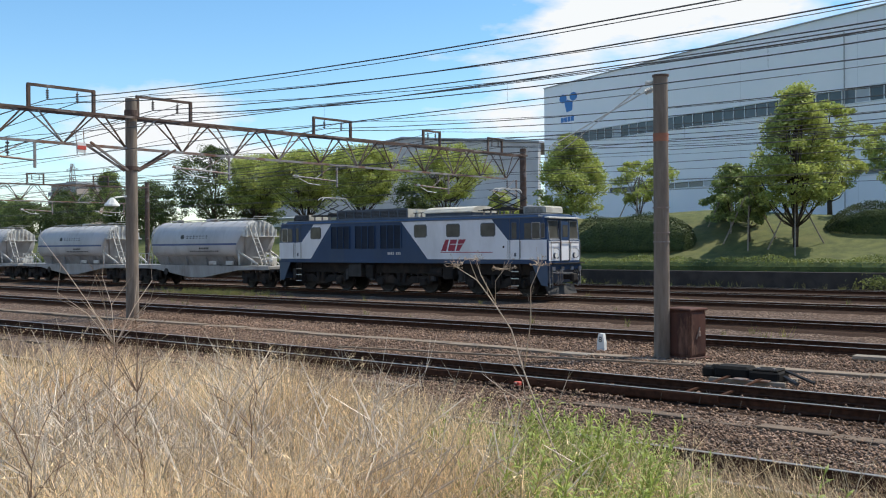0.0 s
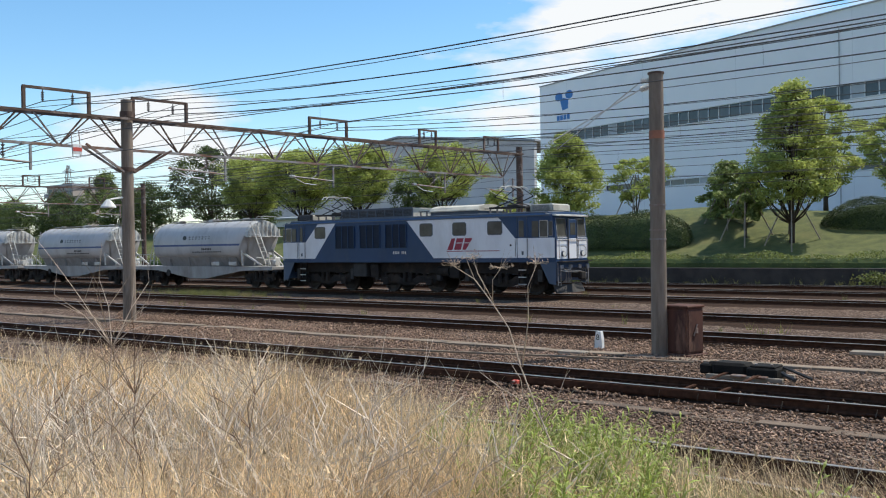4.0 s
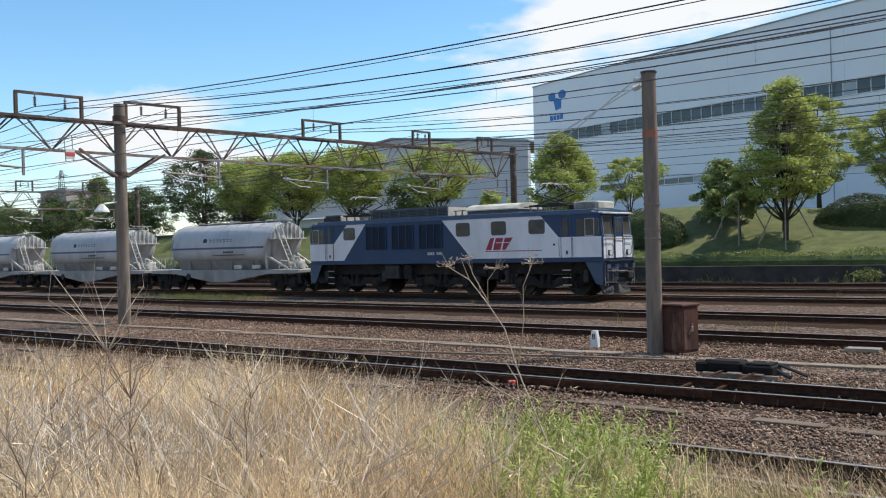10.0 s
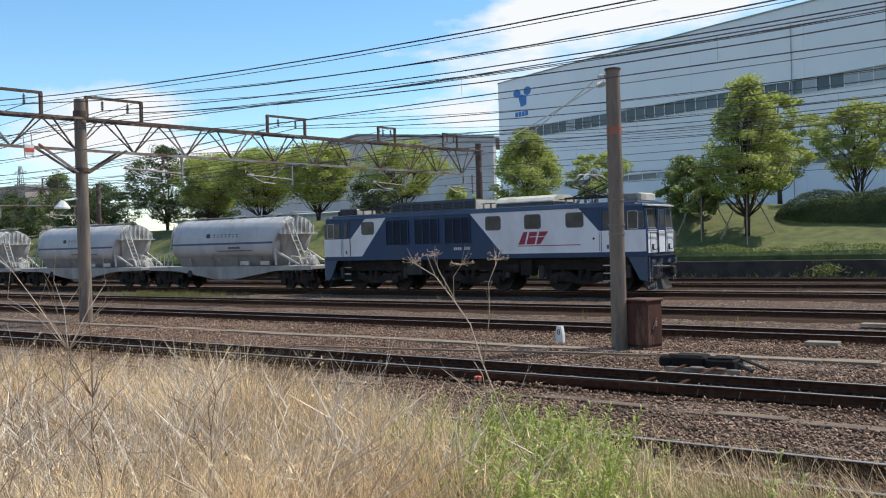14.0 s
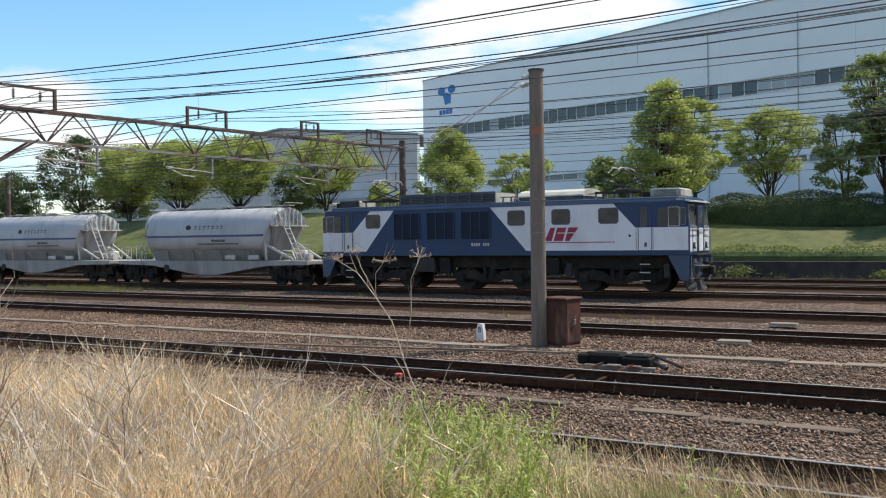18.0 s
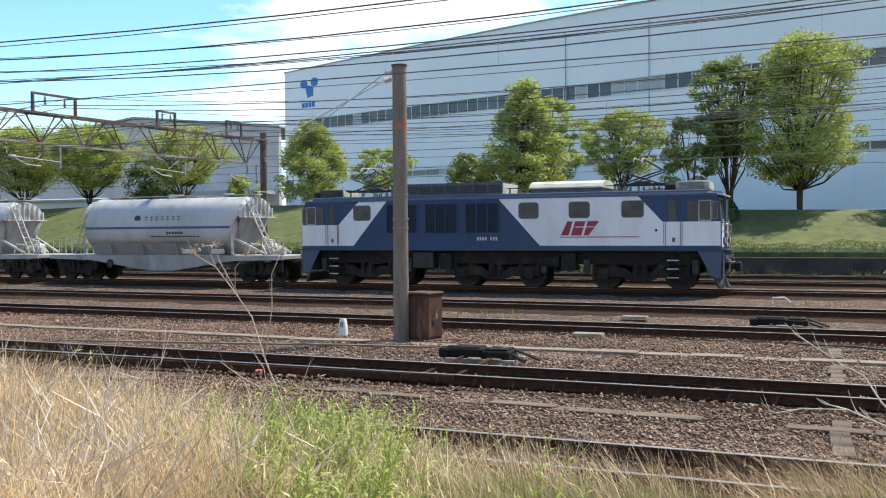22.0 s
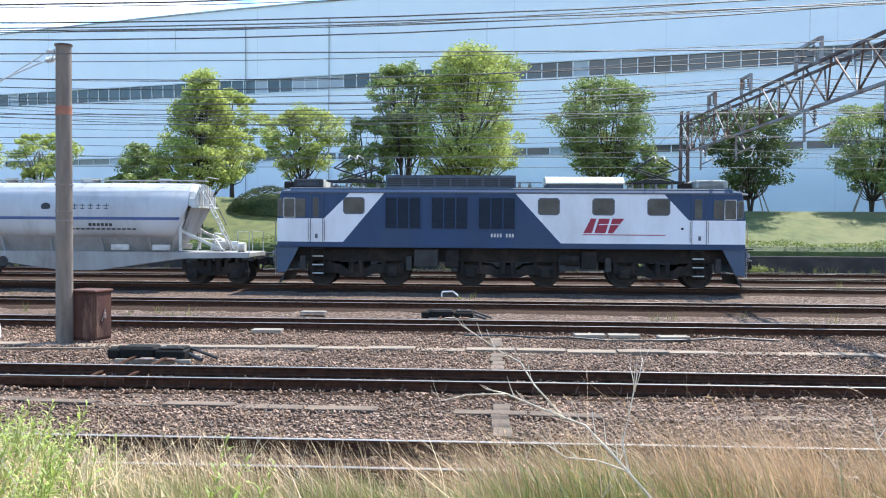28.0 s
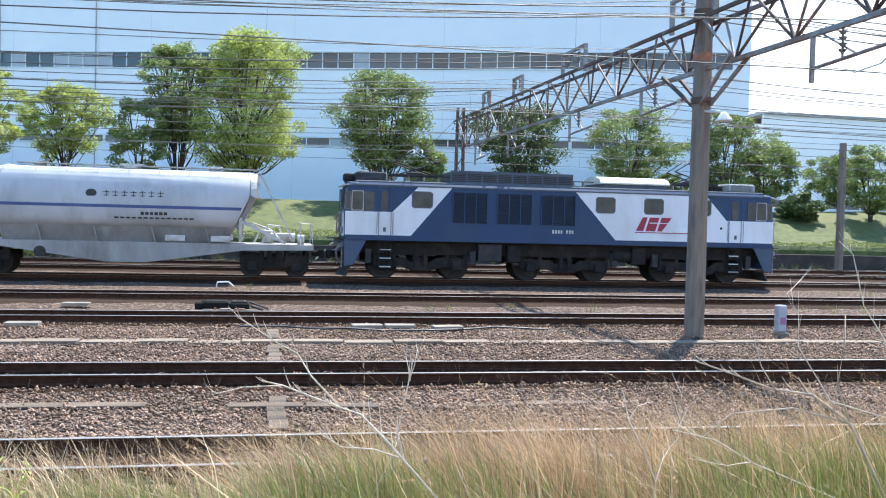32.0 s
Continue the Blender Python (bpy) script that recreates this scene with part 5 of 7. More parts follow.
def build_wagon():
    """A cement hopper wagon; its origin is the front end of the deck at rail level."""
    w = thing("cement_hopper_wagon", "pale grey cement hopper wagon with a blue stripe", "freight wagon", "cement wagons")
    # tank: octagon-like section, sloped ends
    def sec(x, k, zb):
        half, pts = 1.30, []
        for y, z in ((-0.55, zb), (-1.10, 1.80), (-1.14, 1.81), (-1.28, 1.94), (-1.35, 2.1), (-1.385, 2.35), (-1.385, 2.6), (-1.35, 2.85), (-1.28, 3.08), (-1.17, 3.32), (-1.02, 3.53), (-0.82, 3.71), (-0.58, 3.84), (-0.3, 3.91), (0, 3.93)):
            pts.append((x, y * k, zb + (z - zb) * 1.0))
        return pts + [(x, -y, z) for x, y, z in pts[-2::-1]]
    a, b = -11.05, -2.35
    back = lambda pts: [(x - 0.5 * max(0.0, 3.0 - z), y, z) for x, y, z in pts]
    part("tank", Geo().loft([sec(a, 0.96, 1.25), sec(a + 0.06, 1.0, 1.2), sec(b - 1.1, 1.0, 1.2), back(sec(b - 0.05, 1.0, 1.2)), back(sec(b, 0.97, 1.25))]), M["tank"], w, "pale grey riveted tank", smooth=True)
    # sloping hopper ends under the overhanging roof ends, the overhang's shade in their colour
    part("hopper_end", Geo().loft([[(b + 0.004, -1.05, 2.95), (b + 0.004, 1.05, 2.95), (b - 0.55, 0.7, 1.8), (b - 0.55, -0.7, 1.8)], [(b + 0.16, -1.0, 2.95), (b + 0.16, 1.0, 2.95), (b - 0.4, 0.66, 1.7), (b - 0.4, -0.66, 1.7)]]), M["tank_low"], w, "dusty sloping hopper end with shade painted into its grey")
    arc = [(math.cos(math.pi * i / 10) * 1.28, 3.0 + 0.92 * math.sin(math.pi * i / 10)) for i in range(11)]
    part("roof_end", Geo().loft([[(b + 0.002, y, z) for y, z in arc], [(b + 0.22, y * 0.97, 3.0 + (z - 3.0) * 0.96) for y, z in arc]]), M["wagon_white"], w, "white ribbed roof overhang")
    part("roof_end", Geo().loft([[(a - 0.002, y, z) for y, z in arc], [(a - 0.25, y * 0.97, 3.0 + (z - 3.0) * 0.96) for y, z in arc]]), M["wagon_white"], w, "white ribbed roof overhang")
    for i in range(8):
        q = -1.1 + 2.2 * i / 7
        z = 3.0 + 0.9 * (1 - (q / 1.28) ** 2) ** 0.5
        part("rib", Geo().box(b + 0.21, b + 0.32, q - 0.03, q + 0.03, 3.0, z - 0.06), M["wagon_white"], w)
    part("roof_shelf", Geo().box(b + 0.1, b + 0.4, -1.28, 1.28, 2.94, 3.0), M["wagon_white"], w)
    for x in [a + 0.1 + (b - a - 0.2) * i / 8 for i in range(9)]:
        part("seam", Geo().tube([(x, -0.84, 3.72), (x, -0.59, 3.86), (x, -0.3, 3.93), (x, 0, 3.95), (x, 0.3, 3.93), (x, 0.59, 3.86), (x, 0.84, 3.72)], 0.014, 4), M["tank_low"], w)
    g = Geo()
    for s in (-1, 1):
        y0, y1 = sorted((s * 1.384, s * 1.374))
        g.add([(a + 0.05, s * 1.392, 2.46), (b - 0.34, s * 1.392, 2.46), (b - 0.30, s * 1.386, 2.57), (a + 0.05, s * 1.386, 2.57)], [(0, 1, 2, 3)])
    part("stripe", g, M["tank_blue"], w, "dark blue stripe along the tank")
    # belly hopper: V-shaped side girders, shade painted into their grey
    for s in (-1, 1):
        part("side_girder", Geo().prism([(-13.4, 1.24), (-0.02, 1.24), (-0.02, 1.05), (-2.6, 1.0), (-6.0, 0.52), (-7.4, 0.52), (-10.8, 1.0), (-13.4, 1.05)], s * 1.20, s * 1.28), M["tank_low"], w, "stained V-shaped side girder, its grey darkened for shade")
        # darker than the tank: shade under the crease is in the colour
        part("lower_panel", Geo().loft([[(x, s * 1.13, 1.81), (x, s * 0.80, 1.245), (x, s * 0.76, 1.245), (x, s * 1.09, 1.81)] for x in (a + 0.1, b - 0.95)]), M["tank_low"], w, "stained sloping lower side with shade painted into its grey")
        for x in (-9.6, -7.7, -5.7, -3.8):
            part("rib", Geo().prism([(x - 0.02, 1.245), (x + 0.02, 1.245), (x - 0.14, 1.8), (x - 0.18, 1.8)], s * 1.0, s * 1.16), M["tank_low"], w)
        for x in (-5.0, -3.4):
            part("door_plate", Geo().box(x - 0.35, x + 0.35, *sorted((s * 1.26, s * 1.33)), 1.3, 1.52, 0.02), M["wagon_white"], w, "small white plate")
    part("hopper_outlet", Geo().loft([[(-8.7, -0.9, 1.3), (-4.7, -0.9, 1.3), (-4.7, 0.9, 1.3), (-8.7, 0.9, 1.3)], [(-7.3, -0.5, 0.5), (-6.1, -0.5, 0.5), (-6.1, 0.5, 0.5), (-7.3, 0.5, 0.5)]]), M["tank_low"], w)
    # deck takes the darkened grey too, shade included in the colour
    part("deck", Geo().box(-13.4, -0.02, -1.19, 1.19, 1.06, 1.24, 0.02), M["tank_low"], w, "stained grey end platforms darkened for shade")
    # platform gear at the front
    for s in (-1, 1):
        part("support", Geo().bar((b - 0.35, s * 1.15, 1.3), (b - 0.35, s * 1.2, 2.2), 0.1, 0.08), M["wagon_white"], w, "white end post")
        part("stay", Geo().bar((b - 0.4, s * 1.2, 2.1), (-1.05, s * 1.1, 1.3), 0.07, 0.10), M["wagon_white"], w, "white slanted end stay")
    g = Geo().bar((b + 0.35, -0.75, 3.85), (-0.75, -0.75, 1.35), 0.035, 0.05).bar((b + 0.35, -1.1, 3.75), (-0.75, -1.1, 1.35), 0.035, 0.05)
    for k in range(1, 10):
        q = k / 10
        x, z = b + 0.35 + (-0.75 - b - 0.35) * q, 3.8 - 2.45 * q
        g.rod((x, -0.75, z), (x, -1.1, z), 0.015, n=5)
    part("ladder", g, M["wagon_white"], w, "white end ladder")
    g = Geo().bar((a - 0.1, -1.1, 3.7), (a - 0.9, -1.1, 1.3), 0.035, 0.05).bar((a - 0.1, -0.75, 3.8), (a - 0.9, -0.75, 1.3), 0.035, 0.05)
    for k in range(1, 9):
        g.rod((a - 0.1 - 0.09 * k, -0.75, 3.75 - 0.27 * k), (a - 0.1 - 0.09 * k, -1.1, 3.75 - 0.27 * k), 0.015, n=5)
    part("ladder", g, M["wagon_white"], w, "white end ladder")
    part("roof_walk", Geo().box(a + 0.4, b + 0.3, -0.3, 0.3, 4.0, 4.03).bar((b + 0.4, -0.8, 3.9), (b + 0.6, -0.8, 4.12), 0.03, 0.03).bar((b + 0.6, -0.8, 4.12), (b + 0.6, 0.6, 4.12), 0.03, 0.03), M["wagon_white"], w)
    for x, r in ((-9.9, 0.22), (-6.7, 0.36), (-3.7, 0.22)):
        part("hatch", Geo().rod((x, 0, 3.92), (x, 0, 4.06), r, r * 0.95, n=14).box(x - r * 1.2, x + r * 1.2, -0.04, 0.04, 4.06, 4.1), M["wagon_white"], w, "round filling hatch")
    part("brake_cylinder", Geo().rod((-1.6, -0.3, 1.5), (-0.7, -0.3, 1.5), 0.17, n=12).rod((-0.6, -0.55, 1.42), (-0.35, -0.55, 1.42), 0.2, n=12).box(-1.9, -1.5, 0.2, 0.7, 1.25, 1.75, 0.04), M["wagon_white"], w)
    part("pipework", Geo().tube([(-2.2, -0.7, 1.3), (-2.0, -0.7, 1.75), (-1.5, -0.6, 1.7), (-1.2, -0.7, 1.3)], 0.04).tube([(-1.9, 0.1, 1.3), (-1.7, 0.0, 1.95), (-1.3, 0.0, 1.9), (-1.1, 0.1, 1.3)], 0.05).tube([(-2.3, 0.5, 2.0), (-1.7, 0.5, 1.8), (-1.0, 0.4, 1.3)], 0.035), M["wagon_white"], w)
    for s in (-1, 1):
        for xa, xb, zt in ((-0.06, -0.5, 2.05), (-13.35, -12.8, 2.0)):
            part("handrail", Geo().tube([(xa, s * 1.1, 1.24), (xa, s * 1.1, zt - 0.03), (xb, s * 1.1, zt), (xb, s * 1.1, 1.24)], 0.018), M["wagon_white"], w)
        for z, k in ((1.98, 0.035), (1.62, 0.025)):
            part("platform_rail", Geo().bar((-13.3, s * 1.14, z), (-11.35, s * 1.14, z), k, k), M["wagon_white"], w, "white railing on the rear platform")
        for k in range(6):
            part("rail_post", Geo().bar((-13.3 + 0.39 * k, s * 1.14, 1.22), (-13.3 + 0.39 * k, s * 1.14, 1.96), 0.03, 0.03), M["wagon_white"], w)
        part("step", Geo().bar((-0.45, s * 1.15, 1.1), (-0.45, s * 1.15, 0.5), 0.03, 0.03).bar((-0.1, s * 1.15, 1.1), (-0.1, s * 1.15, 0.5), 0.03, 0.03).bar((-0.45, s * 1.15, 0.5), (-0.1, s * 1.15, 0.5), 0.03, 0.06), M["under"], w)
    # lettering as plain bars, emblem disc
    g = Geo()
    for s in (-1, 1):
        slope = lambda z: s * (1.40 - (z - 2.5) * 0.145)
        def flat(x0, x1, z0, z1):
            g.add([(x0, slope(z0), z0), (x1, slope(z0), z0), (x1, slope(z1), z1), (x0, slope(z1), z1)], [(0, 1, 2, 3)])
        for i in range(7):
            x = -7.5 + i * 0.31
            flat(x, x + 0.22, 3.0, 3.025), flat(x + 0.02, x + 0.2, 2.88, 2.905), flat(x + 0.1, x + 0.125, 2.82, 3.08)
        g.add([(-7.9 + 0.19 * math.cos(k * 0.5236), slope(2.96 + 0.15 * math.sin(k * 0.5236)), 2.96 + 0.15 * math.sin(k * 0.5236)) for k in range(12)], [tuple(range(12))])
    tagged(part("lettering", g, M["black_steel"], w, "dark lettering bars and an emblem disc"), kind="stuff")
    g = Geo()
    for s in (-1, 1):
        y = s * 1.372
        for i in range(6):
            g.add([(-6.2 + i * 0.16, s * 1.375, 2.22), (-6.08 + i * 0.16, s * 1.375, 2.22), (-6.08 + i * 0.16, s * 1.385, 2.33), (-6.2 + i * 0.16, s * 1.385, 2.33)], [(0, 1, 2, 3)])
        for i in range(14):
            g.add([(-7.1 + i * 0.2, s * 1.362, 2.08), (-6.95 + i * 0.2, s * 1.362, 2.08), (-6.95 + i * 0.2, s * 1.37, 2.14), (-7.1 + i * 0.2, s * 1.37, 2.14)], [(0, 1, 2, 3)])
    tagged(part("number_bar", g, M["under_grey"], w, "small dark lettering bars"), kind="stuff")
    sets = []
    for xc in (-1.45, -11.95):
        bogie(w, xc, 1.65, 0.43, 0.92)
        sets += [wheelset(w, xc + e * 0.82, 0.43) for e in (-1, 1)]
    part("coupler", Geo().box(-0.02, 0.3, -0.12, 0.12, 0.78, 1.0, 0.03).box(0.22, 0.44, -0.18, 0.18, 0.73, 1.05, 0.04), M["under"], w)
    part("coupler", Geo().box(-13.72, -13.4, -0.12, 0.12, 0.78, 1.0, 0.03).box(-13.86, -13.64, -0.18, 0.18, 0.73, 1.05, 0.04), M["under"], w)
    part("brake_wheel", Geo().rod((-9.6, -1.3, 0.85), (-9.6, -1.34, 0.85), 0.2, n=16), M["under_grey"], w)
    return w, sets


def front_at(t):
    """Where the locomotive's front stands at t seconds."""
    k = sum(1 for a, b in FRONT if a <= t) - 1
    k = max(0, min(k, len(FRONT) - 2))
    (a, p), (b, q) = FRONT[k], FRONT[k + 1]
    before = FRONT[k - 1] if k else (2 * a - b, 2 * p - q)
    after = FRONT[k + 2] if k + 2 < len(FRONT) else (2 * b - a, 2 * q - p)
    m0, m1 = (q - before[1]) / (b - before[0]), (after[1] - p) / (after[0] - a)
    s = (t - a) / (b - a)
    h = b - a
    return p * (1 + 2 * s) * (1 - s) ** 2 + m0 * h * s * (1 - s) ** 2 + q * s * s * (3 - 2 * s) + m1 * h * s * s * (s - 1)


FRONT = ((0, -21.68), (1, -21.56), (2, -21.46), (3, -21.33), (3.5, -21.23), (5.5, -20.76), (6.5, -20.40), (7.5, -20.01), (8.5, -19.50), (9.5, -18.92), (10.5, -18.22), (11.5, -17.43), (12.5, -16.51), (13.5, -15.55), (14.5, -14.45), (16.5, -12.05), (17.5, -10.73), (18.5, -9.38), (19.5, -7.96), (20.5, -6.35), (21.5, -4.48), (22.5, -2.64), (23.5, -0.69), (24.5, 1.37), (25.5, 3.52), (27.5, 8.13), (28.5, 10.60), (29.5, 13.17), (30.5, 15.84), (31.5, 18.69), (32, 20.18))
TRAIN = []


def build_train():
    lo, sets = build_loco()
    TRAIN.append((lo, sets, -8.72, 0.56))
    w, sets = build_wagon()
    TRAIN.append((w, sets, -18.52, 0.43))
    for k in (1, 2):
        c = copy_thing(w, pose(0, 0, 0))
        TRAIN.append((c, [o for o in c.children if o.name.startswith("wheelset")], -18.52 - 14.2 * k, 0.43))


def motions():
    times = [0.5 * i for i in range(29)] + [14.25 + 0.25 * i for i in range(72)]
    for th, sets, off, r in TRAIN:
        walk(th, [(t, pose(front_at(t) + off, 36.03, 0)) for t in times])
        for ws in sets:
            at = ws.location.copy()
            walk(ws, [(t, pose(at.x, at.y, at.z, 0, math.degrees((front_at(t) - front_at(0)) / r), 0)) for t in times])


# ---- small things beside the tracks ----
M["porcelain_grey"] = mat("enamel_grey", (0.42, 0.42, 0.45), (0.34, 0.34, 0.36), 6, 0.5)
M["sticker"] = mat("sticker", (0.42, 0.16, 0.28), (0.34, 0.13, 0.24), 9, 0.6)
M["guard_yellow"] = mat("guard_yellow", (0.62, 0.56, 0.33), (0.50, 0.45, 0.27), 5, 0.6)
M["ink"] = mat("ink", (0.02, 0.02, 0.02), (0.03, 0.03, 0.03), 4, 0.6)
M["machine"] = mat("machine", (0.011, 0.011, 0.011), (0.02, 0.018, 0.016), 5, 0.8, spec=0.12)


def point_machine(x, y, label, k=1.0):
    p = thing("point_machine", label, "point machine", "point machines", (x, y, -0.14))
    part("motor_case", Geo().box(-0.85 * k, -0.1 * k, -0.22, 0.22, 0.02, 0.25, 0.05), M["machine"], p)
    part("gear_case", Geo().box(-0.08 * k, 0.55 * k, -0.27, 0.27, 0.01, 0.2, 0.03), M["machine"], p)
    part("lid", Geo().box(-0.02 * k, 0.5 * k, -0.22, 0.22, 0.2, 0.235, 0.015), M["machine"], p)
    part("crank", Geo().rod((0.6 * k, -0.1, 0.12), (0.95 * k, -0.35, 0.05), 0.035).rod((0.55 * k, 0.1, 0.2), (1.15 * k, 0.05, 0.03), 0.03), M["black_steel"], p)
    for q in (-0.5, 0.2):
        part("throw_rod", Geo().bar((q * k, -0.2, 0.08), (q * k, -2.4, 0.02), 0.06, 0.025), M["rust_rail"], p)
    part("base_timber", Geo().box(-0.9 * k, 0.7 * k, -0.36, -0.26, -0.03, 0.05, 0.01).box(-0.9 * k, 0.7 * k, 0.26, 0.36, -0.03, 0.05, 0.01), M["wood_grey"], p)
    for q in (-0.2, 0.25):
        part("plate", Geo().box(q * k - 0.13, q * k + 0.13, -0.44, -0.28, 0.04, 0.075, 0.01), M["galv"], p, "pale worn plate")
    part("motor", Geo().rod((-0.95 * k, -0.02, 0.13), (-0.25 * k, -0.02, 0.13), 0.12, 0.11, n=14), M["machine"], p)
    part("cable_box", Geo().box(-1.15 * k, -0.88 * k, -0.16, 0.14, 0.02, 0.2, 0.03), M["machine"], p)
    for q in (0.08, 0.4):
        part("bolt", Geo().rod((q * k, -0.12, 0.235), (q * k, -0.12, 0.26), 0.03, n=6), M["galv"], p)


def build_yard():
    c = thing("rusty_cabinet", "rusty red-brown steel signal cabinet beside a mast", "cabinet", at=(-8.52, 19.3, -0.2))
    c.rotation_euler = (0, 0, radians(-14))
    part("body", Geo().box(-0.31, 0.31, -0.28, 0.28, 0.05, 1.05, 0.015), M["rust_box"], c)
    part("lid", Geo().box(-0.35, 0.35, -0.32, 0.32, 1.05, 1.11, 0.02), M["rust_box"], c)
    part("door", Geo().box(-0.28, 0.28, -0.302, -0.28, 0.1, 1.0, 0.008), M["rust_box"], c)
    part("side_door", Geo().box(0.31, 0.332, -0.25, 0.25, 0.1, 1.0, 0.008), M["rust_box"], c)
    part("latch", Geo().box(0.332, 0.37, -0.04, 0.04, 0.5, 0.62, 0.01).rod((0.35, -0.1, 0.45), (0.35, 0.02, 0.7), 0.015), M["galv"], c)
    part("plinth", Geo().box(-0.38, 0.38, -0.36, 0.36, -0.05, 0.05, 0.02), M["rust_box"], c)
    point_machine(-5.9, 16.4, "black point machine with rods beside a track", 0.85)
    point_machine(-0.9, 24.3, "black point machine on timbers between tracks", 0.8)
    m = thing("marker_post", "small white concrete marker post with a black figure", "marker post", at=(-10.75, 19.55, -0.2))
    part("post", Geo().loft([[(-k, -0.06, z), (k, -0.06, z), (k, 0.06, z), (-k, 0.06, z)] for k, z in ((0.1, 0.0), (0.095, 0.2), (0.06, 0.40))]), M["white_paint"], m)
    cu = bpy.data.curves.new("figure", "FONT")
    cu.body, cu.size, cu.extrude = "8", 0.19, 0.002
    cu.materials.append(M["ink"])
    f = new("figure", cu)
    f.parent, f.location, f.rotation_euler = m, (-0.055, -0.064, 0.2), (radians(90), 0, 0)
    b = thing("cable_hatch", "flat weathered timber hatch lying on the ballast", "hatch", "hatches", (-10.7, 18.3, -0.16))
    for i in range(3):
        part("plank", Geo().box(-0.34, 0.34, -0.17 + i * 0.12, -0.06 + i * 0.12, -0.05, 0.02, 0.008), M["wood_grey"], b)
    for x, y, r in ((2.2, 20.7, 0.05), (2.95, 20.72, -0.03), (4.0, 20.5, 0.1), (-4.9, 25.4, 0.0), (-5.1, 20.9, 0.03)):
        copy_thing(b, pose(x, y, -0.1, 0, 0, math.degrees(r)))
    r = thing("red_clamp", "small bright red clamp on the rail foot", "rail clamp", at=(-9.05, 13.45, -0.14))
    part("jaw", Geo().box(-0.06, 0.06, -0.05, 0.05, 0.0, 0.07, 0.012), M["red_paint"], r)
    part("bolt", Geo().rod((0, -0.1, 0.05), (0, 0.1, 0.05), 0.02), M["galv"], r)
    g = thing("relay_post", "grey relay box on a short post beside the mast", "relay box", at=(11.65, 19.55, -0.2))
    part("box", Geo().box(-0.11, 0.11, -0.1, 0.1, 0.12, 0.74, 0.025), M["porcelain_grey"], g)
    part("foot", Geo().box(-0.15, 0.15, -0.13, 0.13, -0.02, 0.12, 0.03), M["concrete"], g)
    part("sticker", Geo().box(-0.06, 0.08, -0.106, -0.1, 0.3, 0.46, 0.002), M["sticker"], g, "faded purple-red sticker")
    for x, y, h in ((33.6, 50.2, 7.5),):
        pole("line_post", "dark round post beside the yard boundary", x, y, h, 0.24, 0.2, M["pole_concrete"])
    g = thing("signal_post", "thin dark post with a small head on the lawn", "post", at=(24.6, 56.0, 1.0))
    part("shaft", Geo().rod((0, 0, -0.2), (0, 0, 3.4), 0.05, n=8), M["black_steel"], g)
    part("head", Geo().box(-0.16, 0.16, -0.1, 0.1, 3.1, 3.5, 0.03), M["black_steel"], g)
    g = thing("iron_bracket", "bent pale iron bracket standing on the ballast", "bracket", at=(-1.45, 32.3, -0.16))
    part("strap", Geo().tube([(-0.28, 0, 0), (-0.25, 0, 0.16), (0.12, 0, 0.18), (0.3, 0.05, 0.02)], 0.03), M["white_paint"], g)
    # stays with striped guards
    for (x0, y0, z0), (x1, y1, z1) in (((2.3, 50.6, -0.2), (9.45, 47.0, 7.6)), ((26.3, 51.6, -0.2), (33.4, 50.2, 7.1))):
        g = thing("guy_wire", "steel guy wire with a black and yellow striped guard", "guy wire", "guy wires", (x0, y0, z0))
        d = Vector((x1 - x0, y1 - y0, z1 - z0))
        part("cable", Geo().rod((0, 0, 0), d, 0.012, n=5), M["wire_grey"], g)
        part("anchor", Geo().rod((0, 0, -0.1), d * 0.04, 0.035, n=6), M["rust_steel"], g)
        for k in range(10):
            a = 0.3 / d.length + 0.28 * k / d.length
            part("guard_sleeve", Geo().rod(d * a, d * (a + 0.27 / d.length), 0.045, n=8), M["ink"] if k % 2 else M["guard_yellow"], g)
    # switch rails beside the running rails
    sw = thing("switch_blade", "thin switch rail lying against the running rail", "switch rail", at=(0, 0, 0), kind="structure")
    part("blade", Geo().loft([[(x, y - w, -0.12), (x, y + w, -0.12), (x, y + w, -0.012), (x, y - w, -0.012)] for x, y, w in ((-42, 13.05, 0.03), (-25, 13.30, 0.03), (-12, 13.48, 0.025), (-5.5, 13.60, 0.008))]), M["rust_rail"], sw)
    # low cable pipes
    g = thing("cable_pipe", "thin pale pipe lying along the ballast", "pipe", at=(0, 0, 0))
    part("pipe", Geo().tube([(-16, 16.0, -0.12), (-12.5, 16.5, -0.1), (-9.6, 17.0, -0.08), (-7.4, 17.2, -0.06)], 0.025), M["concrete"], g)
    g = thing("cable_pipe", "dark cable lying slack on the ballast", "pipe", at=(0, 0, 0))
    part("pipe", Geo().tube([(-0.6, 20.9, -0.16), (0.4, 20.75, -0.14), (1.1, 20.4, -0.15), (1.7, 20.3, -0.12), (2.6, 20.18, -0.16), (3.5, 20.05, -0.13), (4.4, 20.4, -0.15), (5.2, 20.9, -0.15), (6.4, 20.6, -0.17)], 0.024), M["black_steel"], g)


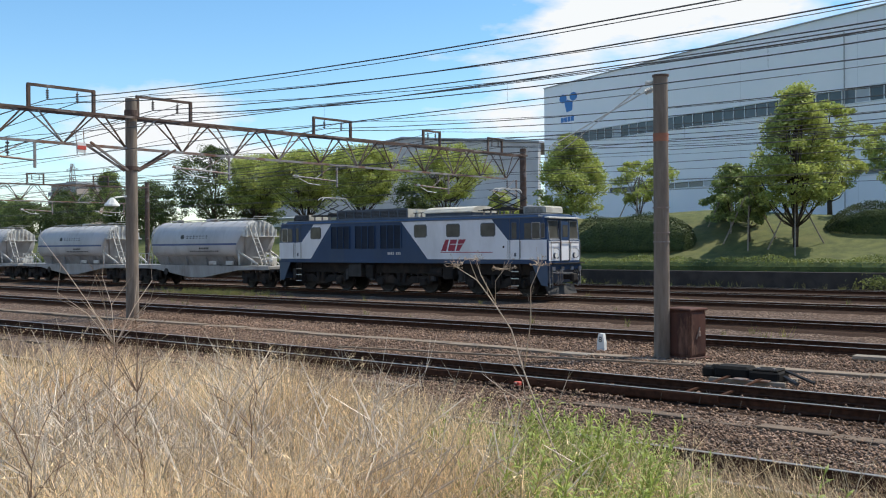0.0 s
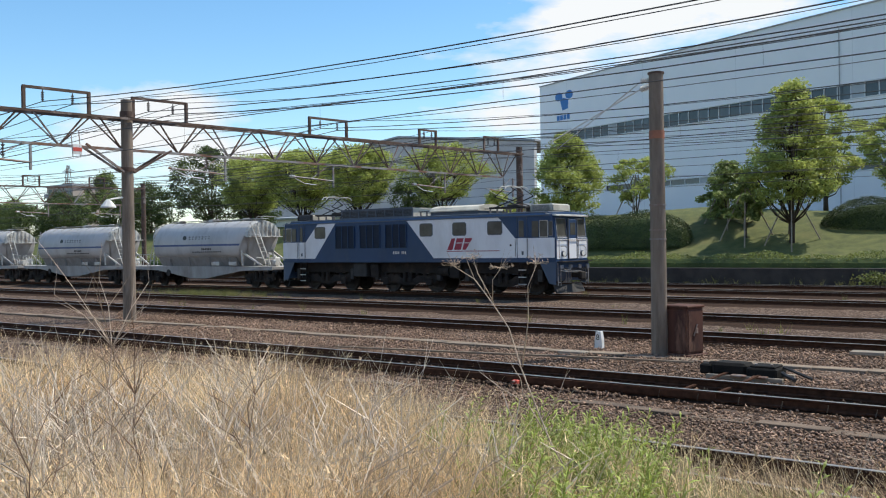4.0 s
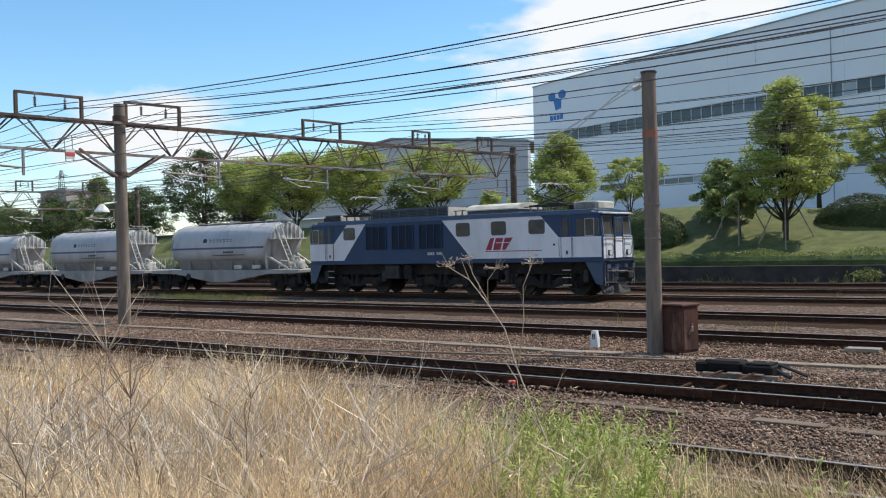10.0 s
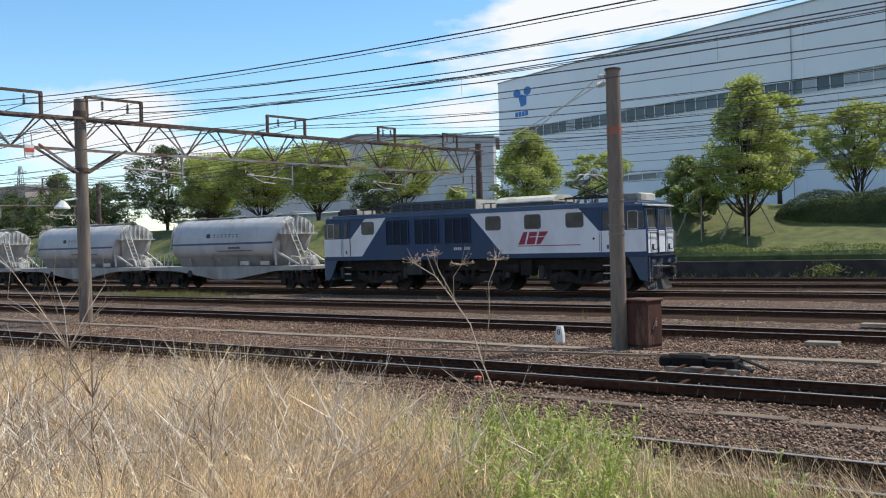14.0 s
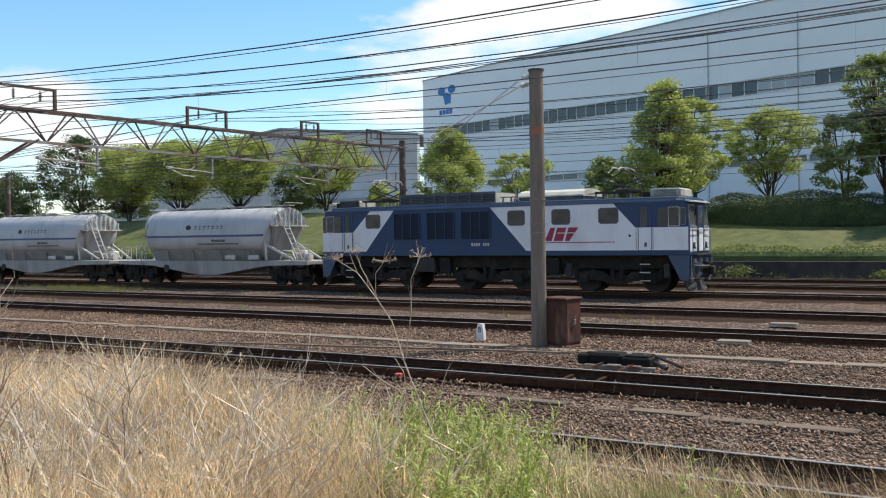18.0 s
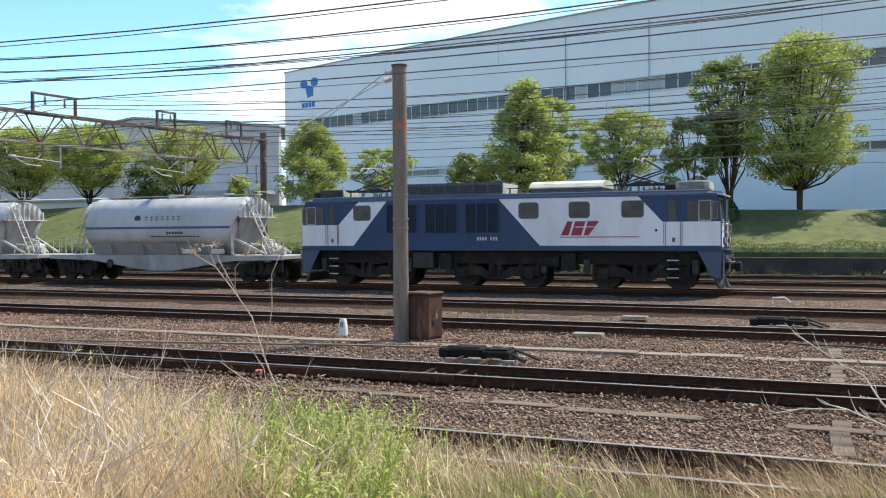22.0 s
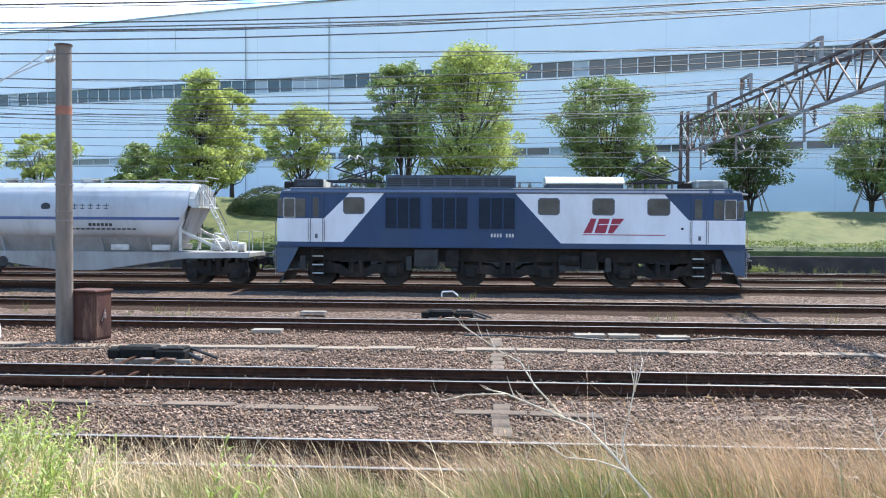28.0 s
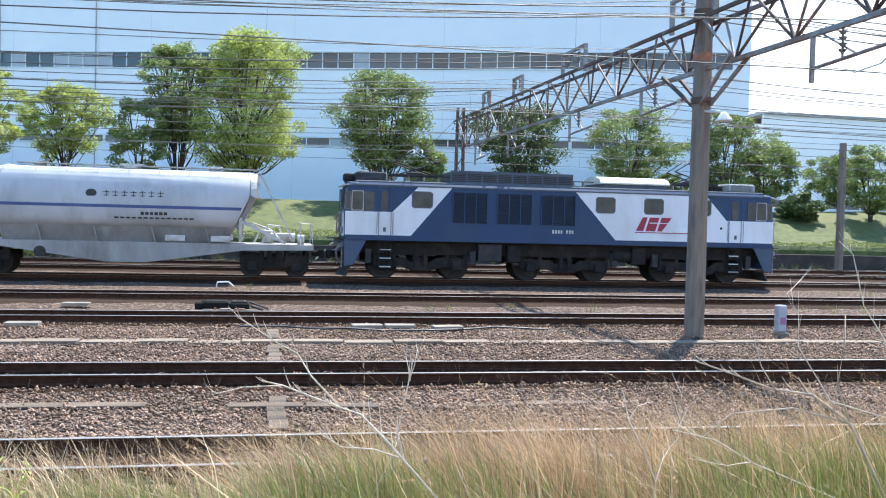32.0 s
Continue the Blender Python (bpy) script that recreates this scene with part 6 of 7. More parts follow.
def build_pylon():
    """A power pylon far beyond the yard."""
    p = thing("transmission_tower", "distant grey lattice power pylon", "power pylon", at=(-434.0, 248.0, 0))
    w = lambda z: 3.6 - 3.1 * (z / 45.0) ** 0.8
    for sx in (-1, 1):
        for sy in (-1, 1):
            part("leg", Geo().bar((3.6 * sx, 3.6 * sy, 0), (0.5 * sx, 0.5 * sy, 45), 0.28, 0.28), M["galv"], p)
    for k in range(10):
        z0, z1 = 4.4 * k, 4.4 * (k + 1)
        for e in (-1, 1):
            part("lacing", Geo().bar((-e * w(z0), -w(z0), z0), (e * w(z1), -w(z1), z1), 0.16, 0.16), M["galv"], p)
    for z in (30, 36, 42):
        part("cross_arm", Geo().bar((-5.5, 0, z), (5.5, 0, z), 0.3, 0.3).bar((-5.5, 0, z), (0, 0, z + 1.6), 0.16, 0.16).bar((5.5, 0, z), (0, 0, z + 1.6), 0.16, 0.16), M["galv"], p)


def build_stones():
    """Loose ballast stones near the bank, as real pieces."""
    rs = np.random.RandomState(4)
    n = 165000
    y = 7.3 + 16.0 * rs.rand(n) ** 1.15
    x = -0.36 * y + (rs.rand(n) - 0.5) * (7 + 2.1 * y)
    off = np.min([np.abs(y - c) for k, c in TRACKS], axis=0)
    keep = (off > 0.78) | (rs.rand(n) > 0.85)
    x, y, off = x[keep], y[keep], off[keep]
    n = len(x)
    s = (0.012 + 0.015 * rs.rand(n) ** 1.5) * (1.0 + 0.018 * y)
    base = np.array([(1, 0, 0), (-1, 0, 0), (0, 1, 0), (0, -1, 0), (0, 0, 1), (0, 0, -1)], float)
    p = base[None] * (s[:, None, None] * (0.7 + 0.6 * rs.rand(n, 6, 1))) * np.array((1, 1, 0.75)) + rs.randn(n, 6, 3) * s[:, None, None] * 0.28
    a = rs.rand(n) * 6.283
    c, d = np.cos(a)[:, None], np.sin(a)[:, None]
    z = -0.2 + 0.02 * np.sin(x * 0.9) * np.sin(y * 1.3) + 0.025 * rs.rand(n) + np.where(off < 0.95, 0.03, 0.0)
    v = np.stack([x[:, None] + p[:, :, 0] * c - p[:, :, 1] * d, y[:, None] + p[:, :, 0] * d + p[:, :, 1] * c, z[:, None] + p[:, :, 2]], 2)
    faces = np.array(((0, 2, 4), (2, 1, 4), (1, 3, 4), (3, 0, 4), (2, 0, 5), (1, 2, 5), (3, 1, 5), (0, 3, 5)))
    f = (faces[None] + 6 * np.arange(n)[:, None, None]).reshape(-1)
    me = bpy.data.meshes.new("ballast_stones")
    me.vertices.add(n * 6)
    me.vertices.foreach_set("co", v.astype(np.float32).ravel())
    me.loops.add(len(f))
    me.loops.foreach_set("vertex_index", f.astype(np.int32))
    me.polygons.add(len(f) // 3)
    me.polygons.foreach_set("loop_start", np.arange(0, len(f), 3, dtype=np.int32))
    me.update(calc_edges=True)
    setting("ballast_stones", me, M["stone"], "loose grey and rusty crushed stones", "ballast", "stuff")


# ---- the near bank: dry grass, weeds, dead stems ----
M["straw"] = leaf_mat("straw", (0.92, 0.72, 0.45), (0.52, 0.375, 0.215), 0.36, 0.7)
M["straw_brown"] = leaf_mat("straw_brown", (0.55, 0.37, 0.215), (0.35, 0.23, 0.13), 0.36, 0.55)
M["grass_green"] = leaf_mat("grass_green", (0.155, 0.18, 0.043), (0.28, 0.255, 0.095), 0.33, 0.5)
M["weed_leaf"] = leaf_mat("weed_leaf", (0.39, 0.45, 0.11), (0.26, 0.31, 0.07), 0.42, 0.45)
M["dead_stem"] = mat("dead_stem", (0.72, 0.62, 0.50), (0.48, 0.39, 0.30), 8, 0.8, island=0.25)
M["tan_stem"] = mat("tan_stem", (0.52, 0.41, 0.31), (0.33, 0.25, 0.19), 8, 0.8, island=0.25)
M["brown_stem"] = mat("brown_stem", (0.24, 0.15, 0.10), (0.15, 0.10, 0.07), 8, 0.8, island=0.25)


def turf(x, y):
    """Height of the grass, and the share of green blades."""
    az = math.degrees(math.atan2(x, y))
    pts = ((-75, 0.62, 0.06), (-52, 0.66, 0.10), (-40, 0.60, 0.12), (-35, 0.54, 0.34), (-29, 0.52, 0.66), (-24, 0.54, 0.8), (-15, 0.58, 0.76), (-6, 0.54, 0.72), (2, 0.66, 0.6), (10, 0.76, 0.52), (18, 0.82, 0.52), (30, 0.84, 0.52), (50, 0.84, 0.52))
    for (a, h, g), (b, k, m) in zip(pts, pts[1:]):
        if a <= az <= b:
            q = (az - a) / (b - a)
            return h + (k - h) * q, g + (m - g) * q
    return 0.6, 0.2


def blades(count, seed, green, near=False, side=0):
    rnd = np.random.RandomState(seed)
    v, f = [], []
    made = 0
    while made < count:
        r, az = 2.4 + 7.5 * rnd.rand() ** 0.9, radians(-72 + 114 * rnd.rand())
        x, y = r * math.sin(az), r * math.cos(az)
        if near == "track":
            x, y = -4.5 + 12.5 * rnd.rand() ** 0.7, 5.2 + 3.9 * rnd.rand() ** 1.4
        elif near:
            x, y = -11 + 22 * rnd.rand(), -5 + 8 * rnd.rand()
            if math.hypot(x, y) < 0.5 or y > 0.6 and math.hypot(x, y) > 2.5 and abs(math.degrees(az)) < 80 and x > -7 and x < 6:
                continue
        elif r > 9.0 and y > 4 or y < 0.6:
            continue
        edge = 5.6 + 0.7 * noise.noise((x * 0.6, 3.0, 0)) + (0.7 if x < -5 or x > 0 else 0)
        if y > edge + abs(rnd.randn()) * 0.45 and near != "track":
            continue
        if side and (math.degrees(math.atan2(x, y)) + 12 + 10 * rnd.randn() > 0) != (side > 0):
            continue
        if x < -3.4 and not near and y < 4.05 + 0.8 * noise.noise((x * 0.8, 1.0, 2.0)) + 0.07 * x and rnd.rand() < 0.86:      # open, trampled ground
            continue
        if x > 0.2 and not near and y < 4.45 + 0.25 * noise.noise((x * 0.9, 4.0, 1.0)) and rnd.rand() < 0.85:      # bare under the branches
            continue
        if x > -0.6 and not near and (y < 4.9 + 0.5 * rnd.rand()) != green and rnd.rand() < 0.85:
            continue
        h, share = turf(x, y)
        patch = noise.noise((x * 0.9, y * 0.9, 5.0))
        if (rnd.rand() < min(1, max(0, share + 0.55 * patch))) != green:
            continue
        tuft = noise.noise((x * 2.6, y * 2.6, 9.0))
        if rnd.rand() > 0.62 + 0.9 * tuft - (0.18 if x > -1.8 and not near else 0):
            continue
        h *= (0.35 + 0.85 * rnd.rand()) * (1 + 0.25 * patch + 0.2 * tuft) * ((0.66 if x < -1.8 else 0.55) if green else 1.05) * (0.85 if near == "track" else 0.55 if near else 1.0)
        z = bank(y) - 0.02
        w = 0.0011 + 0.0026 * rnd.rand() ** 2
        a = rnd.rand() * 6.283
        cx, cy = math.cos(a) * w, math.sin(a) * w
        lean = h * (0.1 + 0.75 * rnd.rand() ** 1.6)
        if rnd.rand() < 0.2:      # broken, lying over the others
            lean, h = h * (0.9 + 0.6 * rnd.rand()), h * (0.45 + 0.3 * rnd.rand())
        b = 2.7 + rnd.randn() * 1.7
        if green and x <= -1.8 and not near:
            b, lean = 3.0 + rnd.randn() * 0.9, lean * 1.2
        if x > -1.8 and not near:
            b, lean, h = 3.0 + rnd.randn() * 0.75, lean * 1.3, h * (1.1 if green else 0.88)       # the wind leans most of them to the left
        lx, ly = math.cos(b) * lean, math.sin(b) * lean
        n = len(v)
        v += [(x - cx, y - cy, z), (x + cx, y + cy, z), (x + lx * 0.35 - cx * 0.8, y + ly * 0.35 - cy * 0.8, z + h * 0.6), (x + lx * 0.35 + cx * 0.8, y + ly * 0.35 + cy * 0.8, z + h * 0.6), (x + lx, y + ly, z + h * 0.98)]
        f += [(n, n + 1, n + 3, n + 2), (n + 2, n + 3, n + 4)]
        if not green and near is False and rnd.rand() < 0.03:      # a feathery seed head
            tip, along = Vector(v[-1]), Vector((lx, ly, h * 0.5)).normalized()
            for k in range(7):
                p = tip - along * (0.014 * k)
                q = p + along * 0.022 + Vector(rnd.randn(3) * 0.009)
                n = len(v)
                v += [tuple(p), tuple(q), tuple(p + Vector(rnd.randn(3) * 0.005))]
                f += [(n, n + 1, n + 2)]
        made += 1
    me = bpy.data.meshes.new("blades")
    me.from_pydata(v, [], f)
    return me


def dead_weed(seed, x, y, height, material, label, lean=(0.1, 0.0), twigs=14, r=0.0042):
    """A bare weed: a stem with forked twigs."""
    rnd = random.Random(seed)
    t = thing("dead_weed", label, "weed", "dead weeds", (x, y, bank(y) - 0.02))
    g = Geo()
    pts = [Vector((0, 0, 0))]
    for k in range(1, 7):
        q = k / 6
        pts.append(Vector((lean[0] * q * height + rnd.uniform(-0.02, 0.02), lean[1] * q * height + rnd.uniform(-0.02, 0.02), height * q)))
    g.tube(pts, r, 5, 0.45)
    tw = Geo()
    for i in range(int(twigs * 0.7)):
        k = rnd.randint(2, 6)
        a = pts[k]
        L = height * rnd.uniform(0.12, 0.38)
        b = rnd.uniform(0, 6.28)
        d = Vector((math.cos(b) * 0.7, math.sin(b) * 0.5, rnd.uniform(0.35, 1.0))).normalized()
        m = a + d * L * 0.5 + Vector((rnd.uniform(-0.02, 0.02), 0, 0.02))
        e = a + d * L + Vector((rnd.uniform(-0.03, 0.03), 0, -0.01))
        tw.tube([a, m, e], r * 0.55, 4, 0.5)
        for s in range(2):
            d2 = (d + Vector((rnd.uniform(-0.8, 0.8), rnd.uniform(-0.5, 0.5), rnd.uniform(-0.2, 0.6)))).normalized()
            tw.tube([m if s else e, (m if s else e) + d2 * L * 0.45], r * 0.35, 3, 0.5)
    part("stem", g, material, t)
    tagged(part("twig_spray", tw, material, t), kind="stuff")
    return t


def green_weed(seed, height):
    """An upright leafy weed."""
    rnd = random.Random(seed)
    t = thing("green_weed", "upright leafy yellow-green weed in the grass", "weed", "green weeds")
    lv = Geo()
    for k in range(5):
        a = rnd.uniform(0, 6.28)
        d0 = rnd.uniform(0.03, 0.13)
        bx, by = d0 * math.cos(a), d0 * math.sin(a)
        h = height * rnd.uniform(0.55, 1.08)
        top = Vector((bx * 1.5 + 0.05, by * 1.5, h))
        foot = Vector((bx, by, 0))
        part("stem", Geo().tube([foot, (foot + top) / 2 + Vector((0.01, 0, 0)), top], 0.003, 4, 0.5), M["weed_leaf"], t)
        for i in range(46):
            q = 0.18 + 0.82 * i / 46
            p = foot + (top - foot) * q
            b = i * 2.4 + rnd.uniform(-0.3, 0.3)
            L = rnd.uniform(0.06, 0.115) * (1.2 - 0.55 * q)
            d = Vector((math.cos(b), math.sin(b), rnd.uniform(0.5, 1.7))).normalized()
            s = d.cross(Vector((0, 0, 1))).normalized() * L * 0.085
            lv.add([p, p + d * L * 0.45 + s, p + d * L + Vector((0, 0, -0.02)), p + d * L * 0.45 - s], [(0, 1, 2, 3)])
    tagged(part("foliage", lv, M["weed_leaf"], t), kind="stuff")
    return t


def dead_branch(label, stems, r, material, heads=False):
    """A bare branch: its boughs start one from another."""
    foot = Vector(stems[0][0][0])
    t = thing("dead_branch", label, "branch", "dead branches", foot)
    rnd = random.Random(int(foot.x * 100) + 7)
    for pts, k in stems:
        pts = [Vector(p) - foot + Vector((0, rnd.uniform(-0.03, 0.03) * (i > 0), 0)) for i, p in enumerate(pts)]
        ob = part("bough", Geo().tube(pts, r * k, 6, 0.4), material, t, smooth=True)
        g = Geo()
        for a, b in zip(pts[1:], pts[2:]):
            for i in range(2):
                p = a + (b - a) * rnd.random()
                d = ((b - a).normalized() + Vector((rnd.uniform(-0.6, 0.6), rnd.uniform(-0.3, 0.3), rnd.uniform(0, 0.8)))).normalized()
                L = rnd.uniform(0.04, 0.13)
                g.tube([p, p + d * L * 0.6, p + d * L + Vector((0, 0, 0.01))], r * k * 0.33, 4, 0.5)
        if heads and pts[-1].z > 1.25:
            for i in range(16):
                d = Vector((rnd.uniform(-1, 1), rnd.uniform(-1, 1), rnd.uniform(-0.1, 0.9))).normalized() * rnd.uniform(0.03, 0.07)
                g.tube([pts[-1], pts[-1] + d * 0.6, pts[-1] + d + Vector((0, 0, -0.008))], r * 0.16, 3, 0.7)
                e = pts[-1] + d
                for j in range(3):
                    g.rod(e, e + Vector((rnd.uniform(-1, 1), rnd.uniform(-1, 1), rnd.uniform(-1, 1))) * 0.009, r * 0.2, n=3)
        tagged(part("twig_spray", g, material, ob), kind="stuff")
    return t


def polar(az, r):
    return r * math.sin(radians(az)), r * math.cos(radians(az))


def build_bank():
    g = tagged(new("dry_grass", blades(84000, 11, False, side=-1)), "dense dry straw-coloured grass leaning in the wind", "grass", "", "stuff")
    g.data.materials.append(M["straw"])
    g = tagged(new("brown_grass", blades(21000, 14, False, side=1)), "thin reddish-brown dry grass above green blades", "grass", "", "stuff")
    g.data.materials.append(M["straw_brown"])
    g = tagged(new("wispy_grass", blades(15000, 15, False, "track")), "sparse wispy dry grass over the nearest rails", "grass", "", "stuff")
    g.data.materials.append(M["straw_brown"])
    g = tagged(new("green_grass", blades(54000, 12, True)), "fresh green grass among the straw", "grass", "", "stuff")
    g.data.materials.append(M["grass_green"])
    g = tagged(new("short_grass", blades(22000, 13, False, True)), "short dry grass round the standing place", "grass", "", "stuff")
    g.data.materials.append(M["straw"])
    rnd = random.Random(21)
    # thin dead stalks standing in the grass
    st = Geo()
    for i in range(420):
        az = rnd.uniform(-66, -40) if i < 410 else rnd.uniform(-36, 34)
        r = rnd.uniform(3.0, 6.6)
        x, y = polar(az, r)
        if y > 5.6 or y < 0.8:
            continue
        h = rnd.uniform(0.4, 0.85)
        b = rnd.gauss(0.2, 1.4)
        p = Vector((x, y, bank(y)))
        tip = p + Vector((math.cos(b) * h * 0.35, math.sin(b) * h * 0.3, h))
        mid = (p + tip) / 2 + Vector((rnd.uniform(-0.03, 0.03), 0, 0.03))
        st.tube([p, mid, tip], rnd.uniform(0.0014, 0.0032) if i < 410 else 0.002, 3, 0.5)
        for k in range(rnd.randint(1, 4)):
            a = mid + (tip - mid) * rnd.random()
            d = Vector((rnd.uniform(-1, 1), rnd.uniform(-0.6, 0.6), rnd.uniform(0.1, 1))).normalized()
            st.tube([a, a + d * h * rnd.uniform(0.12, 0.3)], 0.0016, 3, 0.5)
    for i in range(860):
        az = rnd.uniform(-68, -50) if i < 640 else rnd.uniform(-50, -37)
        r = rnd.uniform(3.9, 7.4) if az < -50 else rnd.uniform(3.6, 4.9)
        x, y = polar(az, r)
        h = rnd.uniform(0.25, 0.72)
        b, tilt = rnd.uniform(0, 6.283), rnd.uniform(0.15, 1.5)
        p = Vector((x, y, bank(y) - 0.01))
        tip = p + Vector((math.cos(b) * h * tilt, math.sin(b) * h * tilt, h))
        mid = (p + tip) / 2 + Vector((rnd.uniform(-0.06, 0.06), rnd.uniform(-0.06, 0.06), rnd.uniform(0.0, 0.1)))
        k = rnd.uniform(0.0022, 0.0062) if i % 5 else 0.0075
        st.tube([p, mid, tip], k, 4, 0.5)
        for q in range(rnd.randint(1, 3)):
            a = mid + (tip - mid) * rnd.random()
            d = Vector((rnd.uniform(-1, 1), rnd.uniform(-0.6, 0.6), rnd.uniform(-0.1, 1))).normalized()
            st.tube([a, a + d * h * rnd.uniform(0.2, 0.45)], k * 0.6, 3, 0.5)
    setting("dead_stalks", st, M["dead_stem"], "pale dead stalks standing in the dry grass", "weeds", "stuff")
    # broken straw lying on the bank
    rs = np.random.RandomState(23)
    n = 16000
    az, rr = np.radians(rs.uniform(-70, 34, n)), rs.uniform(3.2, 9.0, n)
    lx, ly = rr * np.sin(az), rr * np.cos(az)
    ok = ly < 5.4
    lx, ly = lx[ok], ly[ok]
    n = len(lx)
    c = np.stack([lx, ly, np.array([bank(v) for v in ly]) + 0.06 * rs.rand(n)], 1)
    turn, half = rs.rand(n) * 6.283, 0.04 + 0.11 * rs.rand(n)
    along = np.stack([np.cos(turn), np.sin(turn), 0.35 * rs.randn(n)], 1) * half[:, None]
    side = np.stack([-np.sin(turn), np.cos(turn), 0.3 * rs.randn(n)], 1) * (0.0014 + 0.0022 * rs.rand(n, 1))
    setting("straw_litter", quads_mesh("straw_litter", np.stack([c - along - side, c + along - side, c + along + side, c - along + side], 1)), M["dead_stem"], "broken bleached straw lying on the bank", "straw", "stuff")
    # leafy weeds
    kinds = [green_weed(60 + k, 0.5 + 0.06 * k) for k in range(4)]
    spots = []
    for i in range(84):
        az = rnd.gauss(-31.5, 4.2)
        r = rnd.uniform(3.6, 6.2)
        spots.append((az, r))
    for i, (az, r) in enumerate(spots):
        x, y = polar(az, r)
        y = min(y, 5.5)
        m = pose(x, y, bank(y) - 0.02, 0, rnd.uniform(8, 26), 0) @ pose(0, 0, 0, 0, 0, rnd.uniform(0, 360))
        if i < 4:
            kinds[i].matrix_basis = m
        else:
            copy_thing(kinds[i % 4], m)
    pale, brown = M["dead_stem"], M["brown_stem"]
    label = "bleached bare branch leaning over the grass"
    flat = lambda y, *pts: [(px, y, pz) for px, pz in pts]
    dead_branch("tall dried weed stem with forked tops and brown seed heads", (
        (flat(3.9, (-2.1, 0.78), (-2.23, 1.04), (-2.420, 1.32), (-2.530, 1.57), (-2.600, 1.68), (-2.680, 1.87), (-2.760, 2.0), (-2.890, 2.12), (-2.990, 2.19)), 0.75),
        (flat(3.91, (-2.590, 1.68), (-2.560, 1.92), (-2.535, 2.09), (-2.507, 2.2)), 0.5), (flat(3.9, (-2.760, 2.0), (-2.747, 2.12), (-2.700, 2.18)), 0.4), (flat(3.91, (-2.760, 2.0), (-2.870, 2.15), (-2.890, 2.23)), 0.4),
        (flat(3.88, (-2.450, 1.38), (-2.560, 1.5), (-2.700, 1.57), (-2.850, 1.64)), 0.5), (flat(3.88, (-2.560, 1.5), (-2.600, 1.62), (-2.680, 1.72)), 0.4), (flat(3.92, (-2.470, 1.42), (-2.400, 1.53), (-2.340, 1.66)), 0.45)), 0.0072, M["tan_stem"], True)
    dead_branch(label, (
        (flat(4.2, (0.92, 0.8), (0.78, 1.02), (0.63, 1.19), (0.55, 1.28), (0.43, 1.4), (0.33, 1.44), (0.2, 1.49), (0.07, 1.54), (-0.02, 1.56)), 0.95), (flat(4.2, (0.63, 1.19), (0.6, 1.32), (0.635, 1.48), (0.66, 1.66)), 0.7),
        (flat(4.21, (0.65, 1.56), (0.67, 1.63), (0.69, 1.71)), 0.4), (flat(4.19, (0.65, 1.56), (0.64, 1.62), (0.63, 1.67)), 0.4), (flat(4.2, (0.33, 1.44), (0.2, 1.58), (0.137, 1.68), (0.047, 1.73), (-0.07, 1.81), (-0.134, 1.85)), 0.6),
        (flat(4.22, (0.63, 1.19), (0.49, 1.24), (0.345, 1.25), (0.26, 1.3)), 0.6), (flat(4.2, (0.07, 1.54), (-0.1, 1.53), (-0.22, 1.5), (-0.27, 1.55)), 0.4)), 0.0078, pale)
    dead_branch(label, (
        (flat(4.2, (3.2, 0.78), (3.1, 1.0), (2.91, 1.32), (2.7, 1.47), (2.48, 1.5), (2.24, 1.585), (2.07, 1.64)), 0.9), (flat(4.2, (2.91, 1.32), (2.81, 1.525), (2.847, 1.725), (2.87, 1.87)), 0.6),
        (flat(4.21, (2.91, 1.32), (2.58, 1.41), (2.275, 1.375), (2.1, 1.25)), 0.5), (flat(4.18, (2.48, 1.5), (2.4, 1.62), (2.36, 1.75)), 0.4)), 0.0105, M["tan_stem"])
    dead_branch(label, ((flat(3.9, (2.98, 0.78), (2.95, 1.4), (2.87, 1.79), (2.74, 1.95), (2.67, 2.19), (2.62, 2.25)), 0.6), (flat(3.92, (2.95, 1.4), (2.6, 1.5), (2.45, 1.75), (2.435, 1.9), (2.37, 2.0), (2.456, 2.08)), 0.5), (flat(3.88, (2.95, 1.4), (3.1, 1.7), (3.2, 1.85)), 0.5)), 0.0062, pale)
    dead_branch(label, ((flat(3.9, (2.8, 0.8), (2.64, 1.04), (2.21, 1.22), (2.03, 1.325), (1.81, 1.38)), 0.8), (flat(3.91, (2.21, 1.22), (2.1, 1.2), (1.9, 1.24)), 0.5)), 0.006, pale)
    dead_branch(label, ((flat(3.7, (1.3, 0.8), (1.15, 0.98), (0.98, 1.08), (0.9, 1.1)), 0.8), (flat(3.72, (0.98, 1.08), (0.85, 1.14), (0.8, 1.24)), 0.5)), 0.006, pale)
    # tufts of weeds between the far tracks
    tf = Geo()
    for i in range(760):
        if i < 400:
            x, y = rnd.gauss(-41.5, 2.6), rnd.gauss(31.6, 0.8)
        else:
            x, y = rnd.uniform(-45, 30), rnd.choice((25.2, 31.8, 39.2, 50.5)) + rnd.gauss(0, 0.4)
        h = rnd.uniform(0.1, 0.42)
        if i > 470:
            x, y, h = rnd.uniform(-45, 35), 51.5 + rnd.gauss(0, 0.15), h * 1.4
        for k in range(8):
            a, e = rnd.uniform(0, 6.28), x + rnd.gauss(0, 0.07)
            q = h * rnd.uniform(0.5, 1.0)
            tf.add([(e - 0.009, y, -0.2), (e + 0.009, y, -0.2), (e + math.cos(a) * q * 0.5, y + math.sin(a) * q * 0.5, -0.2 + q)], [(0, 1, 2)])
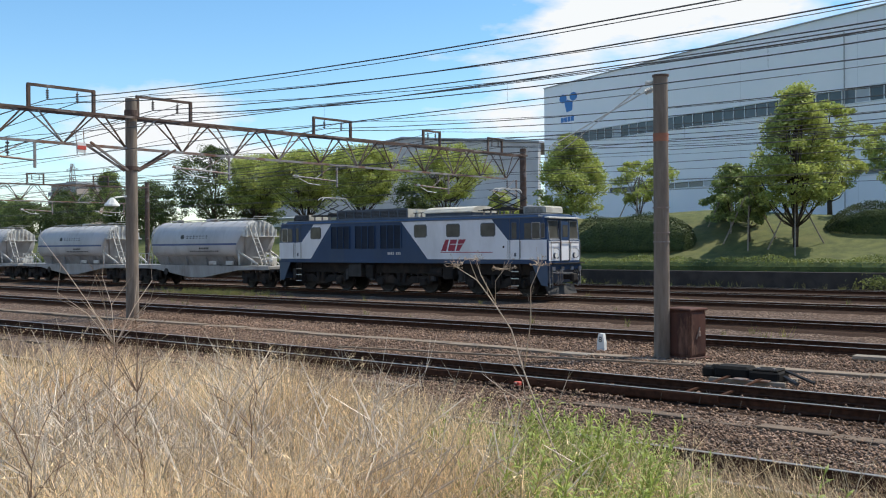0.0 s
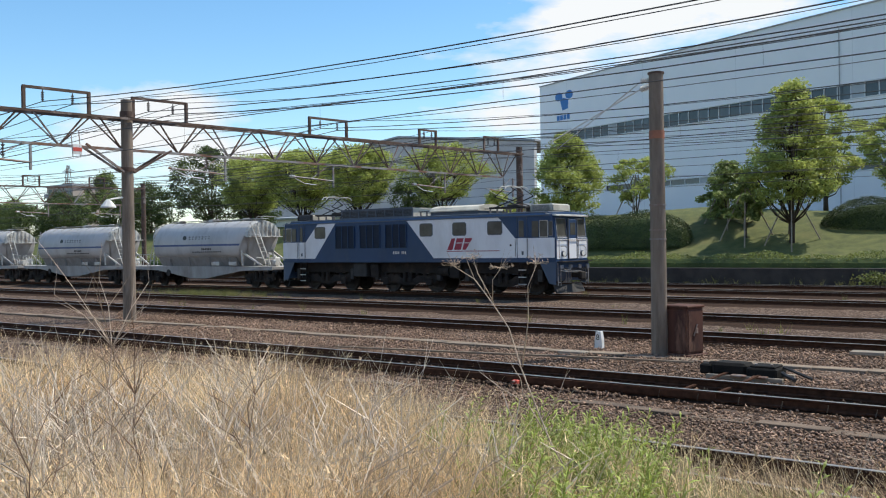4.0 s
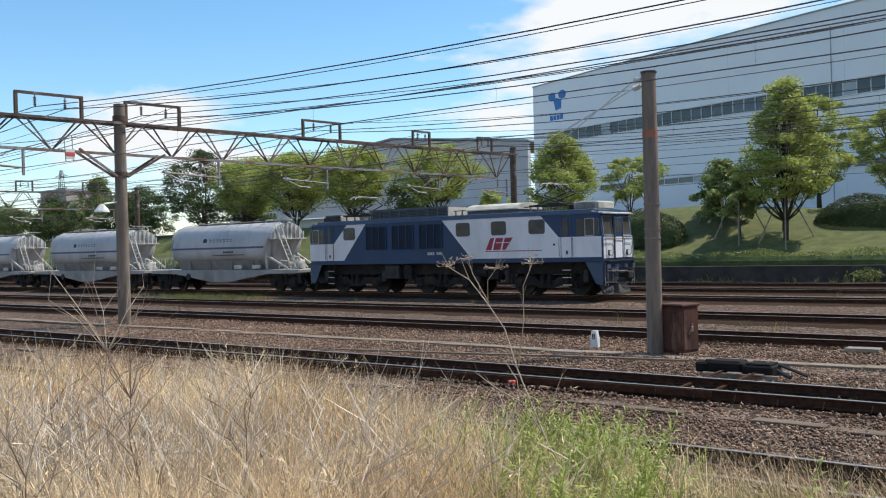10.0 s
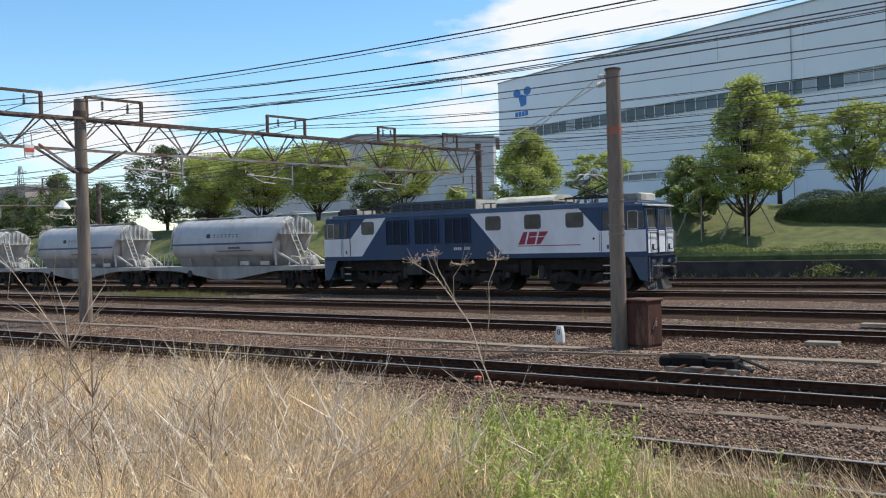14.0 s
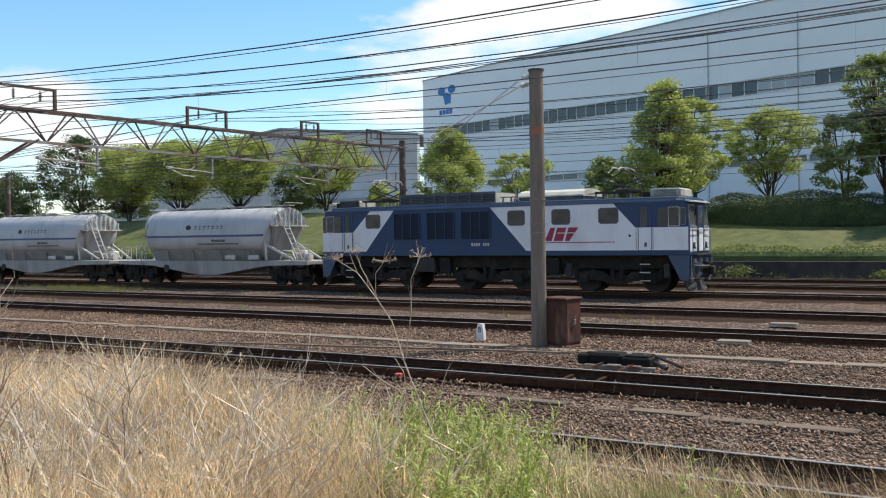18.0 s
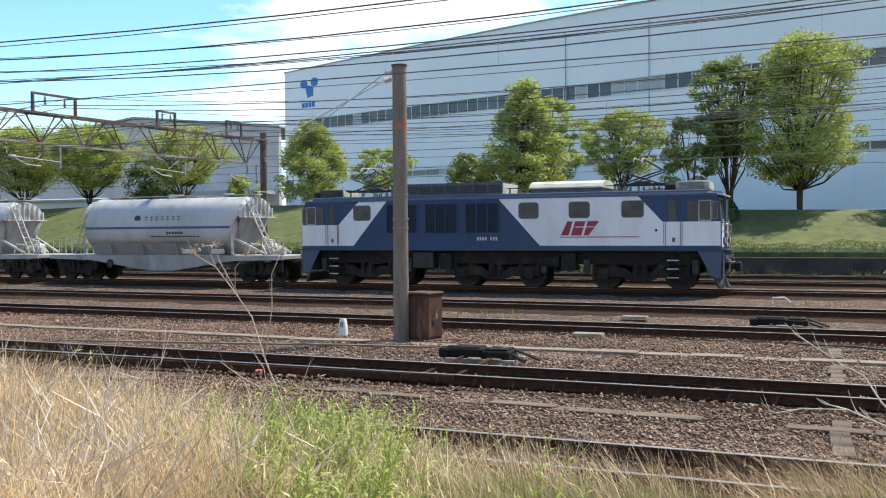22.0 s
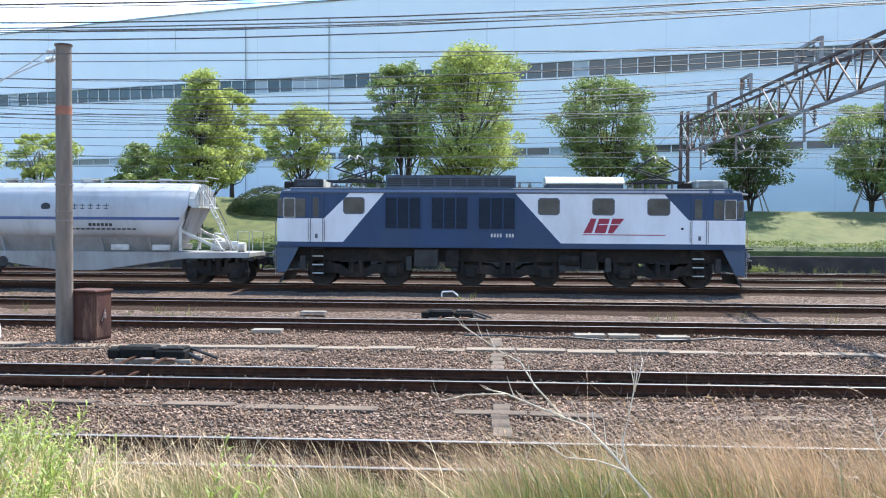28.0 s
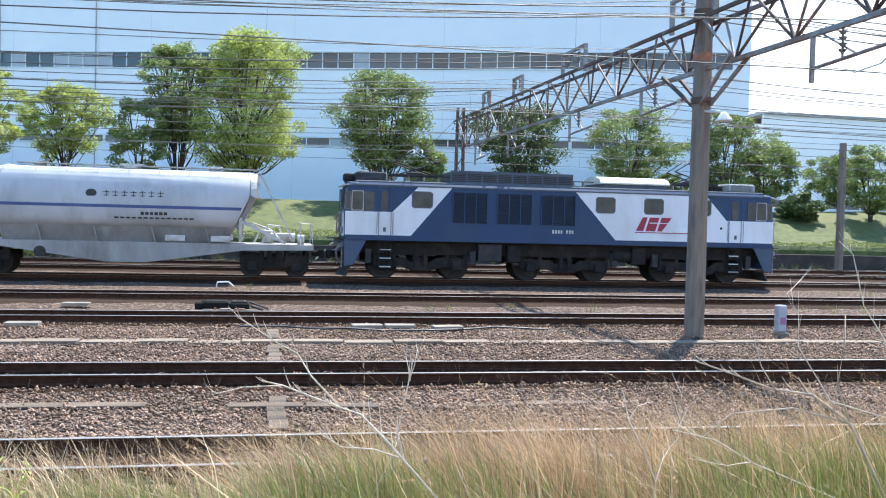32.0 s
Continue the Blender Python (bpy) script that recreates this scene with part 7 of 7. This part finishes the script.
    setting("track_weeds", tf, M["grass_green"], "small green weeds between the far tracks", "weeds", "stuff")
    for i, (az, r, h, mt, lean, tw) in enumerate((
            (-58.5, 4.3, 1.1, M["tan_stem"], (0.05, 0), 44), (-56.5, 4.6, 1.0, brown, (-0.06, 0), 40), (-61.5, 4.2, 0.95, pale, (-0.1, 0), 36),
            (-52.5, 4.4, 0.85, pale, (0.1, 0), 30), (-49.0, 4.5, 0.85, pale, (-0.1, 0), 24), (-44.0, 4.3, 0.75, pale, (0.15, 0), 20),
            (25.5, 4.2, 0.8, pale, (-0.35, 0), 5))):
        x, y = polar(az, r)
        dead_weed(100 + i, x, y, h, mt, "bare dried weed with thin forked twigs in the grass", lean, tw)
    for i in range(22):
        x, y = polar(rnd.uniform(-65, -46), rnd.uniform(3.4, 5.2))
        dead_weed(140 + i, x, y, rnd.uniform(0.55, 0.9), (pale, brown, M["tan_stem"])[i % 3], "bare dried weed with thin forked twigs in the grass", (rnd.uniform(-0.3, 0.3), rnd.uniform(-0.1, 0.1)), 22, 0.0036)
    for i, (x, y, h, wd) in enumerate(((-12.2, 51.2, 0.9, 1.6), (-5.0, 50.9, 0.6, 0.8), (7.3, 45.2, 0.75, 1.5), (14.5, 51.2, 0.5, 0.9), (-30.0, 51.2, 0.6, 1.2))):
        b = thing("yard_shrub", "small wild green shrub beside the tracks", "shrub", "wild shrubs", (x, y, -0.22))
        rs = np.random.RandomState(300 + i)
        spot = rs.randn(500, 3) * (wd * 0.26, 0.25, h * 0.2) + (0, 0, h * 0.5)
        spot[:, 2] = np.maximum(0.02, spot[:, 2])
        part("foliage", quads_mesh("foliage", leaf_quads(rs, spot, 0.08, 0.07, 0.4)), M["hedge"], b)
        part("stem", Geo().tube([(0, 0, -0.02), (0.03, 0, h * 0.4), (0.05, 0.02, h * 0.8)], 0.02, 5, 0.4), M["bark"], b)



build_ground()
build_tracks()
build_troughs()
build_portals()
build_wires()
build_factory()
build_planting()
build_yard()
build_pylon()
build_stones()
build_bank()
build_train()
motions()
